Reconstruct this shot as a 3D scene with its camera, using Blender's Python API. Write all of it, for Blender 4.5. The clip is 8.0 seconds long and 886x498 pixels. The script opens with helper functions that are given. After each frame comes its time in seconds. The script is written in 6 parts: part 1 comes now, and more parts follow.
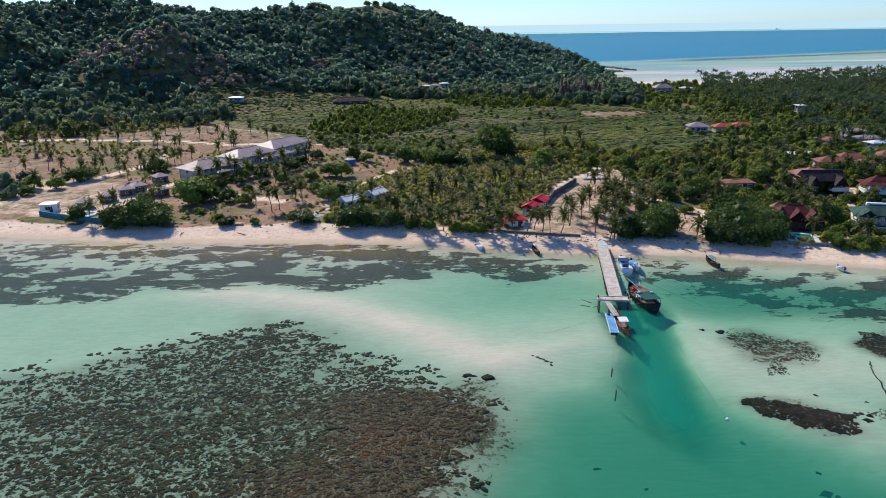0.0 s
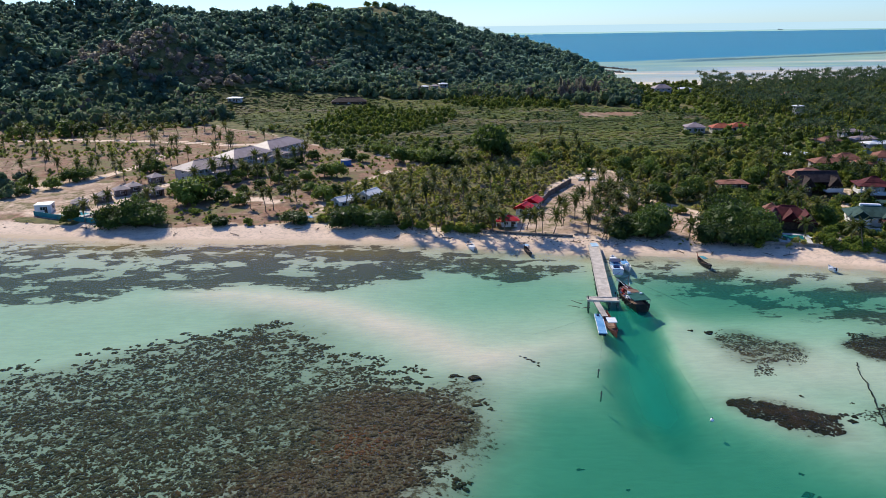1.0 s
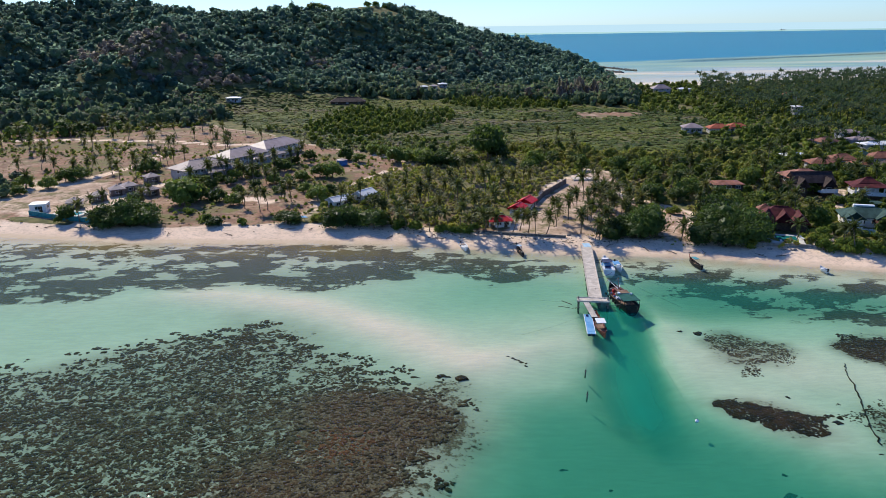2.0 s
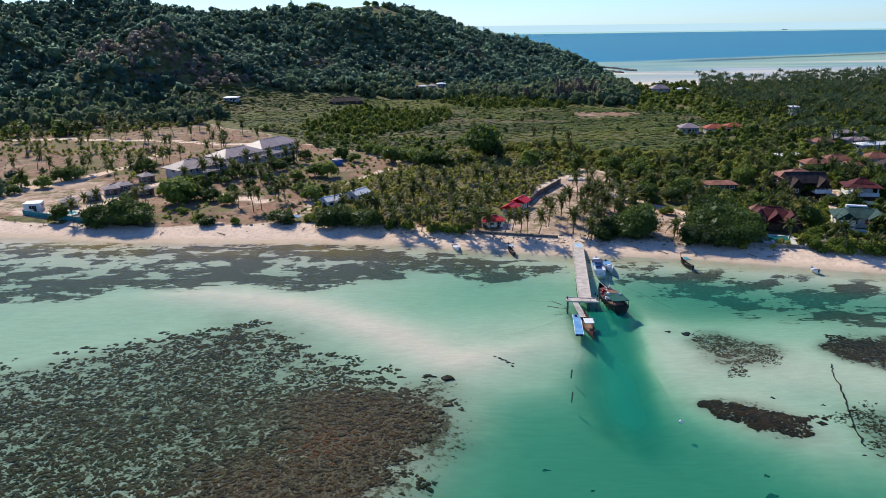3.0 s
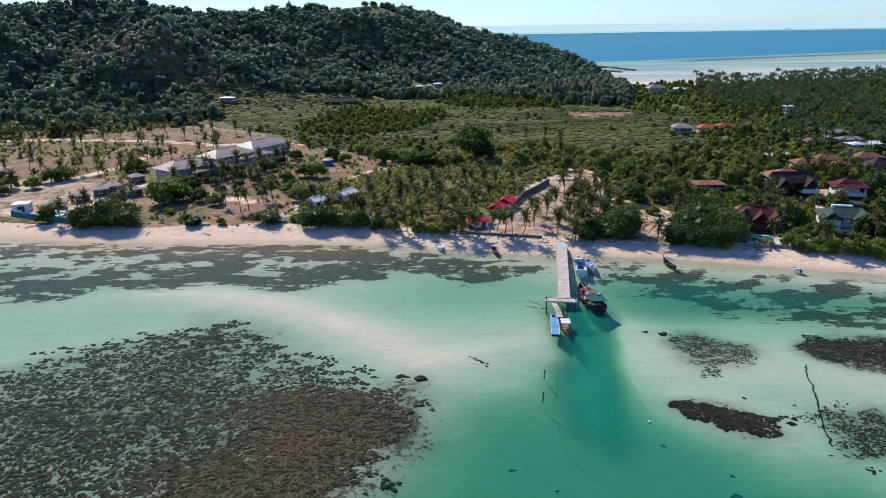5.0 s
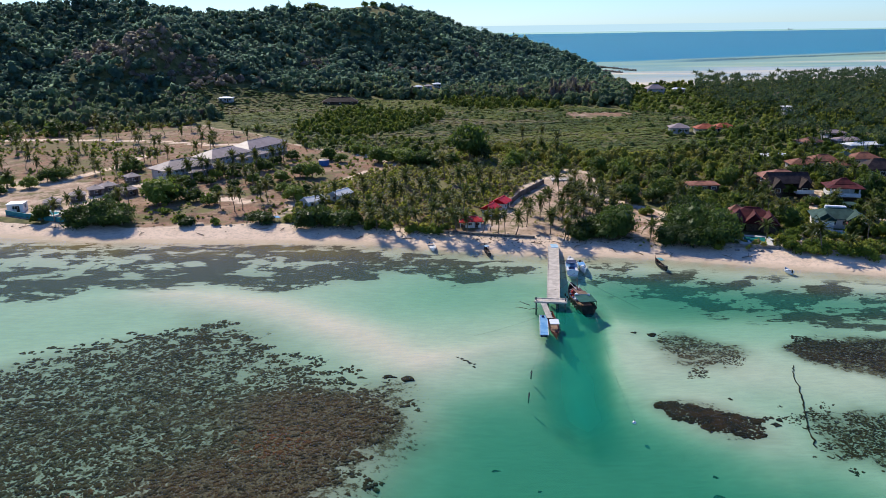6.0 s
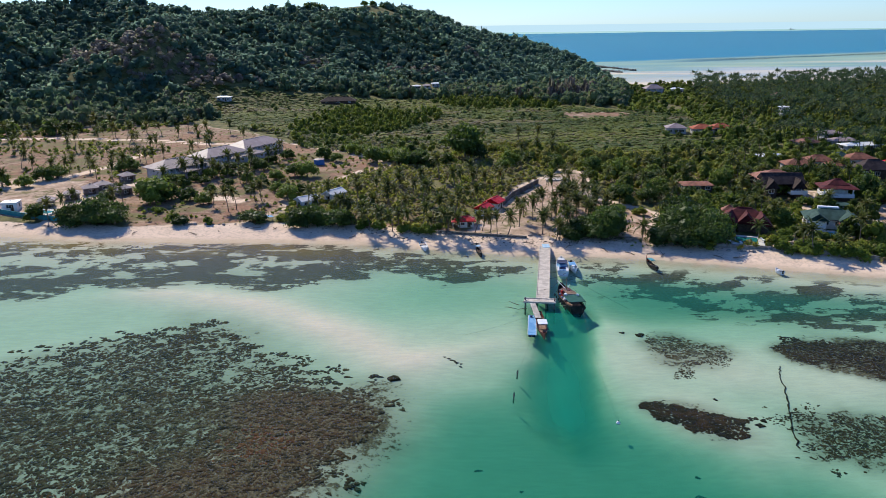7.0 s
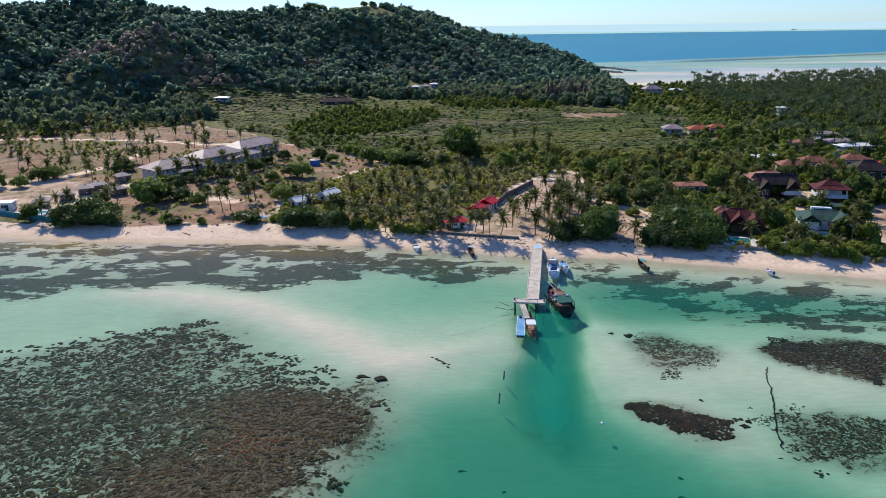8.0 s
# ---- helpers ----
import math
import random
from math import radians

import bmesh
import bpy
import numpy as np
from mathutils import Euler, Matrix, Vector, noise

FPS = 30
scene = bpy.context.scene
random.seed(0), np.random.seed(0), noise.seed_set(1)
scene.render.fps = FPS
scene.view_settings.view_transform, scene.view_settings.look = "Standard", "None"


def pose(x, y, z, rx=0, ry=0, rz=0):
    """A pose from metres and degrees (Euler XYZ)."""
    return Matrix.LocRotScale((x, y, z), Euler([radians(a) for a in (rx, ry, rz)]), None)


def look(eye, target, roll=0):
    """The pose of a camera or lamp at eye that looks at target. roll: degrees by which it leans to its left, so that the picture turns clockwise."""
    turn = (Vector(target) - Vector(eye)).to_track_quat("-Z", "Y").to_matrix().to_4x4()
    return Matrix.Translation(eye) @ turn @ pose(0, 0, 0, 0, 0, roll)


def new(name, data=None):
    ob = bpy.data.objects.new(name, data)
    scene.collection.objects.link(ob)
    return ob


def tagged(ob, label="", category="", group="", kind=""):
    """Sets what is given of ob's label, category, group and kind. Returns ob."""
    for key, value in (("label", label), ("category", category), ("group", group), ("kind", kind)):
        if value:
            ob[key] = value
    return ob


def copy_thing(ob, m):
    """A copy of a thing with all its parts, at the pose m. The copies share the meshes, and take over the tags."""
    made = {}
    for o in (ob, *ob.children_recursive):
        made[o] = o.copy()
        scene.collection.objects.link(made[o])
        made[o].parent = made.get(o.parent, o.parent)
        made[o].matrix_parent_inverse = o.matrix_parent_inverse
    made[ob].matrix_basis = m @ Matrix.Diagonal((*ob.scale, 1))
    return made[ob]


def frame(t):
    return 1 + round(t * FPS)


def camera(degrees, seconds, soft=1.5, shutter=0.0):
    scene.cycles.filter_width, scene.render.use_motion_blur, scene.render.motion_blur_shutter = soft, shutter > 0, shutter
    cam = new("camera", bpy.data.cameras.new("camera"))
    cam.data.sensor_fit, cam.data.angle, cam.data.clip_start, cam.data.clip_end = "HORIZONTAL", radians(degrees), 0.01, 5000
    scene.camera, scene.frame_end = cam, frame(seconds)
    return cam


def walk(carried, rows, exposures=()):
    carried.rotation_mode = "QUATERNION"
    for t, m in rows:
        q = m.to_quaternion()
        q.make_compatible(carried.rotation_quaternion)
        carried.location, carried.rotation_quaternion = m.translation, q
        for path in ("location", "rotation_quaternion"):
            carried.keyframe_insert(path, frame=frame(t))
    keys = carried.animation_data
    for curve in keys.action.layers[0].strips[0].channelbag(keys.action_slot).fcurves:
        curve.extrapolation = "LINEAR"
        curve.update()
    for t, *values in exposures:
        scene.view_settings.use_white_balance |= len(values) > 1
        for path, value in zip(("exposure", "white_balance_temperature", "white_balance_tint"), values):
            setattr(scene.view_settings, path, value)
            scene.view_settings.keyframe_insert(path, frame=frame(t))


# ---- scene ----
cam = camera(61.7, 8.0, soft=0.5)
PATH = [
    (0, (0.276, 0.616, 59.609), (0.341, 2.528, 59.028), -0.8),
    (0.5, (1.679, 0.488, 59.629), (1.741, 2.401, 59.049), -0.8),
    (1, (3.026, 0.368, 59.655), (3.085, 2.281, 59.075), -0.8),
    (1.5, (4.336, 0.285, 59.689), (4.392, 2.199, 59.109), -0.8),
    (3, (8.356, 0.042, 59.784), (8.405, 1.955, 59.203), -0.7),
    (3.5, (9.698, 0.004, 59.792), (9.745, 1.917, 59.211), -0.8),
    (4, (11.065, -0.057, 59.783), (11.109, 1.856, 59.202), -0.8),
    (4.5, (12.429, -0.121, 59.79), (12.471, 1.792, 59.209), -0.8),
    (6, (16.464, -0.345, 59.897), (16.498, 1.569, 59.316), -0.8),
    (6.5, (17.8, -0.396, 59.914), (17.832, 1.518, 59.333), -0.7),
    (7, (19.151, -0.418, 59.927), (19.181, 1.495, 59.345), -0.7),
    (7.5, (20.478, -0.513, 59.945), (20.506, 1.4, 59.364), -0.7),
    (8, (21.813, -0.623, 59.963), (21.838, 1.291, 59.382), -0.7),
]
walk(cam, [(t, look(eye, target, roll)) for t, eye, target, roll in PATH])

# ---- world, sun, exposure ----
SUN_AZ, SUN_EL = -26.0, 38.0          # degrees left of ahead, degrees up
world = bpy.data.worlds.new("sky")
scene.world = world
world.use_nodes = True
wn = world.node_tree.nodes
sky = wn.new("ShaderNodeTexSky")
sky.sky_type, sky.sun_disc = "NISHITA", False
sky.sun_elevation, sky.sun_rotation = radians(SUN_EL), radians(SUN_AZ)
sky.air_density, sky.dust_density, sky.ozone_density = 1.0, 0.1, 2.0
tone = wn.new("ShaderNodeMix")
tone.data_type, tone.blend_type = "RGBA", "MULTIPLY"
tone.inputs[0].default_value, tone.inputs[7].default_value = 1.0, (0.54, 0.805, 1.31, 1.0)
world.node_tree.links.new(sky.outputs[0], tone.inputs[6])
world.node_tree.links.new(tone.outputs[2], wn["Background"].inputs[0])
wn["Background"].inputs[1].default_value = 0.118
sun = new("sun", bpy.data.lights.new("sun", "SUN"))
sun.data.energy, sun.data.angle, sun.data.color = 5.0, radians(0.55), (1.0, 0.92, 0.775)
_a, _e = radians(SUN_AZ), radians(SUN_EL)
sun.matrix_world = look((math.sin(_a) * math.cos(_e) * 500, math.cos(_a) * math.cos(_e) * 500, math.sin(_e) * 500), (0, 0, 0))
scene.view_settings.exposure = 0.1


# ---- building helpers ----
def mesh_np(name, verts, faces, attrs=None, smooth=False):
    """A mesh from vertex rows and a list of face-index arrays (one array a face size)."""
    me = bpy.data.meshes.new(name)
    verts = np.asarray(verts, dtype=np.float32)
    faces = [np.asarray(f, dtype=np.int32) for f in faces if len(f)]
    loops = np.concatenate([f.ravel() for f in faces])
    sizes = np.concatenate([np.full(len(f), f.shape[1], dtype=np.int32) for f in faces])
    me.vertices.add(len(verts)), me.loops.add(len(loops)), me.polygons.add(len(sizes))
    me.vertices.foreach_set("co", verts.ravel())
    me.loops.foreach_set("vertex_index", loops)
    me.polygons.foreach_set("loop_start", np.concatenate([[0], np.cumsum(sizes)[:-1]]).astype(np.int32))
    me.polygons.foreach_set("use_smooth", np.full(len(sizes), smooth, dtype=bool))
    for key, vals in (attrs or {}).items():
        vals = np.asarray(vals, dtype=np.float32)
        if vals.ndim == 1:
            me.attributes.new(key, "FLOAT", "POINT").data.foreach_set("value", vals)
        else:
            me.attributes.new(key, "FLOAT_COLOR", "POINT").data.foreach_set("color", np.c_[vals, np.ones(len(vals), np.float32)].ravel())
    me.update(calc_edges=True)
    return me


def part(name, bm, material, parent=None, label=""):
    """Links a bmesh (or a mesh) as one mesh object under a thing or a part."""
    if isinstance(bm, bmesh.types.BMesh):
        me = bpy.data.meshes.new(name)
        bmesh.ops.recalc_face_normals(bm, faces=bm.faces[:])
        bm.to_mesh(me)
        bm.free()
    else:
        me = bm
    if not me.materials:
        me.materials.append(material)
    ob = new(name, me)
    ob.parent = parent
    if label:
        tagged(ob, label)
    return ob


def thing(name, label, category, m=None, group="", kind=""):
    ob = new(name)
    ob.empty_display_size = 0.5
    if m is not None:
        ob.matrix_basis = m
    return tagged(ob, label, category, group, kind)


def add_box(bm, x, y, z, sx, sy, sz, rz=0.0, bevel=0.0):
    """A box by its base centre and sizes, into bm."""
    r = bmesh.ops.create_cube(bm, size=1, matrix=pose(x, y, z + sz / 2, 0, 0, rz) @ Matrix.Diagonal((sx, sy, sz, 1)))
    if bevel:
        edges = list({e for v in r["verts"] for e in v.link_edges})
        bmesh.ops.bevel(bm, geom=edges, offset=bevel, segments=1, affect="EDGES")
    return bm


def box(x, y, z, sx, sy, sz, rz=0.0, bevel=0.0):
    return add_box(bmesh.new(), x, y, z, sx, sy, sz, rz, bevel)


def tube(points, radii, sides=6):
    """Vertex rows and quad rows of a tube along points."""
    pts = np.asarray(points, float)
    radii = np.broadcast_to(np.asarray(radii, float), (len(pts),))
    way = np.gradient(pts, axis=0)
    way /= np.linalg.norm(way, axis=1)[:, None] + 1e-9
    ref = np.where(np.abs(way[:, 2:3]) > 0.9, [[1.0, 0, 0]], [[0, 0, 1.0]])
    u = np.cross(way, ref)
    u /= np.linalg.norm(u, axis=1)[:, None]
    v = np.cross(way, u)
    a = np.linspace(0, 2 * np.pi, sides, endpoint=False)
    V = (pts[:, None] + radii[:, None, None] * (np.cos(a)[None, :, None] * u[:, None] + np.sin(a)[None, :, None] * v[:, None])).reshape(-1, 3)
    i = np.arange(len(pts) - 1)[:, None] * sides
    j = np.arange(sides)[None]
    k = (j + 1) % sides
    F = np.stack([i + j, i + k, i + sides + k, i + sides + j], -1).reshape(-1, 4)
    return V, F


def vnoise(x, y, scale, seed=0):
    """Smooth value noise, 0 to 1, over arrays."""
    tab = np.random.RandomState(seed).rand(64, 64)
    u, v = np.asarray(x) / scale, np.asarray(y) / scale
    iu, iv = np.floor(u).astype(int), np.floor(v).astype(int)
    fu, fv = u - iu, v - iv
    fu, fv = fu * fu * (3 - 2 * fu), fv * fv * (3 - 2 * fv)
    g = lambda a, b: tab[a % 64, b % 64]
    return (g(iu, iv) * (1 - fu) + g(iu + 1, iv) * fu) * (1 - fv) + (g(iu, iv + 1) * (1 - fu) + g(iu + 1, iv + 1) * fu) * fv


def fbm(x, y, scale, seed=0):
    return 0.57 * vnoise(x, y, scale, seed) + 0.28 * vnoise(x, y, scale / 2.1, seed + 1) + 0.15 * vnoise(x, y, scale / 4.3, seed + 2)


def step(a, b, x):
    t = np.clip((x - a) / (b - a), 0, 1)
    return t * t * (3 - 2 * t)


def inside(poly, x, y):
    """Signed distance to a polygon, positive inside."""
    x, y = np.asarray(x, float), np.asarray(y, float)
    d = np.full(x.shape, 1e9)
    odd = np.zeros(x.shape, bool)
    for (ax, ay), (bx, by) in zip(poly, poly[1:] + poly[:1]):
        ex, ey = bx - ax, by - ay
        t = np.clip(((x - ax) * ex + (y - ay) * ey) / (ex * ex + ey * ey), 0, 1)
        d = np.minimum(d, np.hypot(x - ax - t * ex, y - ay - t * ey))
        if ay != by:
            odd ^= ((ay > y) != (by > y)) & (x < ax + (y - ay) * ex / ey)
    return np.where(odd, d, -d)


def area(poly, x, y, feather, ragged=0.0, scale=12.0, seed=3):
    d = inside(poly, x, y)
    if ragged:
        d = d + ragged * 2 * (fbm(x, y, scale, seed) - 0.5)
    return step(-feather, feather, d)


# ---- materials ----
def mat(name):
    m = bpy.data.materials.new(name)
    m.use_nodes = True
    return m, m.node_tree.nodes, m.node_tree.links


def node(m, kind, **sets):
    n = m.node_tree.nodes.new("ShaderNode" + kind)
    for key, value in sets.items():
        n.inputs[key].default_value = value
    return n


def rgb(c):
    return (*c, 1.0)


def ramp(m, fac, stops, ease="LINEAR"):
    n = m.node_tree.nodes.new("ShaderNodeValToRGB")
    n.color_ramp.interpolation = ease
    els = n.color_ramp.elements
    while len(els) < len(stops):
        els.new(0.5)
    for el, (p, c) in zip(els, stops):
        el.position, el.color = p, rgb(c) if not isinstance(c, float) else (c, c, c, 1)
    m.node_tree.links.new(fac, n.inputs[0])
    return n.outputs[0]


def mix(m, fac, a, b, mode="MIX"):
    n = m.node_tree.nodes.new("ShaderNodeMix")
    n.data_type, n.blend_type = "RGBA", mode
    for sock, val in ((n.inputs[0], fac), (n.inputs[6], a), (n.inputs[7], b)):
        if isinstance(val, (float, int)):
            sock.default_value = val
        elif isinstance(val, tuple):
            sock.default_value = rgb(val)
        else:
            m.node_tree.links.new(val, sock)
    return n.outputs[2]


def maths(m, op, a, b=0.0, clamp=False):
    n = m.node_tree.nodes.new("ShaderNodeMath")
    n.operation, n.use_clamp = op, clamp
    for sock, val in zip(n.inputs, (a, b)):
        if isinstance(val, (float, int)):
            sock.default_value = val
        else:
            m.node_tree.links.new(val, sock)
    return n.outputs[0]


def noise_tex(m, scale, detail=4.0, rough=0.55, coords="Object", stretch=None):
    c = m.node_tree.nodes.new("ShaderNodeTexCoord")
    out = c.outputs[coords]
    if stretch:
        mp = m.node_tree.nodes.new("ShaderNodeMapping")
        mp.inputs["Scale"].default_value = stretch
        m.node_tree.links.new(out, mp.inputs[0])
        out = mp.outputs[0]
    n = node(m, "TexNoise", Scale=scale, Detail=detail, Roughness=rough)
    m.node_tree.links.new(out, n.inputs["Vector"])
    return n.outputs["Fac"]


def bump(m, height, strength, distance):
    n = node(m, "Bump", Strength=strength, Distance=distance)
    m.node_tree.links.new(height, n.inputs["Height"])
    return n.outputs[0]


def surface(name, a, b, scale=1.0, rough=0.7, metal=0.0, grain=0.15, relief=0.02, spec=0.18):
    """A plain worn surface: two tones by coarse noise, finer grain over it, and a fine relief."""
    m, ns, ln = mat(name)
    p = ns["Principled BSDF"]
    coarse, fine = noise_tex(m, scale, 5), noise_tex(m, scale * 9, 3)
    info = m.node_tree.nodes.new("ShaderNodeObjectInfo")
    c = mix(m, ramp(m, coarse, ((0.42, 0.0), (0.58, 1.0))), a, b)
    c = mix(m, grain, c, ramp(m, fine, ((0.3, 0.25), (0.7, 1.0))), "MULTIPLY")
    c = mix(m, maths(m, "MULTIPLY", info.outputs["Random"], 0.14), c, (0.45, 0.42, 0.38), "MULTIPLY")
    ln.new(c, p.inputs["Base Color"])
    p.inputs["Roughness"].default_value, p.inputs["Metallic"].default_value = rough, metal
    p.inputs["Specular IOR Level"].default_value = spec
    ln.new(bump(m, fine, 0.4, relief), p.inputs["Normal"])
    return m


def foliage(name, stops, per_object=True, glow=0.3, rough=0.6, warm=(0.20, 0.26, 0.03)):
    """Leaves: tone from the plant's own tint, some light through the leaf."""
    m, ns, ln = mat(name)
    ns.remove(ns["Principled BSDF"])
    if per_object:
        tint = ns.new("ShaderNodeObjectInfo").outputs["Random"]
    else:
        at = ns.new("ShaderNodeAttribute")
        at.attribute_name = "tint"
        tint = at.outputs["Fac"]
    island = ns.new("ShaderNodeNewGeometry").outputs["Random Per Island"]
    tone = maths(m, "ADD", tint, maths(m, "MULTIPLY", maths(m, "SUBTRACT", island, 0.5), 0.3), True)
    c = ramp(m, tone, stops)
    d = node(m, "BsdfPrincipled", Roughness=rough)
    d.inputs["Specular IOR Level"].default_value = 0.13
    t = node(m, "BsdfTranslucent")
    ln.new(c, d.inputs["Base Color"])
    ln.new(mix(m, 0.4, c, warm), t.inputs[0])
    x = ns.new("ShaderNodeMixShader")
    x.inputs[0].default_value = glow
    ln.new(d.outputs[0], x.inputs[1]), ln.new(t.outputs[0], x.inputs[2])
    ln.new(x.outputs[0], ns["Material Output"].inputs[0])
    return m


# forest leaf tones tilted to blue in place of distance haze
M_FOREST = foliage("forest_leaves", ((0.0, (0.042, 0.084, 0.066)), (0.3, (0.080, 0.130, 0.084)), (0.55, (0.130, 0.190, 0.090)),
                                     (0.72, (0.21, 0.26, 0.10)), (0.80, (0.19, 0.14, 0.11)), (1.0, (0.24, 0.18, 0.155))), False, 0.5, 0.7, (0.20, 0.28, 0.14))
# hill leaves: pale blue-green in the colour stands in for distance haze
M_HAZED_HILL = foliage("hazed_hill_leaves", ((0.0, (0.075, 0.150, 0.125)), (0.3, (0.120, 0.215, 0.165)), (0.55, (0.190, 0.295, 0.185)),
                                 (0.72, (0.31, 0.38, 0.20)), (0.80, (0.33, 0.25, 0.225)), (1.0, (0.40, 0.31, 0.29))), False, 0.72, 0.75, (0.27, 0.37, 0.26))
M_BEACHTREE = foliage("beach_tree_leaves", ((0.0, (0.016, 0.036, 0.011)), (0.5, (0.036, 0.068, 0.016)), (1.0, (0.085, 0.130, 0.028))), True, 0.32, 0.5, (0.16, 0.26, 0.03))
M_SCRUB = foliage("scrub_leaves", ((0.0, (0.075, 0.115, 0.030)), (0.45, (0.200, 0.255, 0.045)), (0.8, (0.40, 0.38, 0.055)), (1.0, (0.32, 0.235, 0.15))), False, 0.5, 0.65, (0.26, 0.34, 0.05))
M_PLAIN = foliage("plain_scrub_leaves", ((0.0, (0.095, 0.135, 0.045)), (0.45, (0.195, 0.240, 0.065)), (0.8, (0.32, 0.33, 0.08)), (1.0, (0.30, 0.245, 0.175))), False, 0.5, 0.65, (0.22, 0.29, 0.09))
M_TREE = foliage("tree_leaves", ((0.0, (0.026, 0.050, 0.014)), (0.5, (0.066, 0.108, 0.022)), (1.0, (0.19, 0.24, 0.042))), True, 0.4, 0.55, (0.20, 0.30, 0.03))
M_BUSH = foliage("bush_leaves", ((0.0, (0.06, 0.11, 0.02)), (0.6, (0.13, 0.19, 0.03)), (1.0, (0.22, 0.24, 0.04))), True, 0.45, 0.6, (0.28, 0.34, 0.04))
M_PALM = foliage("palm_fronds", ((0.0, (0.032, 0.050, 0.014)), (0.6, (0.068, 0.090, 0.022)), (1.0, (0.15, 0.135, 0.04))), True, 0.3, 0.55, (0.17, 0.20, 0.04))
M_PALM_FAR = foliage("palm_grove_fronds", ((0.0, (0.026, 0.056, 0.030)), (0.6, (0.048, 0.088, 0.042)), (1.0, (0.10, 0.12, 0.06))), False, 0.35, 0.7, (0.13, 0.18, 0.06))
M_GARDEN = foliage("garden_tree_leaves", ((0.0, (0.034, 0.060, 0.013)), (0.4, (0.105, 0.145, 0.024)), (0.75, (0.23, 0.255, 0.040)), (1.0, (0.31, 0.27, 0.07))), False, 0.5, 0.6, (0.22, 0.29, 0.04))
M_BARK = surface("bark", (0.16, 0.125, 0.095), (0.26, 0.21, 0.16), 2.0, 0.9)


def ground_material():
    m, ns, ln = mat("ground")
    p = ns["Principled BSDF"]
    z1, z2 = ns.new("ShaderNodeAttribute"), ns.new("ShaderNodeAttribute")
    z1.attribute_name, z2.attribute_name = "land", "sea"
    s1, s2 = ns.new("ShaderNodeSeparateColor"), ns.new("ShaderNodeSeparateColor")
    ln.new(z1.outputs["Color"], s1.inputs[0]), ln.new(z2.outputs["Color"], s2.inputs[0])
    big, mid, fine = noise_tex(m, 0.035, 5), noise_tex(m, 0.22, 6, 0.62), noise_tex(m, 1.7, 5, 0.65)
    patch = noise_tex(m, 0.12, 10, 0.72, stretch=(0.5, 1.35, 1.0))
    sand = mix(m, big, (0.74, 0.545, 0.40), (0.85, 0.66, 0.50))
    sand = mix(m, 0.25, sand, ramp(m, mid, ((0.4, 0.6), (0.6, 1.0))), "MULTIPLY")
    sand = mix(m, 0.4, sand, ramp(m, noise_tex(m, 0.9, 8, 0.75), ((0.40, 0.42), (0.52, 1.0))), "MULTIPLY")
    soil = mix(m, ramp(m, mid, ((0.42, 0.0), (0.58, 1.0))), (0.22, 0.13, 0.085), (0.44, 0.31, 0.21))
    soil = mix(m, ramp(m, big, ((0.42, 0.0), (0.58, 0.75))), soil, mix(m, fine, (0.24, 0.115, 0.07), (0.40, 0.22, 0.14)))
    soil = mix(m, ramp(m, noise_tex(m, 0.11, 8, 0.7), ((0.5, 0.0), (0.6, 0.9))), soil, mix(m, fine, (0.10, 0.10, 0.035), (0.24, 0.20, 0.09)))
    soil = mix(m, 0.55, soil, ramp(m, noise_tex(m, 0.75, 9, 0.75), ((0.38, 0.30), (0.56, 1.0))), "MULTIPLY")
    green = mix(m, ramp(m, mid, ((0.42, 0.0), (0.58, 1.0))), (0.075, 0.082, 0.028), (0.165, 0.150, 0.058))
    green = mix(m, ramp(m, patch, ((0.55, 0.0), (0.7, 0.5))), green, (0.20, 0.14, 0.08))
    # each zone's border is broken up by noise
    def ragged(mask, n, soft=0.12):
        v = maths(m, "ADD", mask, maths(m, "MULTIPLY", maths(m, "SUBTRACT", n, 0.5), 0.9))
        return ramp(m, v, ((0.5 - soft, 0.0), (0.5 + soft, 1.0)))
    c = mix(m, ragged(s1.outputs[0], mid), sand, soil)
    c = mix(m, ragged(s1.outputs[1], mid), c, green)
    c = mix(m, ramp(m, s1.outputs[2], ((0.0, 0.0), (1.0, 1.0))), c, mix(m, mid, (0.64, 0.555, 0.42), (0.78, 0.685, 0.53)))
    # streaks in the bed colour imitate light rippling through the water
    caustic_streak = noise_tex(m, 1.5, 5, 0.65, stretch=(0.22, 1.0, 1.0))
    c = mix(m, maths(m, "MULTIPLY", s1.outputs[2], 0.14), c, ramp(m, caustic_streak, ((0.40, 0.35), (0.60, 1.0))), "MULTIPLY")
    at = ns.new("ShaderNodeAttribute")
    at.attribute_name = "tide"
    c = mix(m, maths(m, "MULTIPLY", at.outputs["Fac"], ramp(m, mid, ((0.35, 0.45), (0.6, 0.9)))), c, mix(m, fine, (0.46, 0.335, 0.215), (0.60, 0.45, 0.30)))
    # under water: seagrass meadow in ragged patches, reef rubble, weed film
    weed = mix(m, ramp(m, fine, ((0.4, 0.0), (0.6, 1.0))), (0.040, 0.029, 0.024), (0.135, 0.100, 0.072))
    al = ns.new("ShaderNodeAttribute")
    al.attribute_name = "algae"
    weed = mix(m, maths(m, "MULTIPLY", al.outputs["Fac"], ramp(m, noise_tex(m, 0.07, 4), ((0.42, 0.0), (0.55, 0.9)))), weed, mix(m, fine, (0.09, 0.06, 0.018), (0.26, 0.17, 0.05)))
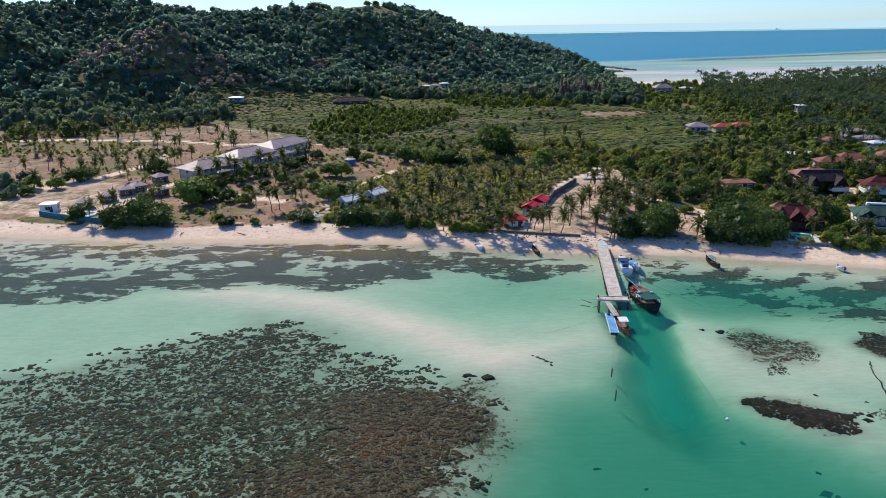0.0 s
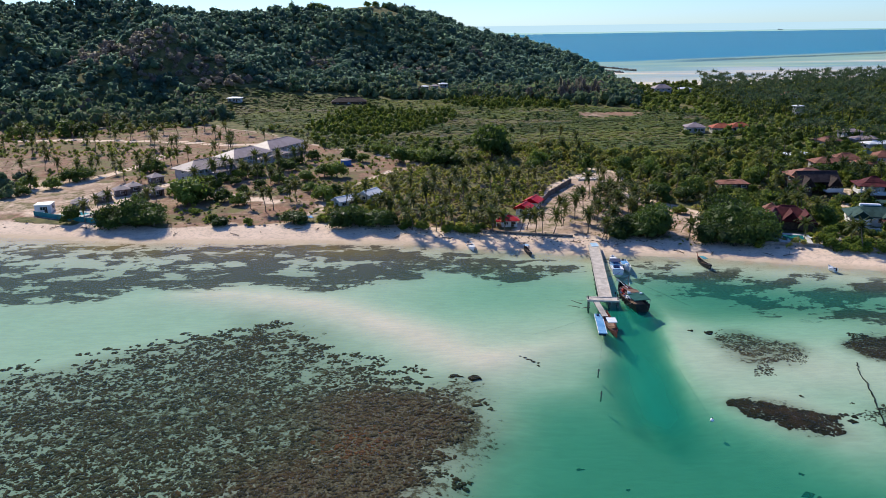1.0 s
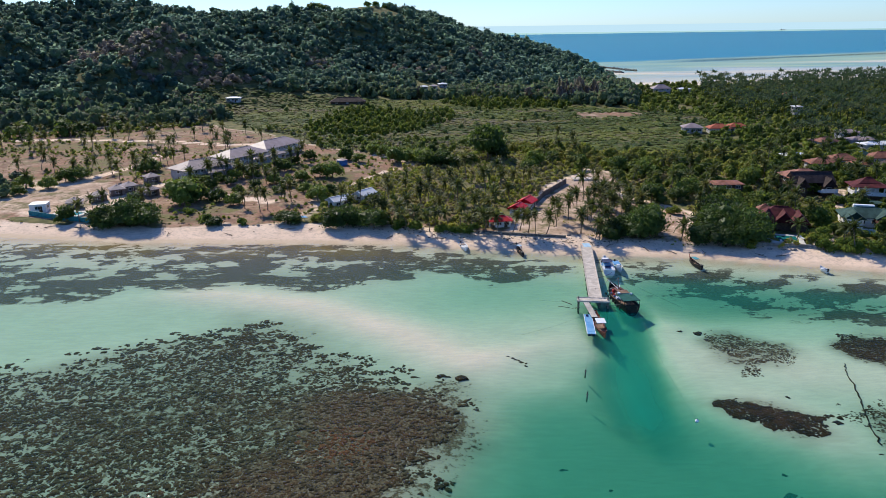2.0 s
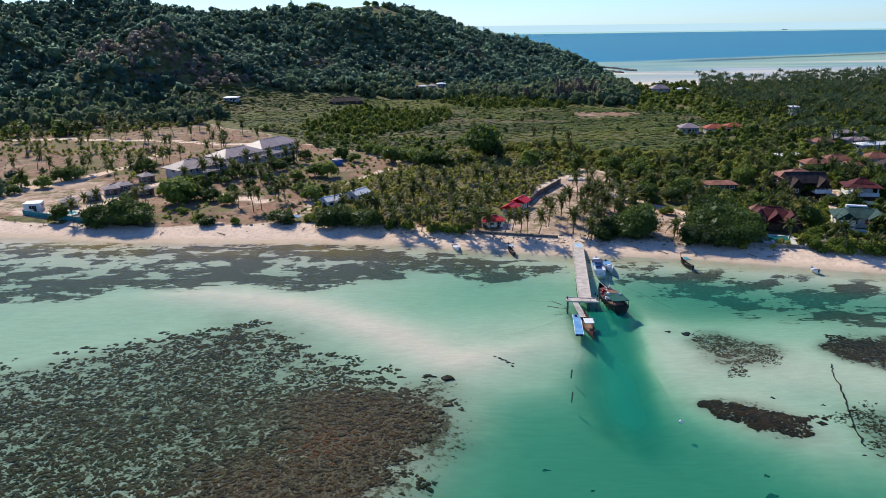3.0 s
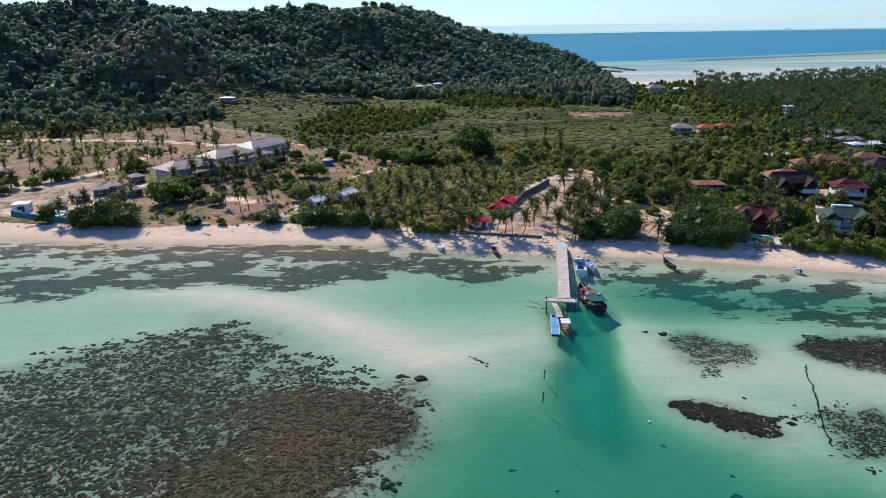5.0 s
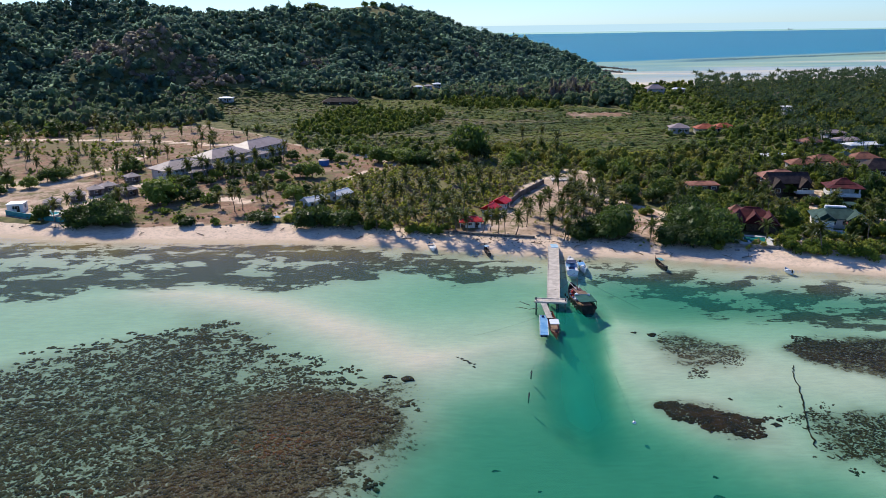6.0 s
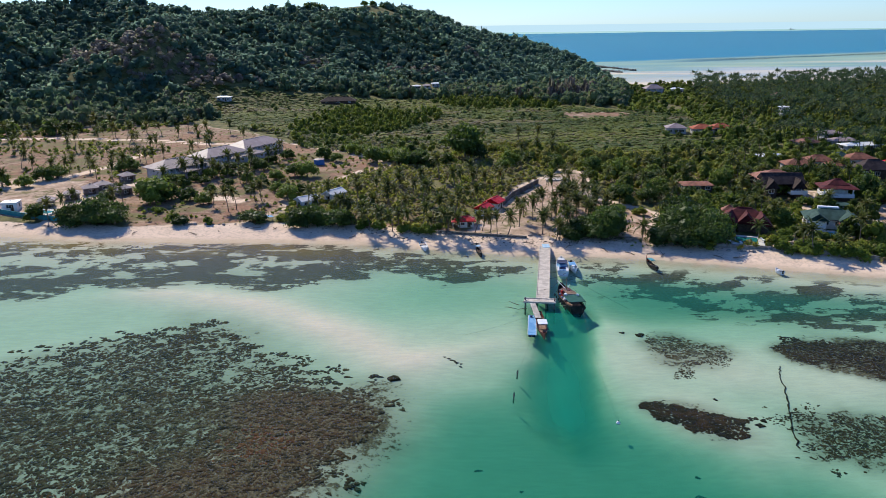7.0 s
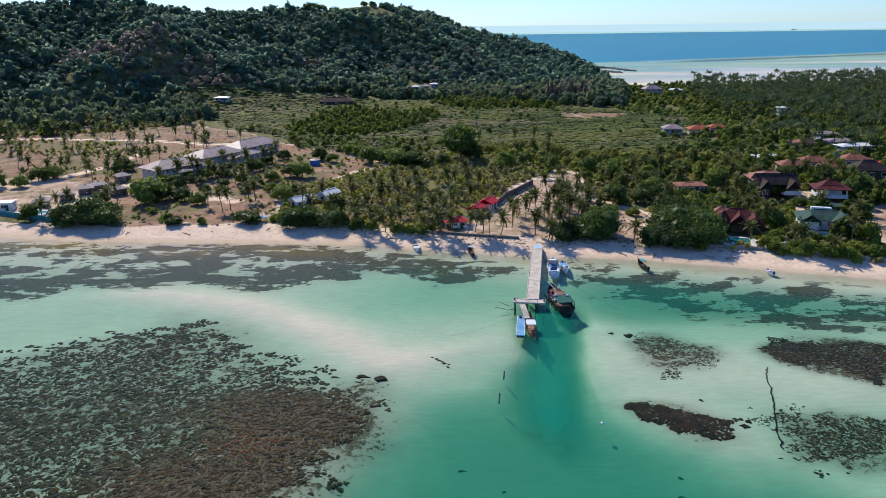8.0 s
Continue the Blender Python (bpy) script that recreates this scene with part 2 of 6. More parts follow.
    gm = maths(m, "ADD", s2.outputs[0], maths(m, "MULTIPLY", maths(m, "ADD", maths(m, "SUBTRACT", patch, 0.5), maths(m, "MULTIPLY", maths(m, "SUBTRACT", mid, 0.5), 0.5)), 4.6))
    c = mix(m, maths(m, "MULTIPLY", s2.outputs[0], 0.34), c, weed)
    c = mix(m, maths(m, "MULTIPLY", ramp(m, gm, ((0.46, 0.0), (0.56, 0.94))), ramp(m, s2.outputs[0], ((0.05, 0.0), (0.3, 1.0)))), c, weed)
    rub = mix(m, ramp(m, noise_tex(m, 2.6, 6, 0.7), ((0.4, 0.0), (0.62, 1.0))), (0.055, 0.036, 0.020), (0.21, 0.15, 0.09))
    c = mix(m, maths(m, "MULTIPLY", s2.outputs[1], 0.85), c, (0.115, 0.105, 0.068))
    rm = maths(m, "ADD", s2.outputs[1], maths(m, "MULTIPLY", maths(m, "SUBTRACT", noise_tex(m, 0.8, 7, 0.7), 0.5), 2.2))
    c = mix(m, maths(m, "MULTIPLY", ramp(m, rm, ((0.54, 0.0), (0.72, 1.0))), ramp(m, s2.outputs[1], ((0.1, 0.0), (0.35, 1.0)))), c, rub)
    c = mix(m, s2.outputs[2], c, mix(m, ramp(m, noise_tex(m, 0.012, 5, 0.6, stretch=(0.25, 1.0, 1.0)), ((0.40, 0.0), (0.62, 1.0))), (0.0006, 0.215, 0.45), (0.002, 0.27, 0.50)))
    ln.new(c, p.inputs["Base Color"])
    p.inputs["Roughness"].default_value, p.inputs["Specular IOR Level"].default_value = 0.95, 0.15
    ln.new(bump(m, mix(m, 0.4, mid, fine), 0.5, 0.25), p.inputs["Normal"])
    return m


def water_material():
    """Clear sea: light is lost with the depth below, and the rippled top mirrors the sky."""
    m, ns, ln = mat("sea_water")
    ns.remove(ns["Principled BSDF"])
    at = ns.new("ShaderNodeAttribute")
    at.attribute_name = "depth"
    d = at.outputs["Fac"]
    comb = ns.new("ShaderNodeCombineColor")
    for i, k in enumerate((0.42, 0.130, 0.200)):
        ln.new(maths(m, "POWER", math.exp(-k), d), comb.inputs[i])
    t = ns.new("ShaderNodeBsdfTransparent")
    ln.new(comb.outputs[0], t.inputs[0])
    # fine sand and silt held in the water scatter light back, more the deeper it is
    silt = node(m, "BsdfDiffuse", Color=(0.010, 0.225, 0.155, 1.0))
    murk = ns.new("ShaderNodeMixShader")
    ln.new(maths(m, "SUBTRACT", 1.0, maths(m, "POWER", math.exp(-0.28), maths(m, "MAXIMUM", maths(m, "SUBTRACT", d, 1.3), 0.0))), murk.inputs[0])
    ln.new(t.outputs[0], murk.inputs[1]), ln.new(silt.outputs[0], murk.inputs[2])
    g = node(m, "BsdfGlossy", Roughness=0.04)
    rip = noise_tex(m, 0.75, 4, 0.65, stretch=(0.3, 1.0, 1.0))
    swell = noise_tex(m, 0.16, 2, 0.5, stretch=(0.35, 1.0, 1.0))
    nrm = bump(m, mix(m, 0.4, rip, swell), 0.5, 0.12)
    ln.new(nrm, g.inputs["Normal"])
    f = node(m, "Fresnel", IOR=1.33)
    ln.new(nrm, f.inputs["Normal"])
    x = ns.new("ShaderNodeMixShader")
    ln.new(maths(m, "MULTIPLY", f.outputs[0], 0.18, True), x.inputs[0])
    ln.new(murk.outputs[0], x.inputs[1]), ln.new(g.outputs[0], x.inputs[2])
    ln.new(x.outputs[0], ns["Material Output"].inputs[0])
    return m


# ---- the lie of the land ----
SHORE = [(-600, 300), (-200, 236), (-119, 219), (-82, 211), (-48, 207), (-15, 204.5), (1, 201.7), (17, 196), (32, 192), (47, 187.5), (62, 186),
         (76, 183.7), (89, 179), (102, 174.8), (122, 167.8), (200, 140), (600, 40)]
COAST = [(-900, 1500), (120, 1000), (185, 860), (201, 733), (255, 722), (367, 727), (475, 750), (900, 820), (3000, 1300)]
CREST = [(-620, 520, 55), (-420, 570, 63), (-370, 605, 68), (-245, 675, 77), (-200, 710, 69), (-165, 730, 66), (-100, 790, 71), (-41, 837, 77),
         (0, 868, 66), (93, 904, 38), (135, 900, 12), (174, 880, 1), (205, 860, 0)]
SPUR = [(-380, 520, 46), (-300, 545, 47), (-225, 560, 45), (-180, 590, 38), (-150, 620, 28)]
REEF = [(-58, 76), (-76, 100), (-94, 118), (-88, 124), (-74, 127), (-60, 133), (-48, 140), (-40, 146), (-34, 150), (-28, 149), (-17, 142), (-9, 134), (-2, 126), (4, 121),
        (12, 118.5), (12.5, 112), (13.8, 104.5), (13.4, 100.5), (9.5, 95.5), (7.2, 89.5), (4, 84), (-1, 76)]
REEF_CORE = [(-15, 113), (-5, 117), (4, 115), (12, 112), (15, 105), (14, 99), (10, 94), (7, 86), (0, 72), (-14, 62), (-30, 70), (-24, 88), (-14, 99)]
REEF_A = [(60, 136), (64, 139.5), (70, 139), (77.4, 132), (75.6, 125.5), (69, 120.5), (64.4, 119), (59.6, 123)]
REEF_B = [(51.8, 110.2), (57.2, 110.6), (63.3, 107.2), (68.5, 103), (67.7, 97.8), (63.4, 96), (57.5, 99.5), (55, 103)]
REEF_C = [(83, 131.4), (93.8, 135), (104, 135), (116, 128), (112, 116), (98, 114), (91.5, 118.5), (85.7, 122.5)]
REEF_D = [(75, 104), (84.8, 107.3), (94, 103), (92, 92), (80, 88), (74, 92)]
CHANNEL = [(42, 153), (51, 150), (47.5, 130), (45, 114), (43.5, 104), (40.5, 99), (37, 103), (37.5, 114), (40, 130)]
BASIN = [(36, 122), (47, 119), (54, 99), (62, 88), (74, 78), (86, 45), (0, 45), (9, 80), (15, 96), (21, 106), (31, 114)]
SHOAL = [(50, 138), (60, 136), (74, 128), (92, 124), (118, 118), (118, 104), (92, 106), (72, 110), (50, 117)]
SANDBAR = [(-54, 166), (-28, 155), (-14, 146), (-4, 136), (5, 126), (12, 119.5), (18, 121), (25, 127), (32, 134), (24, 133), (15, 134.5), (6, 142), (-5, 152), (-18, 161), (-40, 169)]
MEADOW = [(-180, 226), (-115, 212.5), (-80, 207), (-40, 206), (1, 199.5), (25, 191), (42, 182), (40, 176), (28, 172), (13, 179), (-6, 175), (-20, 168.5),
          (-38, 171), (-53, 173), (-66, 174), (-74, 165), (-92, 164), (-180, 168)]
MEADOW_R = [(54, 186), (64, 182), (78, 176), (100, 169), (132, 158), (132, 132), (95, 141), (74, 151), (60, 163), (54, 172)]
CLEARING = [(-300, 400), (-215, 400), (-175, 449), (-124, 448), (-86, 410), (-42, 356), (-3, 328), (4, 306), (-18, 276), (-27, 262), (-33, 222), (-77, 221),
            (-125, 232), (-300, 260)]
FIELD = [(-330, 438), (-249, 430), (-190, 428), (-178, 408), (-215, 400), (-330, 402)]
YARD = [(30, 205), (50, 262), (72, 290), (80, 284), (78, 262), (74, 247), (84, 232), (90, 222), (80, 190), (49, 200)]
LANE = [(109, 184), (113, 183), (125, 205), (138, 224), (151, 245), (148, 247), (135, 226), (121, 206)]
BARE = [(100, 470), (140, 466), (142, 450), (102, 442)]
LOT = [(151, 214), (162, 226), (168, 229), (150, 190), (139, 181), (136, 181), (148, 205)]
SANDY = [(-175, 243), (-118, 234), (-97, 229), (-92, 258), (-106, 284), (-130, 296), (-175, 292)]
TRACKS = [[(-58, 372), (-85, 364), (-120, 380), (-180, 393), (-280, 394)], [(-22, 266), (-8, 294), (3, 305), (-3, 318), (-14, 330)], [(-160, 262), (-128, 286), (-116, 315), (-112, 345)],
          [(-104, 262), (-92, 280), (-84, 274), (-60, 256), (-46, 250)]]
LAWN = [(-128, 238), (-121.5, 236.5), (-103, 228.8), (-104, 226.5), (-126, 232.5)]
UNDER_PALMS = [(-26, 222), (-28, 262), (-2, 300), (34, 300), (52, 262), (30, 208), (0, 213)]
PLAIN = [(-154, 540), (-54, 566), (32, 553), (141, 481), (178, 446), (168, 395), (142, 338), (108, 308), (84, 318), (60, 352), (-4, 362), (-42, 372), (-80, 415), (-111, 461)]


def shore_y(x):
    return np.interp(x, [p[0] for p in SHORE], [p[1] for p in SHORE])


def ridge(x, y, line, width, power):
    """Height of a ridge that falls away on both sides of a crest line."""
    h = np.zeros_like(x)
    for (ax, ay, az), (bx, by, bz) in zip(line, line[1:]):
        ex, ey = bx - ax, by - ay
        t = np.clip(((x - ax) * ex + (y - ay) * ey) / (ex * ex + ey * ey), 0, 1)
        d = np.hypot(x - ax - t * ex, y - ay - t * ey)
        u = np.clip(1 - d / width, 0, 1)
        h = np.maximum(h, (az + t * (bz - az)) * (u ** power * 0.6 + 0.4 * u * u * (3 - 2 * u)))
    return h


def hills(x, y):
    x, y = np.asarray(x, float), np.asarray(y, float)
    a = ridge(x, y, CREST, 235.0, 1.5)
    b = ridge(x, y, SPUR, 85.0, 0.75)
    h = np.maximum(a, b) + 2.0 * np.exp(-np.abs(a - b) / 6.0) * (np.minimum(a, b) > 2)
    gully = (fbm(x, y * 0.55, 62.0, 11) - 0.5) * (8.0 + 36.0 * step(70, -60, x))
    return h + gully * step(4, 25, h) * (1 - step(55, 70, h))


def bed(x, y):
    """Ground height: sea bed, beach, flat land, hills, far coast."""
    x, y = np.asarray(x, float), np.asarray(y, float)
    d = y - shore_y(x)
    land = np.interp(d, [0, 5, 13, 22, 60, 120, 400], [0, 0.55, 1.6, 2.0, 2.8, 4.2, 6.0]) + hills(x, y) - 3.2 * step(540, 700, y) + 0.25 * (fbm(x, y, 14.0, 5) - 0.5) * step(4, 18, d)
    sea = -np.interp(-d, [0, 4, 14, 40, 70, 120], [0, 0.14, 0.32, 0.72, 0.95, 0.95])
    sea = sea - 0.32 * step(-15, 25, x) * step(150, 165, y) - 0.3 * step(125, 80, y) * step(2, 40, x)
    sea = sea - 1.55 * area(BASIN, x, y, 9.0, 5.0)
    shoal = area(SHOAL, x, y, 10.0, 4.0)
    sea = sea * (1 - shoal) - 0.55 * shoal
    sea = sea - 0.55 * step(52, 66, x) * step(126, 138, y) * step(160, 146, y)
    sea = sea - (0.5 * step(-16, 24, x) + 0.95 * step(40, 66, x) * step(132, 146, y) + 0.1) * step(-8, -26, d) * step(138, 156, y)
    bar = area(SANDBAR, x, y, 8.5, 2.0)
    sea = sea * (1 - bar) - 0.03 * bar
    flat = area(REEF, x, y, 6.0, 4.0) * step(30, 0, x)
    sea = sea * (1 - flat) - (0.84 - 0.48 * area(REEF_CORE, x, y, 6.0, 3.0)) * flat
    sea = sea - 3.1 * area(CHANNEL, x, y, 4.5, 2.0)
    sea = sea + 0.2 * (fbm(x, y, 9.0, 21) - 0.5)
    bank = area(REEF_B, x, y, 9.0, 2.0)
    sea = sea + (np.maximum(sea, -0.4) - sea) * bank
    sea = np.minimum(sea, -0.03 * np.clip(-d, 0, 3))
    z = np.where(d > 0, land, sea)
    cy = np.interp(x, [p[0] for p in COAST], [p[1] for p in COAST])
    far = y - cy
    flats = 0.2 - far * 0.0026 + 2.4 * (fbm(x, y * 6.0, 300.0, 31) - 0.5) + 1.2 * (fbm(x, y * 7.0, 110.0, 33) - 0.5)
    flats = np.where(far > 480 + 0.25 * (x - 300), np.minimum(flats, -4.0), flats)
    beach = np.interp(far, [-30, 0], [2.4, 0.4])
    return np.where(far > 0, flats, np.where(far > -30, np.minimum(z, beach + hills(x, y)), z))


def grid(xs, ys):
    X, Y = np.meshgrid(xs, ys)
    i = np.arange(len(ys) - 1)[:, None] * len(xs) + np.arange(len(xs) - 1)[None]
    F = np.stack([i, i + 1, i + len(xs) + 1, i + len(xs)], -1).reshape(-1, 4)
    return X.ravel(), Y.ravel(), F


def build_ground():
    xs = np.concatenate([-170 - np.geomspace(4, 3000, 75)[::-1], np.arange(-170, 190, 1.8), 190 + np.geomspace(2, 3500, 80)])
    ys = np.concatenate([np.arange(-400, 40, 40), np.arange(40, 240, 1.5), np.arange(240, 960, 4.5), 960 + np.geomspace(5, 3940, 70)])
    X, Y, F = grid(xs, ys)
    Z = bed(X, Y)
    d = Y - shore_y(X)
    cy = np.interp(X, [p[0] for p in COAST], [p[1] for p in COAST])
    on_land = step(6, 14, d) * (Y < cy - 12)
    soil = area(CLEARING, X, Y, 6, 4) * on_land
    soil = np.maximum(soil * (0.74 + 0.5 * (fbm(X, Y * 1.4, 30, 61) - 0.25)), np.maximum(area(FIELD, X, Y, 6, 4), area(BARE, X, Y, 4, 4)))
    yard = np.maximum(np.maximum(area(YARD, X, Y, 3, 2), area(LANE, X, Y, 1.5)), area(LOT, X, Y, 2))
    soil = soil * (1 - 0.4 * area(SANDY, X, Y, 5, 6))
    path = np.full(X.shape, 1e9)
    for line in TRACKS:
        for (ax, ay), (bx, by) in zip(line, line[1:]):
            q = np.clip(((X - ax) * (bx - ax) + (Y - ay) * (by - ay)) / ((bx - ax) ** 2 + (by - ay) ** 2), 0, 1)
            path = np.minimum(path, np.hypot(X - ax - q * (bx - ax), Y - ay - q * (by - ay)))
    soil = soil * step(0.8, 3.2, path)
    soil = np.maximum(soil, 0.55 * yard * on_land)
    green = on_land * (1 - np.maximum(np.maximum(soil, area(CLEARING, X, Y, 6, 4)), area(BARE, X, Y, 4, 4))) * (1 - yard) * step(13, 19, d)
    weedy = area(CLEARING, X, Y, 6, 4) * step(0.5, 0.6, fbm(X, Y * 1.6, 26, 67)) * step(1.5, 4, path) * on_land * (1 - area(SANDY, X, Y, 5, 6))
    green = green * (1 - 0.42 * area(UNDER_PALMS, X, Y, 6, 6))
    soil = np.maximum(soil, 0.8 * area(UNDER_PALMS, X, Y, 6, 6) * on_land)
    green = np.maximum(np.maximum(green, 0.56 * weedy), area(LAWN, X, Y, 1.0))
    wet = np.maximum(step(3.0, -0.5, d) * (Y < 300), step(-25, 0, Y - cy))
    meadow = np.maximum(area(MEADOW, X, Y, 6, 5) * (0.98 - 0.3 * step(18, 36, X) - 0.26 * step(-40, -80, X)), area(MEADOW_R, X, Y, 9, 6) * 0.66) * (d < -1.0)
    meadow = meadow * (1 - 0.42 * np.exp(-((d + 19) / 6.5) ** 2) * step(5, -25, X) - 0.22 * np.exp(-((d + 6) / 3.5) ** 2))
    reef = area(REEF, X, Y, 5, 5) * (0.44 + 0.24 * step(2, 34, inside(REEF, X, Y))) + area(REEF_CORE, X, Y, 9, 6) * 0.45
    for poly, w in ((REEF_A, 0.6), (REEF_B, 0.55), (REEF_C, 0.8), (REEF_D, 0.6)):
        reef = np.maximum(reef, w * area(poly, X, Y, 2.5, 3, 6))
    far = Y - cy
    ocean = step(470, 560, far - 0.25 * (X - 300))
    # flats streaked blue in the bed colour, for mirrored sky and depth
    ocean = np.maximum(ocean, 0.4 * step(10, 120, far) * step(0.3, 0.7, fbm(X, Y * 6.0, 240, 35)))
    q = far - 0.25 * (X - 300)
    reef = np.where(d < 0, reef, 0) + 0.75 * step(385, 405, q) * step(470, 430, q) * step(330, 480, X)
    me = mesh_np("ground", np.c_[X, Y, Z], [F], {"land": np.c_[soil, green, wet], "sea": np.c_[meadow, reef, ocean], "tide": step(4.5, 1.0, d) * step(-7, -2, d) * (Y < 300), "algae": step(-17, -5, d) * step(15, -25, X) * (d < 0)}, True)
    part("ground", me, ground_material()), tagged(bpy.data.objects["ground"], "sandy sea bed, pale beach, dry soil and wooded hills", "ground", kind="structure")


def build_water():
    xs = np.concatenate([-200 - np.geomspace(8, 3000, 40)[::-1], np.arange(-200, 220, 3.0), 220 + np.geomspace(6, 3500, 50)])
    ys = np.concatenate([np.arange(-400, 40, 40), np.arange(40, 240, 2.5), np.arange(240, 1000, 40), 1000 + np.geomspace(12, 3850, 60)])
    X, Y, F = grid(xs, ys)
    depth = np.clip(-bed(X, Y), 0, 6)
    depth = np.where(Y > 600, np.minimum(depth, 0.75), depth)
    me = mesh_np("water", np.c_[X, Y, np.zeros_like(X)], [F], {"depth": depth}, True)
    ob = part("water", me, water_material())
    tagged(ob, "clear turquoise sea, rippled and shallow over sand", "sea", kind="structure")


build_ground()
build_water()


# ---- plants: templates ----
def icosa(sub):
    bm = bmesh.new()
    bmesh.ops.create_icosphere(bm, subdivisions=sub, radius=1.0)
    V = np.array([v.co[:] for v in bm.verts])
    F = np.array([[v.index for v in f.verts] for f in bm.faces])
    bm.free()
    return V, F


ICO1, ICO2 = icosa(1), icosa(2)


def leaves(rng, centre, radii, n, size, flat=0.5):
    """n bent leaf clumps (quads) on the shell of an ellipsoid."""
    d = rng.normal(size=(n, 3))
    d /= np.linalg.norm(d, axis=1)[:, None]
    d[:, 2] = np.where(d[:, 2] < -0.7, -d[:, 2], d[:, 2])
    pos = centre + d * radii * rng.uniform(0.72, 1.1, (n, 1))
    nrm = d + rng.normal(size=(n, 3)) * flat + [0, 0, 0.35]
    nrm /= np.linalg.norm(nrm, axis=1)[:, None]
    u = np.cross(nrm, rng.normal(size=(n, 3)))
    u /= np.linalg.norm(u, axis=1)[:, None]
    v = np.cross(nrm, u)
    s = size * rng.uniform(0.6, 1.35, (n, 1))
    droop = np.array([0, 0, -0.25]) * s
    V = np.stack([pos - u * s, pos - v * s * 0.6 + droop, pos + u * s, pos + v * s * 0.6], 1).reshape(-1, 3)
    return V, np.arange(n * 4).reshape(-1, 4)


def join(bits):
    """Several (verts, quads, tris) into one."""
    V, Q, T, n = [], [], [], 0
    for v, q, t in bits:
        V.append(v)
        Q.append(np.asarray(q, int).reshape(-1, 4) + n)
        T.append(np.asarray(t, int).reshape(-1, 3) + n)
        n += len(v)
    return np.concatenate(V), np.concatenate(Q), np.concatenate(T)


NONE4, NONE3 = np.zeros((0, 4), int), np.zeros((0, 3), int)


def crown(seed, r, h, lobes, per_lobe, size, base=0.0, ico=ICO1, flat=0.5, thick=0.8, core=(0.5, 0.85)):
    """An uneven crown: overlapping lobes, each a rough core under leaf clumps. r: half width; h: height."""
    rng = np.random.RandomState(seed)
    bits = []
    for i in range(lobes):
        a, q = rng.uniform(0, 6.28), (0.0 if i == 0 else rng.uniform(0.35, 0.72))
        lr = r * rng.uniform(0.38, 0.6)
        c = np.array([math.cos(a) * q * r, math.sin(a) * q * r, base + h * (0.58 - 0.42 * q) + h * rng.uniform(-0.16, 0.16)])
        radii = np.array([lr, lr, min(lr * thick, h * 0.42)])
        V = ico[0] * rng.uniform(*core, (len(ico[0]), 1)) * radii + c
        bits.append((V, NONE4, ico[1]))
        lv, lq = leaves(rng, c, radii, per_lobe, size, flat)
        bits.append((lv, lq, NONE3))
    return join(bits)


def limbs(seed, height, r, n=5, width=0.16):
    rng = np.random.RandomState(seed)
    fork = height * 0.45
    pts = [(0, 0, -0.3), (0.05, 0, fork * 0.5), (0.1, 0.1, fork)]
    V, F = tube(pts, [width * 1.4, width, width * 0.85], 7)
    bits = [(V, F, NONE3)]
    for i in range(n):
        a = 6.28 * i / n + rng.uniform(-0.4, 0.4)
        e = np.array([math.cos(a) * r * 0.6, math.sin(a) * r * 0.6, height * rng.uniform(0.7, 0.9)])
        s = np.array(pts[-1])
        V, F = tube([s, s * 0.55 + e * 0.45 + [0, 0, 0.3], e], [width * 0.6, width * 0.4, width * 0.12], 5)
        bits.append((V, F, NONE3))
    V, Q, T = join(bits)
    return mesh_np("trunk", V, [Q, T], smooth=True)


def palm_crown(seed, n=22, length=4.1, seg=7, dead=4, wide=0.135):
    """Arching fronds with drooping leaflets on both sides."""
    rng = np.random.RandomState(seed)
    bits = []
    for i in range(n + dead):
        a = i * 2.399 + rng.uniform(-0.25, 0.25)
        up = 1.45 - 1.75 * (i / n) + rng.uniform(-0.12, 0.12) if i < n else -1.25
        L = length * rng.uniform(0.8, 1.1) * (0.75 if i >= n else 1)
        s = np.linspace(0, 1, seg + 1)
        pitch = up - (1.35 if i < n else 0.3) * s ** 1.5
        ds = L / seg
        rad = np.concatenate([[0.08], 0.08 + np.cumsum(np.cos(pitch[:-1]) * ds)])
        zz = np.concatenate([[0], np.cumsum(np.sin(pitch[:-1]) * ds)])
        out = np.array([math.cos(a), math.sin(a), 0.0])
        side = np.array([-math.sin(a), math.cos(a), 0.0])
        spine = rad[:, None] * out + zz[:, None] * [0, 0, 1.0]
        for sgn in (-1, 1):
            for k in range(seg):
                mid = (k + 0.6) / seg
                w = length * wide * (math.sin(min(1.0, mid * 1.15 + 0.12) * 3.0) * 0.75 + 0.25) * rng.uniform(0.8, 1.15)
                tip = spine[k] * 0.25 + spine[k + 1] * 0.75 + sgn * side * w + out * w * 0.3 + np.array([0, 0, -w * rng.uniform(0.15, 0.5)])
                tip2 = tip + (spine[k + 1] - spine[k]) * 0.6
                V = np.array([spine[k], spine[k] * 0.06 + spine[k + 1] * 0.94, tip2, tip])
                bits.append((V, [[0, 1, 2, 3]], NONE3))
    V, Q, T = join(bits)
    return V, Q


def palm_trunk(seed, height, lean, r=0.19):
    rng = np.random.RandomState(seed)
    s = np.linspace(0, 1, 8)
    bend = lean * s ** 1.7 + 0.12 * np.sin(s * 5 + seed)
    pts = np.c_[bend, 0.2 * lean * np.sin(s * 3), s * height - 0.3 * (1 - s)]
    return pts, tube(pts, r * (1.0 - 0.4 * s) * np.where(s < 0.05, 1.6, 1.0), 6)


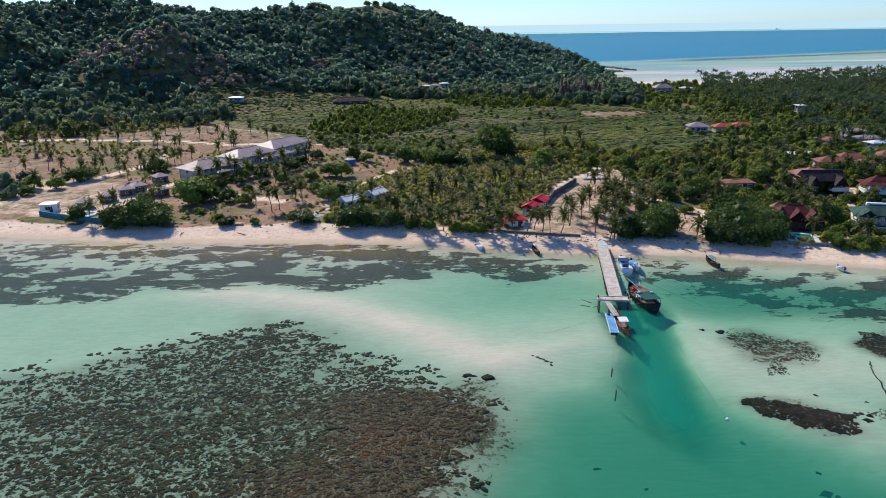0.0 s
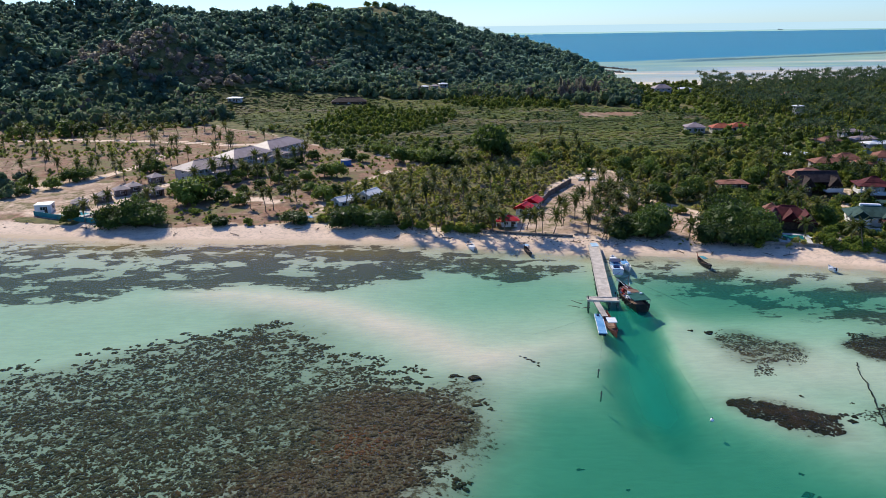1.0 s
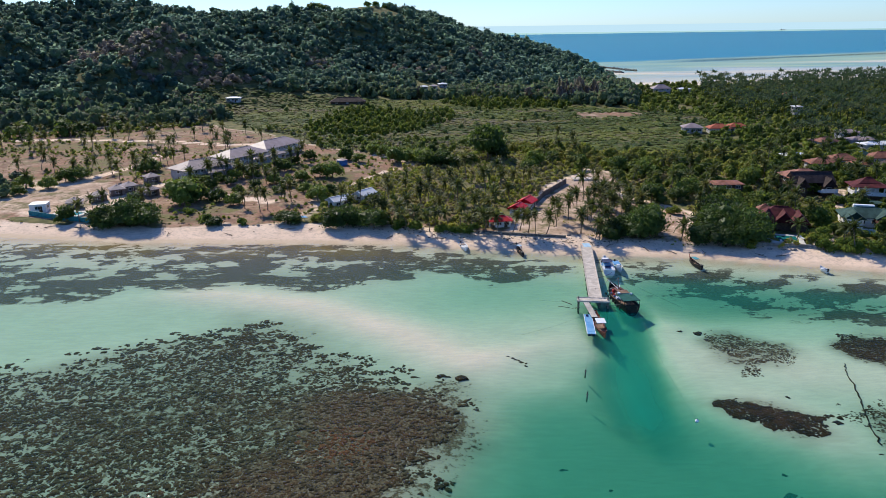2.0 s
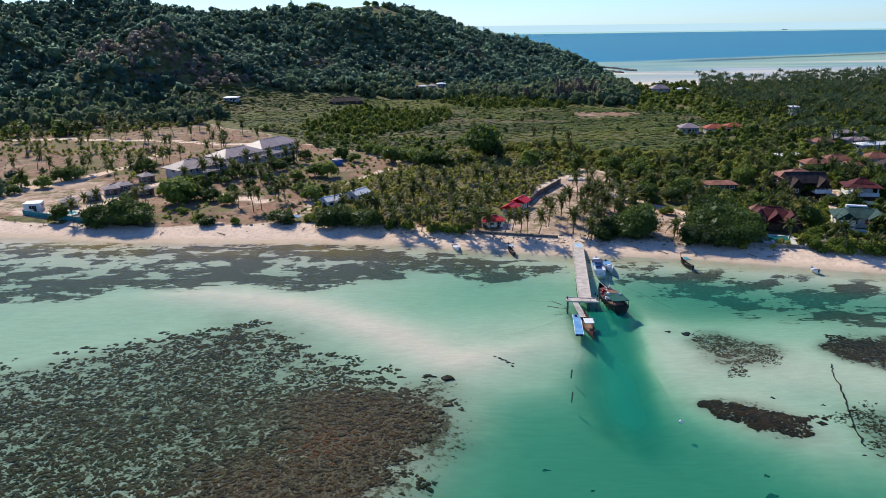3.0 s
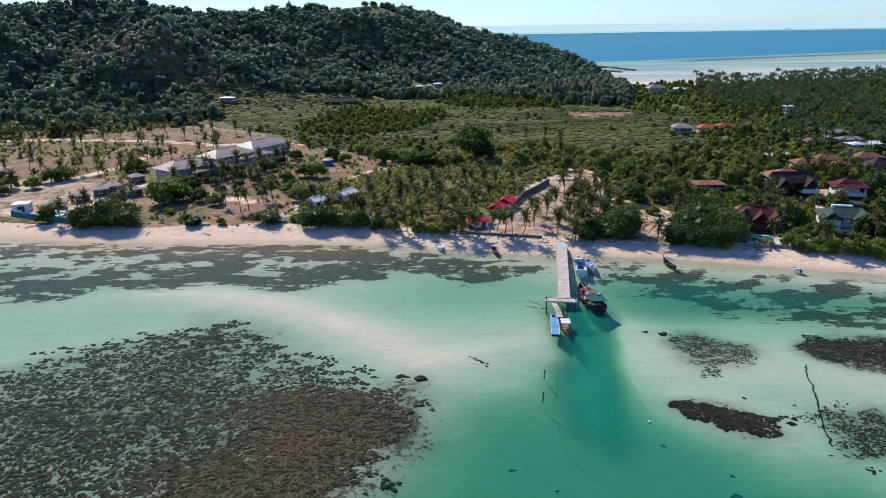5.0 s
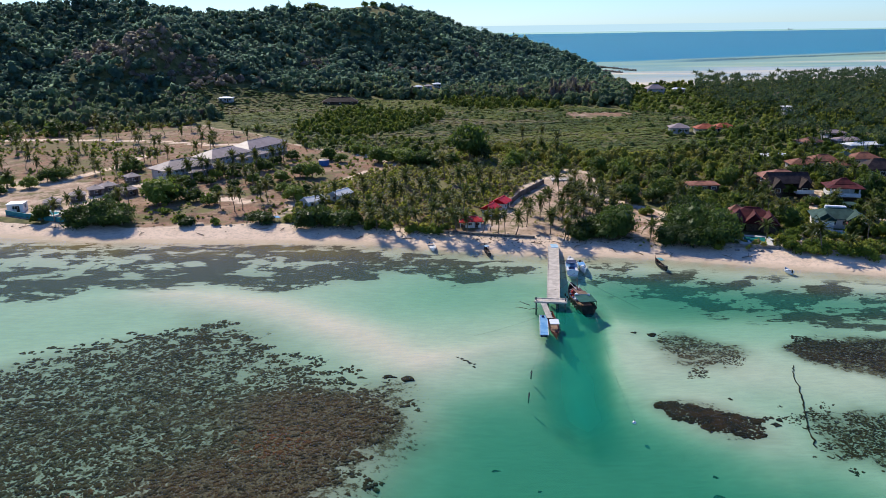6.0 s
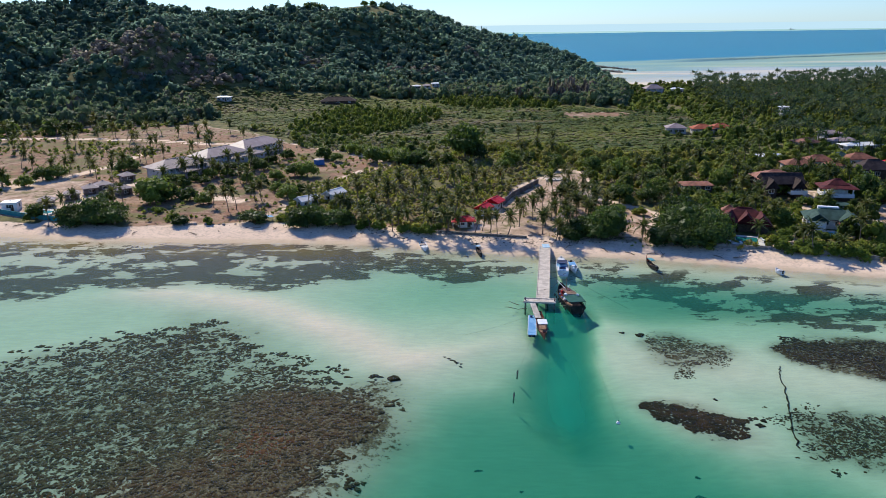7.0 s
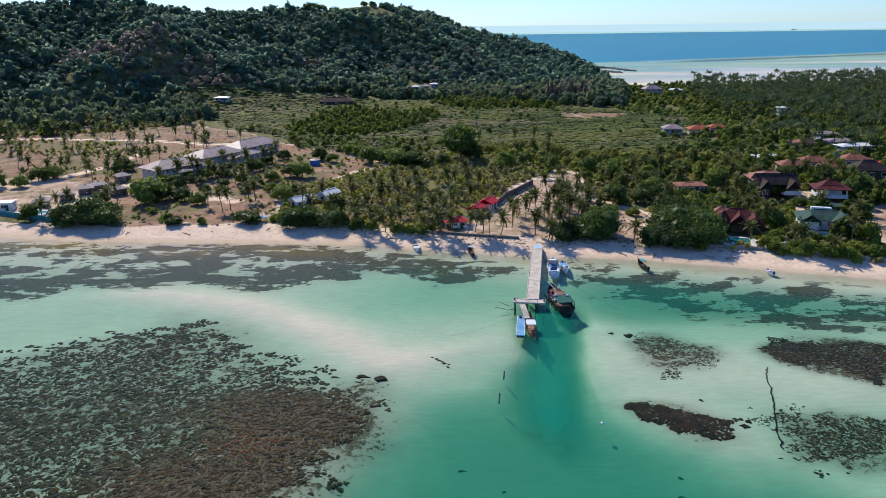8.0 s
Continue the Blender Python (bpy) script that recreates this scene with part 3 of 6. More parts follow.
class Palms:
    """A few palm patterns, kept out of view as things only once placed."""
    made = [None] * 8


def make_palm(i, x, y, turn, size=1.0, label="tall coconut palm with arching green fronds", group="coconut palms"):
    k = i % 6 if i < 900 else i - 894
    m = pose(x, y, float(bed(x, y)), 0, 0, turn) @ Matrix.Diagonal((size, size, size, 1))
    if Palms.made[k] is None:
        h, lean = (6.8, 7.6, 6.2, 8.4, 7.2, 5.4, 6.6, 7.2)[k], (0.5, 1.2, 0.3, 0.9, 2.0, 0.6, 3.0, 3.9)[k]
        ob = thing("coconut_palm", label, "palm tree", m, group)
        pts, (V, F) = palm_trunk(k, h, lean)
        part("trunk", mesh_np("trunk", V, [F], smooth=True), M_BARK, ob, "slim grey ringed trunk")
        V, Q = palm_crown(k)
        part("crown", mesh_np("crown", V + pts[-1], [Q]), M_PALM, ob)
        Palms.made[k] = ob
        return ob
    ob = copy_thing(Palms.made[k], pose(0, 0, 0))
    ob.matrix_basis = m
    return tagged(ob, label, "palm tree", group)


def scatter(rng, poly, gap, keep=None):
    """Jittered points inside a polygon, about gap apart."""
    px, py = [p[0] for p in poly], [p[1] for p in poly]
    X, Y = np.meshgrid(np.arange(min(px), max(px), gap), np.arange(min(py), max(py), gap))
    X = X.ravel() + rng.uniform(-0.48, 0.48, X.size) * gap
    Y = Y.ravel() + rng.uniform(-0.48, 0.48, Y.size) * gap
    ok = inside(poly, X, Y) > 0
    if keep is not None:
        ok &= keep(X, Y)
    return X[ok], Y[ok]


def plant_many(name, label, category, material, shapes, X, Y, sizes, tints, rng, squash=None, smooth=False):  # squash: height over width
    """One 'stuff' object: many plants from a few shapes (verts, quads, tris)."""
    VV, QQ, TT, tint, n = [], [], [], [], 0
    Z = bed(X, Y)
    pick = rng.randint(0, len(shapes), len(X))
    ang = rng.uniform(0, 6.283, len(X))
    hs = sizes * (rng.uniform(0.8, 1.25, len(X)) if squash is None else squash * 1.0)
    for k, (V, Q, T) in enumerate(shapes):
        idx = np.where(pick == k)[0]
        if not len(idx):
            continue
        c, s = np.cos(ang[idx])[:, None], np.sin(ang[idx])[:, None]
        sz = sizes[idx][:, None]
        P = np.stack([(V[:, 0] * c - V[:, 1] * s) * sz + X[idx][:, None], (V[:, 0] * s + V[:, 1] * c) * sz + Y[idx][:, None],
                      V[:, 2] * hs[idx][:, None] + Z[idx][:, None]], -1)
        off = n + np.arange(len(idx))[:, None, None] * len(V)
        VV.append(P.reshape(-1, 3))
        if len(Q):
            QQ.append((Q[None] + off).reshape(-1, 4))
        if len(T):
            TT.append((T[None] + off).reshape(-1, 3))
        tint.append(np.repeat(tints[idx], len(V)))
        n += len(idx) * len(V)
    me = mesh_np(name, np.concatenate(VV), ([np.concatenate(QQ)] if QQ else []) + ([np.concatenate(TT)] if TT else []), {"tint": np.concatenate(tint)}, smooth)
    ob = part(name, me, material)
    return tagged(ob, label, category, kind="stuff")


rng = np.random.RandomState(7)

# ---- hill forest ----
FAR_TREES = [crown(40 + i, 1.0, 1.5, 4, 12, 0.22, 0.0, ICO1, 0.45, 1.0, (0.64, 0.96)) for i in range(6)]


def brownness(x, y):
    g = lambda cx, cy, rx, ry: np.exp(-((x - cx) / rx) ** 2 - ((y - cy) / ry) ** 2)
    return np.clip(1.3 * g(-162, 545, 46, 26) + 0.8 * g(-215, 548, 30, 18) + 0.8 * g(-75, 655, 16, 26) + 0.75 * g(12, 680, 34, 18) + 0.4 * g(60, 740, 30, 30), 0, 1)


def build_forest():
    HILL = [(-370, 470), (-300, 460), (-160, 500), (-130, 545), (-60, 575), (30, 600), (120, 590), (190, 690), (215, 850), (150, 960), (20, 930), (-120, 860), (-300, 740), (-390, 680)]
    grassy = lambda x, y: (x + 58) ** 2 / 52 ** 2 + (y - 822) ** 2 / 30 ** 2
    X, Y = scatter(rng, HILL, 6.5, lambda x, y: (hills(x, y) > 1.5) & (grassy(x, y) > 1) & ((np.abs(x - 16) > 17) | (y > 652)) & (y < 28 + np.interp(x, [c[0] for c in CREST], [c[1] for c in CREST])))
    h = hills(X, Y)
    size = (3.9 + 3.6 * rng.uniform(0, 1, len(X)) ** 2) * (0.8 + 0.5 * fbm(X, Y, 50, 8))
    tint = np.clip(fbm(X, Y, 70, 9) * 0.65 - 0.08 + rng.uniform(-0.16, 0.22, len(X)), 0, 0.72)
    dry = brownness(X, Y) > rng.uniform(0.1, 1.0, len(X))
    tint = np.where(dry, rng.uniform(0.8, 1.0, len(X)), tint)
    plant_many("hill_forest", "dense green and dry brown forest covering the hills", "forest", M_HAZED_HILL, FAR_TREES, X, Y, np.where(dry, size * 0.8, size), tint, rng, rng.uniform(0.62, 1.0, len(X)))


build_forest()

# ---- scrub plain, far groves ----
SHRUBS = [crown(60 + i, 1.0, 0.9, 1, 11, 0.35, -0.1, ICO1, 0.2) for i in range(5)]


def build_scrub():
    X, Y = scatter(rng, PLAIN, 2.65, lambda x, y: (inside(BARE, x, y) < 0.5) & (np.hypot(x - 150, y - 377) > 14))
    X, Y = X + rng.normal(0, 2.6, len(X)), Y + rng.normal(0, 2.6, len(Y))
    tint = np.clip(0.36 + 1.7 * (fbm(X, Y * 2.2, 55, 4) - 0.5) + rng.uniform(-0.1, 0.1, len(X)), 0, 0.85)
    grey = (fbm(X, Y * 2.5, 60, 14) > 0.62)
    tint = np.where(grey, rng.uniform(0.86, 1.0, len(X)), tint)
    plant_many("scrub", "low green mangrove scrub over flat land", "scrub", M_PLAIN, SHRUBS, X, Y, rng.uniform(1.0, 2.0, len(X)) * 2.2 * (0.6 + 0.8 * fbm(X, Y * 1.8, 30, 77)), tint, rng, rng.uniform(0.15, 0.30, len(X)))
    X, Y = scatter(rng, PLAIN, 17, lambda x, y: fbm(x, y, 40, 79) > 0.46)
    plant_many("scrub_trees", "taller green trees scattered over the scrub", "trees", M_PLAIN, FAR_TREES, X, Y, rng.uniform(1.2, 2.4, len(X)), rng.uniform(0.0, 0.5, len(X)), rng)
    for poly in ([(-57, 410), (-26, 380), (4, 403), (28, 447), (27, 481), (-5, 478), (-30, 513), (-45, 490)], [(20, 530), (54, 492), (82, 499), (103, 488), (120, 560), (77, 590), (30, 550)]):
        X, Y = scatter(rng, poly, 3.9)
        X, Y = X + rng.normal(0, 1.5, len(X)), Y + rng.normal(0, 1.5, len(X))
        plant_many("young_trees", "dense stand of slim bright green young trees", "trees", M_GARDEN, FAR_TREES, X, Y, rng.uniform(1.0, 2.6, len(X)), rng.uniform(0.25, 0.75, len(X)), rng, rng.uniform(0.9, 1.7, len(X)))
    X, Y = scatter(rng, [(104, 530), (132, 530), (136, 548), (104, 550)], 4.5)
    plant_many("bare_trees", "grey-brown leafless trees standing over the scrub", "trees", M_FOREST, FAR_TREES, X, Y, rng.uniform(2.5, 4.0, len(X)), rng.uniform(0.86, 1.0, len(X)), rng, rng.uniform(1.6, 2.6, len(X)) * 1.3)
    EDGE = [(-330, 440), (-226, 432), (-186, 436), (-150, 446), (-110, 466), (-150, 545), (-60, 572), (40, 560), (150, 490), (205, 720), (120, 640), (-60, 640), (-140, 570), (-330, 540)]
    X, Y = scatter(rng, EDGE, 6.4, lambda x, y: (hills(x, y) < 9) & ((np.abs(x - 16) > 17) | (y < 586)))
    X, Y = np.concatenate([X, rng.uniform(-300, -120, 40)]), np.concatenate([Y, rng.uniform(436, 470, 40)])
    plant_many("woodland", "dark green trees at the foot of the hills", "trees", M_FOREST, FAR_TREES, X, Y, rng.uniform(3.4, 6.8, len(X)), rng.uniform(0.3, 0.76, len(X)), rng)


build_scrub()


def build_thicket():
    """Grey brush and trees along the near edge of the scrub plain."""
    T = [(-88, 418), (-56, 388), (-44, 352), (-16, 336), (10, 334), (36, 343), (64, 349), (32, 364), (-4, 374), (-42, 386), (-78, 426)]
    X, Y = scatter(rng, T, 2.7)
    plant_many("thicket", "grey-brown and green brush at the edge of the scrub", "brush", M_PLAIN, SHRUBS, X, Y, rng.uniform(1.3, 2.6, len(X)), np.where(fbm(X, Y, 16, 91) > 0.47, rng.uniform(0.86, 1.0, len(X)), rng.uniform(0.0, 0.5, len(X))), rng, rng.uniform(0.6, 1.1, len(X)))
    X, Y = scatter(rng, T, 9.5)
    plant_many("thicket_trees", "dark green trees standing in brush", "trees", M_GARDEN, FAR_TREES, X, Y, rng.uniform(1.6, 3.2, len(X)), rng.uniform(0.2, 0.9, len(X)), rng)


build_thicket()


def build_far_grove():
    GROVE = [(96, 345), (150, 446), (141, 491), (205, 700), (300, 705), (440, 725), (460, 690), (350, 500), (255, 300), (210, 205), (190, 215), (190, 290), (130, 300)]
    ok = lambda x, y: ((np.abs(x - 165) > 22) | (np.abs(y - 398) > 14)) & (inside(PLAIN, x, y) < 2)
    X, Y = scatter(rng, [(96, 348), (130, 302), (190, 292), (235, 300), (350, 500), (330, 620), (215, 650), (141, 491), (150, 446)], 4.3, lambda x, y: (fbm(x, y, 20, 83) > 0.3) & (inside(PLAIN, x, y) < 4))
    plant_many("grove_bushes", "mixed green bushes filling the ground between distant houses", "bushes", M_SCRUB, SHRUBS, X, Y, rng.uniform(1.8, 3.6, len(X)), rng.uniform(0.0, 0.45, len(X)), rng, rng.uniform(0.6, 1.0, len(X)) * 1.1)
    X, Y = scatter(rng, GROVE, 9.5, ok)
    shapes = FAR_TREES
    plant_many("grove_trees", "mixed broadleaf trees between distant houses", "trees", M_GARDEN, shapes, X, Y, rng.uniform(2.0, 3.8, len(X)), np.clip(rng.uniform(0.1, 0.8, len(X)) + 0.5 * (fbm(X, Y, 40, 87) - 0.5), 0, 1), rng)
    far = [(186, 430), (205, 520), (258, 690), (300, 712), (440, 735), (460, 700), (345, 510), (262, 370), (235, 296), (196, 300), (176, 345), (186, 410)]
    X, Y = scatter(rng, far, 7.6, lambda x, y: fbm(x, y, 45, 73) > 0.36)
    shapes = []
    for k in range(5):
        pts, _ = palm_trunk(k + 20, 1.0, 0.12, 0.018)
        V, F = tube(pts[::3], 0.016, 4)
        C, Q = palm_crown(k + 20, 15, 0.31, 4, 0, 0.24)
        shapes.append(join([(V, F, NONE3), (C + pts[-1], Q, NONE3)]))
    plant_many("palm_grove", "distant grove of tall coconut palms", "palm trees", M_PALM_FAR, shapes, X, Y, 5.6 + 6.0 * rng.uniform(0, 1, len(X)) ** 1.5 * (0.6 + 0.8 * fbm(X, Y, 60, 71)), rng.uniform(0, 1, len(X)), rng, np.ones(len(X)))


build_far_grove()


# ---- more materials ----
M_PLASTER = surface("white_plaster", (0.74, 0.72, 0.68), (0.82, 0.80, 0.77), 0.5, 0.8)
# plaster greyed in its colour, as white walls look on their shaded side
M_SHEDWALL = surface("shade_grey_plaster", (0.42, 0.40, 0.39), (0.52, 0.50, 0.49), 0.5, 0.85)
M_GREYWALL = surface("grey_block_wall", (0.14, 0.115, 0.10), (0.22, 0.185, 0.16), 0.6, 0.9)
M_ROOF_GREY = surface("grey_sheet_roof", (0.31, 0.235, 0.23), (0.38, 0.295, 0.285), 0.3, 0.55)
M_ROOF_RED = surface("bright_red_roof", (0.58, 0.012, 0.022), (0.68, 0.03, 0.035), 0.5, 0.5)
M_ROOF_MAROON = surface("maroon_tile_roof", (0.075, 0.014, 0.016), (0.13, 0.025, 0.027), 0.6, 0.8)
M_ROOF_DARK = surface("dark_brown_tile_roof", (0.04, 0.027, 0.026), (0.068, 0.046, 0.042), 0.6, 0.85)
M_ROOF_TERRA = surface("terracotta_roof", (0.19, 0.075, 0.045), (0.30, 0.12, 0.075), 0.6, 0.7)
M_ROOF_ORANGE = surface("orange_red_tile_roof", (0.33, 0.075, 0.040), (0.44, 0.12, 0.06), 0.6, 0.75)
M_ROOF_BROWN = surface("brown_roof", (0.26, 0.11, 0.075), (0.36, 0.16, 0.11), 0.6, 0.7)
M_ROOF_GREEN = surface("dark_green_roof", (0.026, 0.062, 0.052), (0.045, 0.095, 0.08), 0.5, 0.8)
M_ROOF_WHITE = surface("white_sheet_roof", (0.76, 0.76, 0.76), (0.84, 0.84, 0.84), 0.5, 0.5)
M_WOODWALL = surface("dark_timber", (0.07, 0.045, 0.032), (0.12, 0.08, 0.055), 1.5, 0.8)
M_DARKPANE, _n, _l = mat("window_glass")
_n["Principled BSDF"].inputs["Base Color"].default_value = (0.02, 0.025, 0.03, 1)
_n["Principled BSDF"].inputs["Roughness"].default_value = 0.08
M_TEAL = surface("teal_painted_wall", (0.03, 0.20, 0.22), (0.05, 0.27, 0.28), 0.6, 0.7)
M_BLUE = surface("light_blue_paint", (0.10, 0.30, 0.58), (0.18, 0.40, 0.66), 0.8, 0.6)
M_BLUE_PALE = surface("pale_blue_mat", (0.34, 0.52, 0.68), (0.42, 0.60, 0.74), 0.8, 0.7)
M_TANKBLUE = surface("blue_tank", (0.03, 0.12, 0.33), (0.05, 0.17, 0.40), 0.8, 0.5)
M_CONCRETE = surface("weathered_concrete", (0.54, 0.47, 0.40), (0.68, 0.60, 0.52), 0.7, 0.9, grain=0.35)
M_PILE = surface("wet_concrete_pile", (0.10, 0.09, 0.08), (0.22, 0.20, 0.17), 2.0, 0.7)
M_HULL_DARK = surface("tarred_hull", (0.014, 0.014, 0.016), (0.035, 0.03, 0.028), 1.2, 0.5)
M_HULL_RED = surface("red_brown_hull", (0.11, 0.028, 0.02), (0.17, 0.05, 0.035), 1.5, 0.5)
M_HULL_WHITE = surface("white_gelcoat", (0.78, 0.79, 0.80), (0.85, 0.86, 0.87), 1.0, 0.25)
M_DECK = surface("worn_deck_wood", (0.22, 0.13, 0.085), (0.33, 0.21, 0.14), 2.5, 0.8, grain=0.4)
M_CANOPY_GREEN = surface("green_canopy", (0.006, 0.075, 0.06), (0.012, 0.10, 0.08), 0.8, 0.7)
M_CANOPY_TURQ = surface("turquoise_canopy", (0.06, 0.30, 0.36), (0.10, 0.38, 0.44), 0.8, 0.7)
M_NAVY = surface("navy_canopy", (0.02, 0.035, 0.09), (0.04, 0.06, 0.14), 0.8, 0.7)
M_RED = surface("red_paint", (0.45, 0.03, 0.03), (0.55, 0.06, 0.05), 1.0, 0.6)
M_ROPE = surface("old_rope", (0.20, 0.18, 0.14), (0.32, 0.29, 0.24), 6.0, 0.95)
M_STONE = surface("grey_stone", (0.26, 0.23, 0.20), (0.40, 0.36, 0.31), 0.8, 0.95, grain=0.4)
M_TILE = surface("pale_paving", (0.58, 0.54, 0.48), (0.68, 0.64, 0.58), 0.8, 0.8)
def pool_water(name, colour):
    m, ns, ln = mat(name)
    p = ns["Principled BSDF"]
    ln.new(mix(m, noise_tex(m, 0.6, 3), colour, tuple(v * 0.8 for v in colour)), p.inputs["Base Color"])
    p.inputs["Roughness"].default_value = 0.06
    ln.new(bump(m, noise_tex(m, 1.5, 2), 0.15, 0.05), p.inputs["Normal"])
    return m


M_POOL = pool_water("pool_water", (0.10, 0.46, 0.52))
M_POOL_DEEP = pool_water("deep_pool_water", (0.02, 0.19, 0.18))


def tinted_coral(name="coral_heads", dark=1.0):
    m, ns, ln = mat(name)
    p = ns["Principled BSDF"]
    at = ns.new("ShaderNodeAttribute")
    at.attribute_name = "tint"
    c = ramp(m, at.outputs["Fac"], ((0.0, (0.075, 0.056, 0.030)), (0.5, (0.165, 0.118, 0.062)), (0.85, (0.29, 0.205, 0.12)), (1.0, (0.30, 0.115, 0.045))))
    c = mix(m, 0.85, c, ramp(m, noise_tex(m, 3.4, 7, 0.75), ((0.40, 0.12), (0.60, 1.0))), "MULTIPLY")
    c = mix(m, ramp(m, noise_tex(m, 0.5, 4), ((0.43, 0.0), (0.58, 0.6))), c, (0.15, 0.075, 0.032))
    c = mix(m, 1.0, c, (dark, dark ** 1.5, dark ** 1.8), "MULTIPLY")
    ln.new(c, p.inputs["Base Color"])
    p.inputs["Roughness"].default_value, p.inputs["Specular IOR Level"].default_value = 0.9, 0.2
    ln.new(bump(m, noise_tex(m, 6.0, 6, 0.75), 1.0, 0.2), p.inputs["Normal"])
    return m


# ---- coral ----
def head_shape(seed):
    """A flat-topped coral head with an uneven rim."""
    r = np.random.RandomState(seed)
    n = 8
    a = np.linspace(0, 2 * np.pi, n, endpoint=False) + r.uniform(-0.2, 0.2, n)
    rim = r.uniform(0.5, 1.3, n) * (1 + 0.18 * np.cos(a * 2 + r.uniform(0, 6)))
    rows = []
    long = r.uniform(0.65, 1.45)
    for q, z in ((1.04, -0.3), (0.80, 0.26)):
        w = rim * q * r.uniform(0.86, 1.14, n)
        rows.append(np.c_[np.cos(a) * w * long, np.sin(a) * w / long, z + r.uniform(-0.12, 0.12, n)])
    V = np.concatenate(rows + [np.array([[0.1, -0.1, r.uniform(0.12, 0.4)]])])
    j, k = np.arange(n), (np.arange(n) + 1) % n
    Q = np.stack([j, k, k + n, j + n], -1)
    T = np.stack([j + n, k + n, np.full(n, 2 * n)], -1)
    return V, Q, T


CORALS = [head_shape(i) for i in range(14)]
M_HEADS = tinted_coral(dark=0.84)
M_BANK = tinted_coral("dark_coral_bank", 0.62)


def build_corals():
    r = np.random.RandomState(12)

    def patch(name, label, poly, gap, lo, hi, density, ragged, tint0=0.0, tint1=0.75, soft=5.0, low=1.0, material=None):
        big = [(min(p[0] for p in poly) - 6, min(p[1] for p in poly) - 6), (max(p[0] for p in poly) + 6, min(p[1] for p in poly) - 6),
               (max(p[0] for p in poly) + 6, max(p[1] for p in poly) + 6), (min(p[0] for p in poly) - 6, max(p[1] for p in poly) + 6)]
        X, Y = scatter(r, big, gap)
        m = area(poly, X, Y, soft, ragged, 9.0)
        dens = density(X, Y) * m
        clump = fbm(X, Y * 1.6, 2.6, 17) * 0.75 + fbm(X, Y * 1.5, 8.0, 19) * 0.25
        ok = (clump + r.uniform(-0.08, 0.08, len(X))) > 1.0 - dens
        X, Y = X[ok], Y[ok]
        size = (lo + (hi - lo) * r.uniform(0, 1, len(X)) ** 1.5) * (0.75 + 0.6 * fbm(X, Y, 14, 23))
        rust = 1.4 * np.exp(-((X + 8) / 6) ** 2 - ((Y - 98) / 5) ** 2) + 0.9 * np.exp(-((X + 32) / 3) ** 2 - ((Y - 87) / 3) ** 2)
        tint = np.where(0.6 * rust > r.uniform(0.1, 1.1, len(X)), 1.0, r.uniform(tint0, tint1, len(X)))
        plant_many(name, label, "coral", material or M_HEADS, CORALS, X, Y, size, tint, r, r.uniform(0.35, 0.8, len(X)) * low, True)

    core = lambda x, y: 0.555 + 0.08 * step(3, 26, inside(REEF, x, y)) + 0.05 * step(122, 96, y) + 0.11 * area(REEF_CORE, x, y, 11, 6)
    patch("coral_reef", "broad reef of grey-brown coral heads in shallow water", REEF, 0.55, 0.13, 0.62, core, 6.0)
    patch("coral_patch", "thin patch of dark coral on pale sand", REEF_A, 0.4, 0.12, 0.34, lambda x, y: 0.60 + 0 * x, 6.0, 0.0, 0.45, 4.0)
    patch("coral_bank", "dense dark brown coral bank near the surface", REEF_B, 0.36, 0.2, 0.5, lambda x, y: 0.86 + 0 * x, 3.5, 0.0, 0.12, 2.0, 0.8, M_BANK)
    patch("coral_patch", "dark coral patch on pale sand", REEF_C, 0.42, 0.15, 0.45, lambda x, y: 0.58 + 0.24 * step(0, 6, inside(REEF_C, x, y)), 5.0, 0.0, 0.2, 4.0, 1.0, M_BANK)
    patch("coral_patch", "scattered grey coral on pale sand", REEF_D, 0.42, 0.13, 0.36, lambda x, y: 0.62 + 0 * x, 6.0, 0.0, 0.5, 4.0)
    fringe = [(-80, 128), (-40, 152), (-20, 146), (-2, 128), (16, 122), (14, 112), (-10, 116), (-40, 130)]
    patch("coral_heads", "single coral heads strewn over sand at the reef's rim", fringe, 1.3, 0.3, 0.7, lambda x, y: 0.50 + 0 * x, 4.0, 0.0, 0.6, 6.0)
    V, Q, T = CORALS[0]
    for i, (x, y, s) in enumerate(((25.4, 93.6, 0.45), (55.2, 85.8, 0.9), (56.3, 85.0, 0.5), (56.4, 90.5, 0.5), (60.8, 137.5, 1.1), (57.7, 138.5, 0.6), (22, 127, 0.35),
                                   (22.6, 126.3, 0.4), (23.4, 125.4, 0.45), (23.1, 126.0, 0.3), (24, 124.0, 0.4), (24.2, 125.0, 0.3), (21.2, 127.5, 0.3), (12.0, 119.6, 1.2), (8.8, 120.6, 0.9), (70, 101.5, 0.8), (71.2, 103, 0.7), (66, 110, 0.5), (31, 88.5, 0.35))):
        V, Q, T = CORALS[i % 7]
        me = mesh_np("coral_head", V * [s, s, s * 0.8], [Q, T], {"tint": np.full(len(V), 0.05 + 0.03 * (i % 5))})
        ob = part("coral_head", me, M_BANK)
        ob.matrix_basis = pose(x, y, float(bed(x, y)), 0, 0, i * 50)
        tagged(ob, "lone dark coral head on the sandy bottom", "coral", "lone coral heads")


build_corals()


# ---- near trees ----
class Trees:
    made = {}


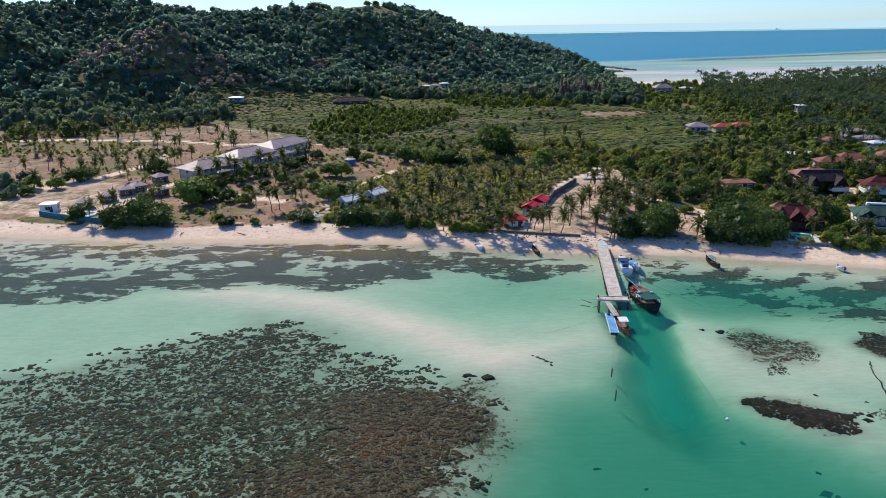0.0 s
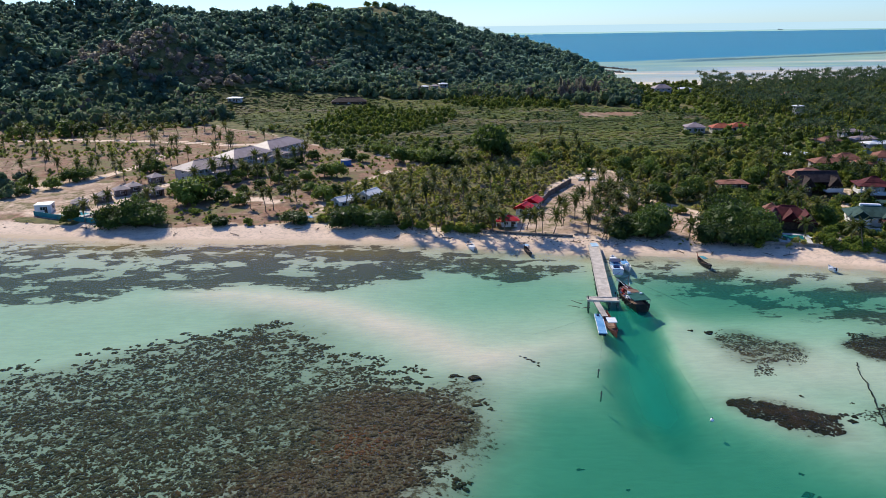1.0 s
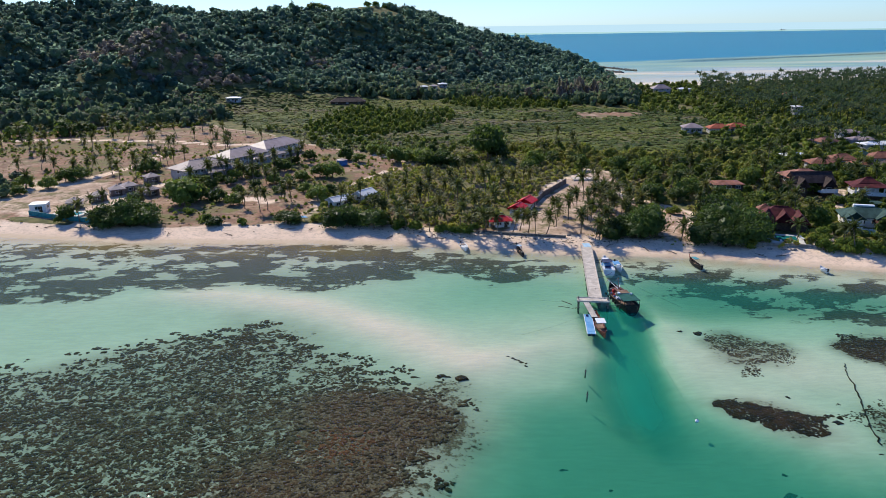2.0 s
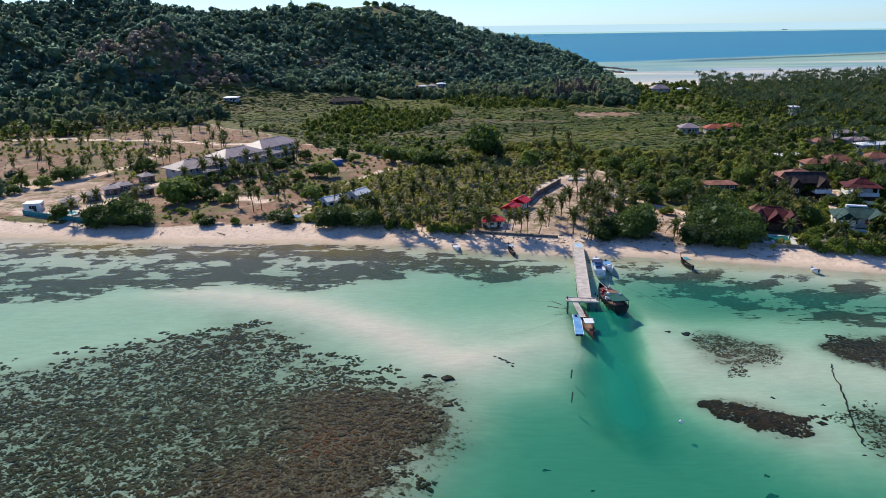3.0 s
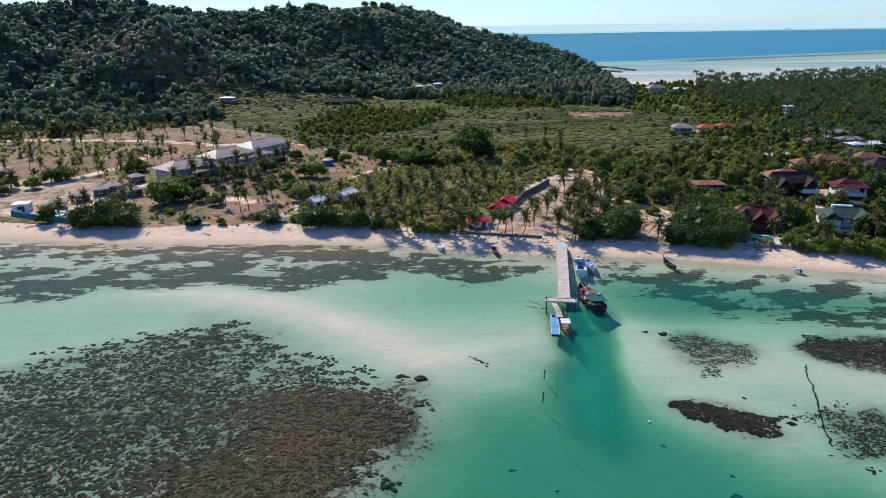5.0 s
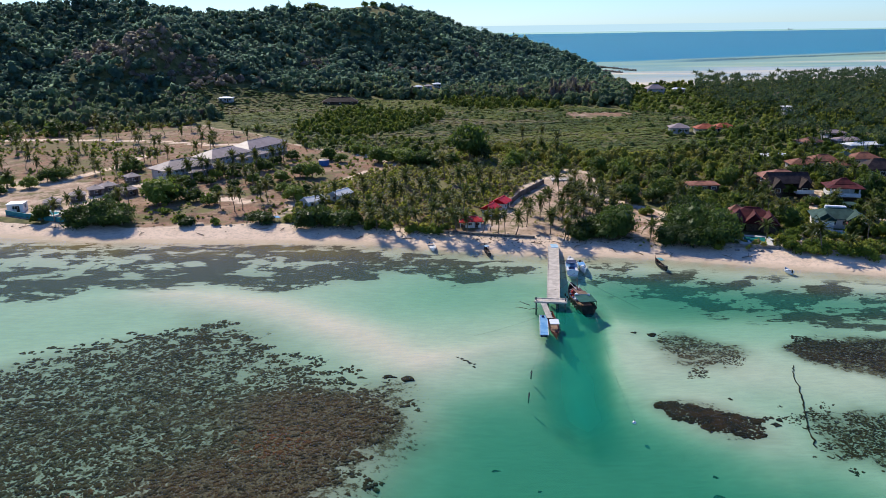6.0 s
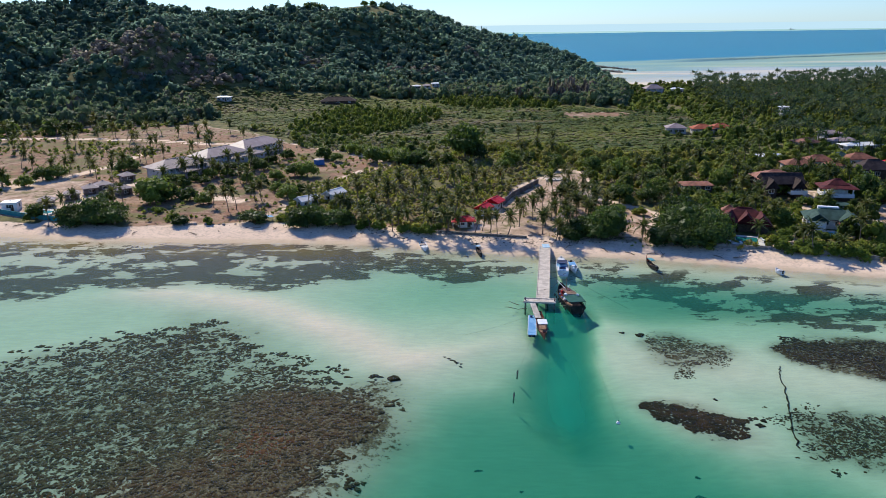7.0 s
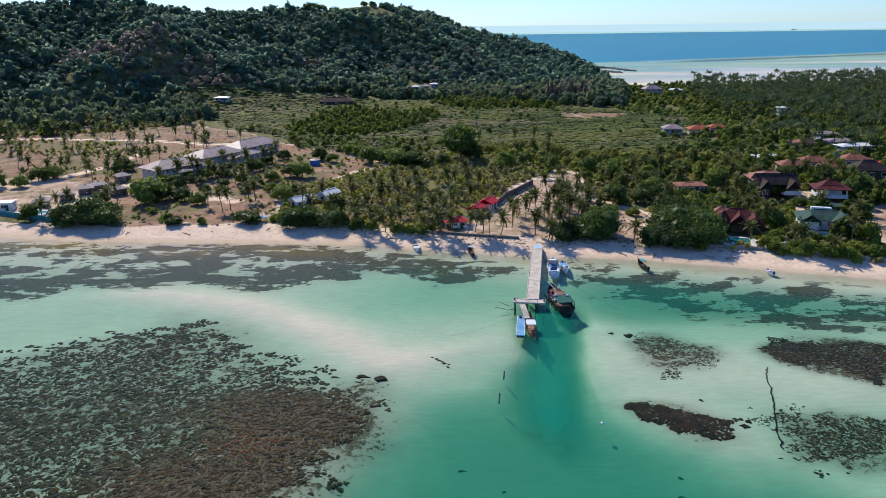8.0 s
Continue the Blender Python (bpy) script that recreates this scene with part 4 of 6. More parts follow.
def make_tree(kind, x, y, turn, size, label, tall=1.0, group="broadleaf trees"):
    """kind: round (dense crown), spread (wide layered beach tree), bush (low, light green)."""
    m = pose(x, y, float(bed(x, y)), 0, 0, turn) @ Matrix.Diagonal((size, size, size * tall, 1))
    if kind not in Trees.made:
        style, k = kind.split("_")
        k = int(k)
        ob = thing("bush" if style == "bush" else "tree", label, "bush" if style == "bush" else "tree", m, group)
        if style == "round":
            V, Q, T = crown(100 + k, 3.4, 6.0, 16, 58, 0.29, 0.3, ICO1, 0.65)
            part("trunk", limbs(k, 4.6, 2.6), M_BARK, ob)
            part("crown", mesh_np("crown", V, [Q, T]), M_TREE, ob)
        elif style == "spread":
            V, Q, T = crown(120 + k, 4.6, 6.0, 19, 145, 0.245, 0.0, ICO1, 0.85, 0.55)
            part("trunk", limbs(k + 5, 4.0, 3.6, 7, 0.22), M_BARK, ob)
            part("crown", mesh_np("crown", V, [Q, T]), M_BEACHTREE, ob)
        else:
            V, Q, T = crown(140 + k, 1.9, 2.4, 8, 80, 0.22, -0.1, ICO2, 0.8)
            part("stem", limbs(k + 9, 1.4, 1.2, 4, 0.07), M_BARK, ob)
            part("crown", mesh_np("crown", V, [Q, T]), M_BUSH, ob)
        Trees.made[kind] = ob
        return ob
    ob = copy_thing(Trees.made[kind], pose(0, 0, 0))
    ob.matrix_basis = m
    return tagged(ob, label, "bush" if kind.startswith("bush") else "tree", group)


PALMS_A = [(-156, 300), (-141, 298), (-132, 295), (-128, 297), (-128, 301), (-128, 319), (-120, 302), (-112, 289), (-116, 314), (-104, 285), (-69, 284), (-64, 290), (-58, 297), (-54, 303), (-49, 311), (-46, 318), (-107, 301), (-106, 306),
           (-107, 322), (-102, 316), (-101, 321), (-95, 317), (-71, 289), (-103, 242), (-99, 241), (-65, 284), (-53, 241), (-47, 236), (-45, 238), (-41, 248), (-39, 249),
           (-74, 280), (-59, 283), (-92, 356), (-88, 361), (-89, 338), (-86, 350), (-83, 346), (-53, 277), (-48, 267), (-153, 312), (-142, 277), (-87, 244), (-87, 251), (-102, 229)]
PALMS_B = [(-15, 243), (-6, 242), (1, 230), (5, 237), (8, 241), (11, 225), (17, 236), (-10, 227), (-7, 224), (-2, 217), (19, 221), (24, 235), (27, 223), (13, 212), (0, 260),
           (8, 263), (30, 261), (-17, 228), (-21, 236), (20, 211), (24, 208), (16, 262), (34, 260), (4, 213)]
PALMS_C = [(38, 204), (34, 208), (48, 225), (50, 218), (56, 214), (60, 220), (54, 224), (57, 228), (77, 195), (58, 316), (66, 323), (71, 314), (60, 228), (62, 224), (61, 213),
           (58, 204), (45, 211), (55, 198), (46, 218), (52, 228), (53, 212), (63, 217), (64, 229), (51, 204), (65, 210), (57, 289), (40, 304), (38, 260), (43, 269)]
PALMS_D = [(89, 256), (91, 247), (82, 262), (95, 230), (114, 217), (119, 206), (108, 192), (140, 217), (118, 181), (124, 179), (117, 185), (107, 254), (142, 294), (157, 307),
           (177, 304), (138, 302), (132, 266)]
TREES_A = [(-107, 231), (-134, 277), (-143, 278), (-132, 287), (-105, 305), (-128, 291), (-75, 249), (-71, 253), (-34, 287), (-29, 286), (-27, 321), (-21, 314), (-30, 249),
           (-26, 257), (-10, 326), (-5, 312), (3, 318), (7, 304), (15, 310), (10, 331), (-16, 334)]
TREES_B = [(113, 227), (104, 221), (135, 267), (123, 259), (96, 245), (90, 237), (81, 236), (90, 273), (82, 284), (120, 205), (138, 242), (110, 217), (99, 262), (105, 270), (70, 300),
           (60, 305), (52, 300), (48, 290), (95, 290), (108, 288), (118, 282), (128, 290), (98, 225), (104, 236), (150, 262), (156, 252), (163, 262), (160, 240)]


BELT = [(-56, 270), (-50, 277), (-44, 272), (-40, 281), (-36, 262), (-31, 256), (-46, 262), (-60, 262), (-84, 262), (-92, 250), (-58, 246), (-150, 290), (-140, 268), (-146, 262), (-66, 276), (-72, 270), (-71, 281), (-66, 285), (-62, 292), (-57, 300), (-53, 306), (-48, 314), (-43, 322), (-60, 288), (-50, 300)]


def build_trees():
    r = np.random.RandomState(3)
    for i, (x, y) in enumerate(PALMS_A + PALMS_B + PALMS_C + PALMS_D):
        make_palm(i, x, y, r.uniform(0, 360), r.uniform(0.68, 0.95))
    # palms that lean out over the beach
    for i, (x, y) in enumerate(((18.5, 207.5), (23.5, 207.6), (27.0, 207.2), (31.6, 206.6), (36.0, 206.0), (41.0, 204.2), (7.5, 210.8), (0.5, 213.2), (54.0, 199.0))):
        make_palm(900 + i % 2, x, y, -90 + r.uniform(-22, 22), r.uniform(0.75, 0.95), "coconut palm leaning out over the beach")
    # palms between the marked ones
    fill = [(-25, 225), (-14, 262), (0, 280), (34, 290), (50, 262), (28, 208), (0, 212)]
    X, Y = scatter(r, fill, 14.0)
    for i, (x, y) in enumerate(zip(X, Y)):
        make_palm(i + 2, x, y, r.uniform(0, 360), r.uniform(0.6, 1.0), "young coconut palm in green undergrowth")
    more = [(-170, 330), (-60, 360), (-90, 405), (-170, 440), (-230, 390)]
    X, Y = scatter(r, more, 17)
    for i, (x, y) in enumerate(zip(X, Y)):
        make_palm(i + 1, x, y, r.uniform(0, 360), r.uniform(0.7, 1.0), "coconut palm on dry cleared land")
    more = [(88, 215), (100, 190), (140, 182), (165, 215), (190, 290), (130, 310), (95, 290)]
    X, Y = scatter(r, more, 13, lambda x, y: clear_of(x, y, 2))
    for i, (x, y) in enumerate(zip(X, Y)):
        make_palm(i + 3, x, y, r.uniform(0, 360), r.uniform(0.6, 0.95), "coconut palm among garden trees")
    for i, (x, y) in enumerate(TREES_A + TREES_B):
        make_tree(f"round_{i % 3}", x, y, r.uniform(0, 360), r.uniform(0.85, 1.3), "rounded green broadleaf tree", r.uniform(0.85, 1.15))
    for i, (x, y) in enumerate(BELT):
        make_tree(f"round_{i % 3}", x, y, r.uniform(0, 360), r.uniform(0.55, 0.95), "small green tree on dry cleared ground", r.uniform(0.8, 1.1))
    make_tree("round_0", -75, 249, 10, 2.0, "large dark green rounded tree in the clearing", 0.95)
    make_tree("round_1", -64, 251, 60, 1.0, "rounded light green tree on dry ground")
    make_tree("round_2", -129, 292, 60, 1.35, "wide dark green tree on dry ground", 0.7)
    make_tree("round_1", -105, 303, 60, 1.45, "dark green spreading tree on dry ground", 0.85)
    make_tree("round_2", 34, 314, 0, 2.3, "tall dark tree standing over the scrub", 1.35)
    make_tree("round_0", 38, 316, 70, 1.6, "tall dark tree standing over the scrub", 1.1)
    for x, y, s in ((7, 309, 1.5), (12, 303, 1.35), (0, 313, 1.25), (18, 300, 1.1), (26, 306, 1.0)):
        make_tree("round_0", x, y, x * 13, s, "full green tree at the back of a palm grove", 0.95)
    for x, y, s in ((-12, 330, 0.8), (-8, 336, 0.7), (-16, 338, 0.6)):
        make_tree("bush_2", x, y, x * 13, s * 1.6, "round yellow-green bush beside a dirt track", 1.0, "track bushes")
    CLUMP = [(55, 212), (58, 238), (66, 262), (72, 264), (72, 246), (79, 230), (72, 214)]
    X, Y = scatter(r, CLUMP, 6.0)
    for i, (x, y) in enumerate(zip(X, Y)):
        make_palm(i + 1, x, y, r.uniform(0, 360), r.uniform(0.65, 0.95), "coconut palm in a clump beside a sandy yard")
    for x, y, s in ((-209, 405, 2.0), (-185, 410, 2.1), (-178, 415, 1.6), (-224, 398, 1.5), (-165, 425, 1.3)):
        make_tree("round_1", x, y, x * 7, s, "dark green tree at the edge of a dry field", 0.9)
    for i, (x, y) in enumerate(((-86, 270), (-83, 272), (-80, 278), (-77, 282), (-74, 287), (-71, 293), (-69, 297), (-65, 299), (-62, 301), (-58, 305), (-54, 309), (-50, 314))):
        make_tree(f"round_{i % 3}", x, y, i * 50.0, (0.75, 0.55, 0.9, 0.65)[i % 4], "dark green tree in front of a resort hall", 0.9)
        if i % 2:
            make_palm(i, x + 3.5, y - 4.0 + 2 * (i % 3), i * 73.0, 0.8 + 0.05 * (i % 4), "coconut palm in front of a resort hall")
    # beach trees
    for i, (x, y, s) in enumerate(((-89, 225, 1.05), (-84, 226, 1.2), (-79, 224, 1.1), (-93, 226, 0.8), (-58, 222, 0.5), (-36, 222, 0.8), (-17, 220, 0.85), (-9, 217, 0.95), (-20, 218, 0.8),
                                   (84, 193.5, 1.0), (89, 192, 1.05), (95, 191, 1.0), (64, 204, 0.9), (69, 202, 1.1), (60, 202, 0.75), (58, 199.5, 0.65), (66, 198.5, 0.75), (71, 203, 0.7), (90, 199, 1.15), (92, 195, 1.1), (89, 205, 1.0), (96, 196, 1.15), (93, 206, 1.2), (92, 212, 1.1),
                                   (96, 213, 1.1), (103, 212, 0.9))):
        make_tree(f"spread_{i % 3}", x, y, i * 77.0, s * 1.25, "wide spreading beach tree with dark green leaves", (0.85, 1.2, 1.0, 1.35, 0.95)[i % 5], "beach trees")
    for i, (x, y, s) in enumerate(((11, 210, 1.2), (18, 208, 1.4), (4, 213, 1.3), (-1, 215, 1.4), (14, 209, 1.0), (111, 184, 1.4), (117, 186, 1.3), (124, 180, 1.6), (130, 181, 1.7), (119, 182, 1.3), (115, 182, 1.2),
                                   (127, 177, 1.5), (134, 178, 1.7), (121, 186, 1.2), (137, 183, 1.5), (94, 189, 1.2), (113, 190, 1.2), (-50, 222, 1.0), (-58, 223, 1.1), (-27, 224, 1.1), (21, 211, 0.9),
                                   (-62, 228, 1.0), (-70, 236, 1.0), (74, 222, 1.2), (78, 226, 1.3), (71, 226, 1.1), (84, 222, 1.2))):
        make_tree(f"bush_{i % 3}", x, y, i * 61.0, s, "bushy green shrub above the beach", 1.0, "beach shrubs")
    for x, y, s in ((160, 233, 1.5), (156, 232, 1.2), (164, 236, 1.3)):
        make_tree("round_1", x, y, x * 9, s, "tall yellow-green tree beside a bare dirt lot", 1.25)
    for i, (x, y, s) in enumerate(((117, 196, 1.3), (121.5, 200, 1.3), (126, 208, 1.4), (131, 215, 1.3), (119, 204, 1.2), (132, 222, 1.3), (139, 229, 1.4), (115, 191, 1.1))):
        make_tree(f"bush_{i % 3}", x, y, i * 47.0, s, "green garden shrub beside a narrow lane", 1.0, "garden shrubs")
    for i, (x, y, s) in enumerate(((137, 368, 0.7), (143, 366, 0.55), (151, 365, 0.65), (158, 366, 0.6), (165, 368, 0.75), (172, 372, 0.8))):
        make_tree(f"round_{i % 3}", x, y, i * 47.0, s, "small green tree in front of a far house", 0.9)
    for x, y in ((61, 348), (69, 347), (77, 346), (44, 349)):
        make_palm(int(x), x, y, x * 31, 0.9, "lone coconut palm standing in the scrub")
    make_tree("bush_1", 110.5, 194, 10, 0.7, "yellow-orange flowering shrub in a garden")


# ---- undergrowth ----
KEEP = [(35, 224, 4), (40, 233, 4), (29, 212, 3), (108, 244, 5), (136, 243, 9), (110, 203, 7), (106, 193, 4), (149, 230, 6), (135, 204, 8), (129, 197, 4), (144, 376, 8), (161, 375, 9),
        (166, 282, 9), (158, 299, 4), (207, 330, 8), (190, 284, 9), (181, 265, 7), (201, 311, 5), (66, 272, 5), (98, 222, 3)]


def clear_of(x, y, more=0.0):
    ok = np.ones(np.shape(x), bool)
    for cx, cy, cr in KEEP:
        ok &= np.hypot(np.asarray(x) - cx, np.asarray(y) - cy) > cr + more
    return ok & (inside(YARD, x, y) < -0.5 + more) & (inside(LANE, x, y) < -0.5) & (inside(LOT, x, y) < 0.0)


BUSHES = [crown(80 + i, 1.0, 1.1, 2, 11, 0.31, -0.1) for i in range(5)]
MIDTREES = [crown(90 + i, 1.0, 1.5, 8, 30, 0.15, 0.1, ICO1, 0.7, 0.9, (0.7, 0.98)) for i in range(5)]


def build_undergrowth():
    r = np.random.RandomState(21)
    B = [(-27, 222), (-30, 262), (-4, 300), (6, 310), (35, 345), (62, 350), (96, 345), (130, 305), (190, 300), (190, 215), (165, 190), (140, 172), (100, 187), (92, 193), (80, 205), (62, 205), (57, 268), (41, 236),
         (24, 209), (0, 214)]
    X, Y = scatter(r, B, 2.4, clear_of)
    keep = (fbm(X, Y, 11, 41) > 0.26) & (inside(PLAIN, X, Y) < 6)
    X, Y = X[keep], Y[keep]
    tint = np.clip(fbm(X, Y, 16, 43) * 1.3 + 0.34 + r.uniform(-0.2, 0.2, len(X)), 0, 0.85)
    tint = np.where(fbm(X, Y, 9, 47) + r.uniform(-0.12, 0.12, len(X)) > 0.62, 0.96, tint)
    plant_many("undergrowth", "thick yellow-green undergrowth between the palms", "undergrowth", M_SCRUB, BUSHES, X, Y, r.uniform(0.8, 2.0, len(X)), tint, r)
    C = [(60, 300), (35, 345), (62, 350), (96, 345), (130, 305), (190, 300), (200, 215), (165, 190), (140, 176), (125, 190), (110, 215), (98, 240), (80, 250)]
    X, Y = scatter(r, C, 6.4, lambda x, y: clear_of(x, y, 1.5) & (inside(PLAIN, x, y) < 8 * fbm(x, y, 18, 89)))
    plant_many("garden_trees", "mixed green trees crowded between the houses", "trees", M_GARDEN, MIDTREES, X, Y, r.uniform(1.7, 3.7, len(X)), np.clip(r.uniform(0.0, 1.0, len(X)) * 0.6 + 0.8 * (fbm(X, Y, 22, 45) - 0.35) + 0.3 * step(275, 300, Y), 0, 1), r, r.uniform(0.85, 1.3, len(X)))
    X, Y = scatter(r, [(55, 208), (58, 238), (66, 264), (72, 266), (72, 246), (80, 230), (76, 208), (64, 204)], 3.1, lambda x, y: fbm(x, y, 8, 97) > 0.4)
    plant_many("palm_clump_bushes", "green and dry bushes under a clump of palms", "bushes", M_SCRUB, BUSHES, X, Y, r.uniform(0.7, 1.8, len(X)), r.choice([0.1, 0.3, 0.5, 0.95], len(X)), r)
    X, Y = scatter(r, YARD, 2.6, lambda x, y: fbm(x, y, 7, 57) > 0.5)
    plant_many("yard_weeds", "low dry weeds on a sandy yard", "weeds", M_SCRUB, BUSHES, X, Y, r.uniform(0.2, 0.6, len(X)), r.uniform(0.5, 1.0, len(X)), r)
    D = [(-300, 300), (-155, 296), (-140, 262), (-150, 240), (-300, 270)]
    X, Y = scatter(r, D, 9)
    plant_many("side_trees", "green trees beside the cleared land", "trees", M_FOREST, MIDTREES, X, Y, r.uniform(2.0, 4.0, len(X)), r.uniform(0.2, 0.7, len(X)), r)
    E = [(-300, 395), (-215, 395), (-150, 380), (-100, 350), (-110, 330), (-200, 345), (-300, 350)]
    X, Y = scatter(r, E, 3.8, lambda x, y: fbm(x, y * 1.8, 24, 51) > 0.47)
    plant_many("dry_scrub", "patchy green and dry scrub on cleared soil", "scrub", M_SCRUB, BUSHES, X, Y, r.uniform(0.7, 1.9, len(X)), r.uniform(0.1, 1.0, len(X)), r)
    X, Y = scatter(r, CLEARING, 4.0, lambda x, y: (fbm(x, y, 12, 59) > 0.44) & (inside(SANDY, x, y) < 0) & (x > -200))
    plant_many("dead_brush", "low dead brown brush strewn over dry soil", "brush", M_SCRUB, SHRUBS, X, Y, r.uniform(0.3, 1.1, len(X)), r.uniform(0.9, 1.0, len(X)), r, r.uniform(0.3, 0.8, len(X)))
    H = [(-330, 394), (-222, 393), (-172, 402), (-122, 438), (-128, 456), (-176, 430), (-232, 404), (-330, 410)]
    X, Y = scatter(r, H, 4.2, lambda x, y: fbm(x, y, 15, 55) > 0.4)
    plant_many("field_bushes", "green bushes along the edge of a dry field", "bushes", M_GARDEN, BUSHES, X, Y, r.uniform(1.2, 2.8, len(X)), r.uniform(0.2, 0.8, len(X)), r, r.uniform(0.8, 1.3, len(X)))
    G = [(-150, 335), (-100, 345), (-30, 330), (-5, 318), (-20, 270), (-30, 228), (-70, 224), (-95, 262), (-104, 285), (-150, 300)]
    X, Y = scatter(r, G, 3.4, lambda x, y: (fbm(x, y, 14, 53) > 0.47) & ((np.abs((x + 76) * 0.83 - (y - 300) * 0.42 + 4) > 13) | (y < 270)))
    plant_many("dry_weeds", "low weeds and bushes on dry ground", "weeds", M_SCRUB, BUSHES, X, Y, r.uniform(0.5, 1.4, len(X)), r.uniform(0.2, 1.0, len(X)), r)


build_trees()
build_undergrowth()


# ---- houses ----
def roof_mesh(w, d, h, over, gable=False, thick=0.18):
    """A hip or gable roof with a thickness, its eaves at z 0, the ridge along x."""
    W, D = w / 2 + over, d / 2 + over
    rid = W if gable else max(W - D, 0.25)
    bm = bmesh.new()
    top = [bm.verts.new(c) for c in ((-W, -D, 0), (W, -D, 0), (W, D, 0), (-W, D, 0), (-rid, 0, h), (rid, 0, h))]
    low = [bm.verts.new((v.co.x, v.co.y, v.co.z - thick)) for v in top]
    for f in ((0, 1, 5, 4), (2, 3, 4, 5), (1, 2, 5), (3, 0, 4)):
        bm.faces.new([top[i] for i in f])
        bm.faces.new([low[i] for i in reversed(f)])
    for a, b in ((0, 1), (1, 2), (2, 3), (3, 0)):
        bm.faces.new((top[b], top[a], low[a], low[b]))
    # ridge cap
    add_box(bm, 0, 0, h - 0.04, 2 * rid, 0.3, 0.12)
    return bm


def add_roof(parent, w, d, z, h, over, material, gable=False, x=0, y=0, turn=0, name="roof"):
    ob = part(name, roof_mesh(w, d, h, over, gable), material, parent)
    ob.matrix_basis = pose(x, y, z, 0, 0, turn)
    return ob


def add_window(parent, x, y, z, w, h, turn=0, frame_mat=None):
    """A framed pane set proud of a wall that faces -y before the turn."""
    bm = bmesh.new()
    for bx, bz, sx, sz in ((0, -h / 2 - 0.06, w + 0.24, 0.12), (0, h / 2 - 0.06, w + 0.24, 0.12), (-w / 2 - 0.06, -h / 2, 0.12, h), (w / 2 + 0.06, -h / 2, 0.12, h), (0, -h / 2, 0.06, h)):
        add_box(bm, bx, 0, bz, sx, 0.12, sz)
    fr = part("window", bm, frame_mat or M_PLASTER, parent)
    fr.matrix_basis = pose(x, y, z, 0, 0, turn)
    part("pane", box(0, 0.0, -h / 2 + 0.06, w, 0.05, h - 0.12), M_DARKPANE, fr)
    return fr


def house(label, x, y, turn, w, d, wall_h, roof_h, roof_mat, wall_mat=None, over=0.7, gable=False, wins=2, storeys=1, group="houses", name="house", z=None):
    wall_mat = wall_mat or M_PLASTER
    g = float(bed(x, y)) if z is None else z
    ob = thing(name, label, name.replace("_", " "), pose(x, y, g, 0, 0, turn), group)
    part("wall", box(0, 0, -0.6, w, d, wall_h + 0.6, 0, 0.03), wall_mat, ob)
    add_roof(ob, w, d, wall_h, roof_h, over, roof_mat, gable)
    sh = wall_h / storeys
    for s in range(storeys):
        for i in range(wins):
            px = -w / 2 + w * (i + 0.5) / wins
            add_window(ob, px, -d / 2 - 0.03, s * sh + sh * 0.55, min(1.5, w / wins * 0.5), sh * 0.42)
        for sgn in (-1, 1):
            add_window(ob, sgn * (w / 2 + 0.03), 0, s * sh + sh * 0.55, min(1.4, d * 0.3), sh * 0.42, 90)
    dr = part("door", box(w * 0.18, -d / 2 - 0.04, 0.0, 0.95, 0.1, min(2.05, wall_h * 0.8)), M_WOODWALL, ob)
    return ob


# long two-storey buildings with grey roofs, end to end
for lx, ly, ln_, turn in ((-81.5, 291.5, 19.0, 50.0), (-71.0, 315.0, 21.0, 57.0), (-60.5, 337.0, 25.0, 62.0)):
    b = house("long white two-storey building with a grey hipped roof", lx, ly, turn, ln_, 10.5, 4.5, 2.7, M_ROOF_GREY, M_SHEDWALL, over=1.2, wins=7, storeys=2, group="long buildings", name="building")
    part("balcony", box(0, -5.7, 2.2, ln_ - 1, 1.0, 0.16), M_PLASTER, b)
    for i in range(8):
        part("post", box(-ln_ / 2 + 0.6 + i * (ln_ - 1.2) / 7, -6.1, 0, 0.25, 0.25, 4.4), M_PLASTER, b)
for lx, ly, ln_, dp, turn in ((-73.0, 293.0, 17.0, 4.5, 58.0), (-61.5, 320.0, 19.0, 6.0, 58.0)):
    house("low pale shed with a light grey pitched roof", lx, ly, turn, ln_, dp, 2.8, 1.2, M_ROOF_GREY, M_SHEDWALL, over=0.6, wins=5, group="sheds", name="shed")
for i, (lx, ly) in enumerate(((-111, 247), (-106.5, 256), (-103.5, 264), (-101, 269), (-98, 284), (-91, 262))):
    house("small grey-walled hut with a pale hipped roof", lx, ly, 20 + 6 * i, 4.6, 4.2, 2.4, 1.3, M_ROOF_GREY, M_GREYWALL, 0.5, wins=1, group="beach huts", name="hut")
house("small white flat-roofed hut on sand", -121, 243.5, 10, 5.0, 4.6, 2.8, 0.25, M_ROOF_WHITE, wins=1, over=0.15, group="beach huts", name="hut")
# red roofed cottages
h1 = house("white cottage with a bright red tiled roof", 35.6, 226.0, 62, 4.2, 3.8, 2.2, 1.3, M_ROOF_RED, gable=True, group="cottages", name="cottage")
h2 = house("white cottage with a bright red roof beside another", 39.6, 233.5, 62, 4.6, 4.2, 2.3, 1.3, M_ROOF_RED, gable=True, group="cottages", name="cottage")
h3 = house("small white beach cottage with a bright red hipped roof", 29.4, 213.4, 2, 4.4, 3.6, 2.0, 1.2, M_ROOF_RED, group="cottages", name="cottage")
part("porch_roof", roof_mesh(2.4, 2.2, 0.7, 0.3), M_ROOF_RED, h3).matrix_basis = pose(-2.9, -0.6, 1.8)
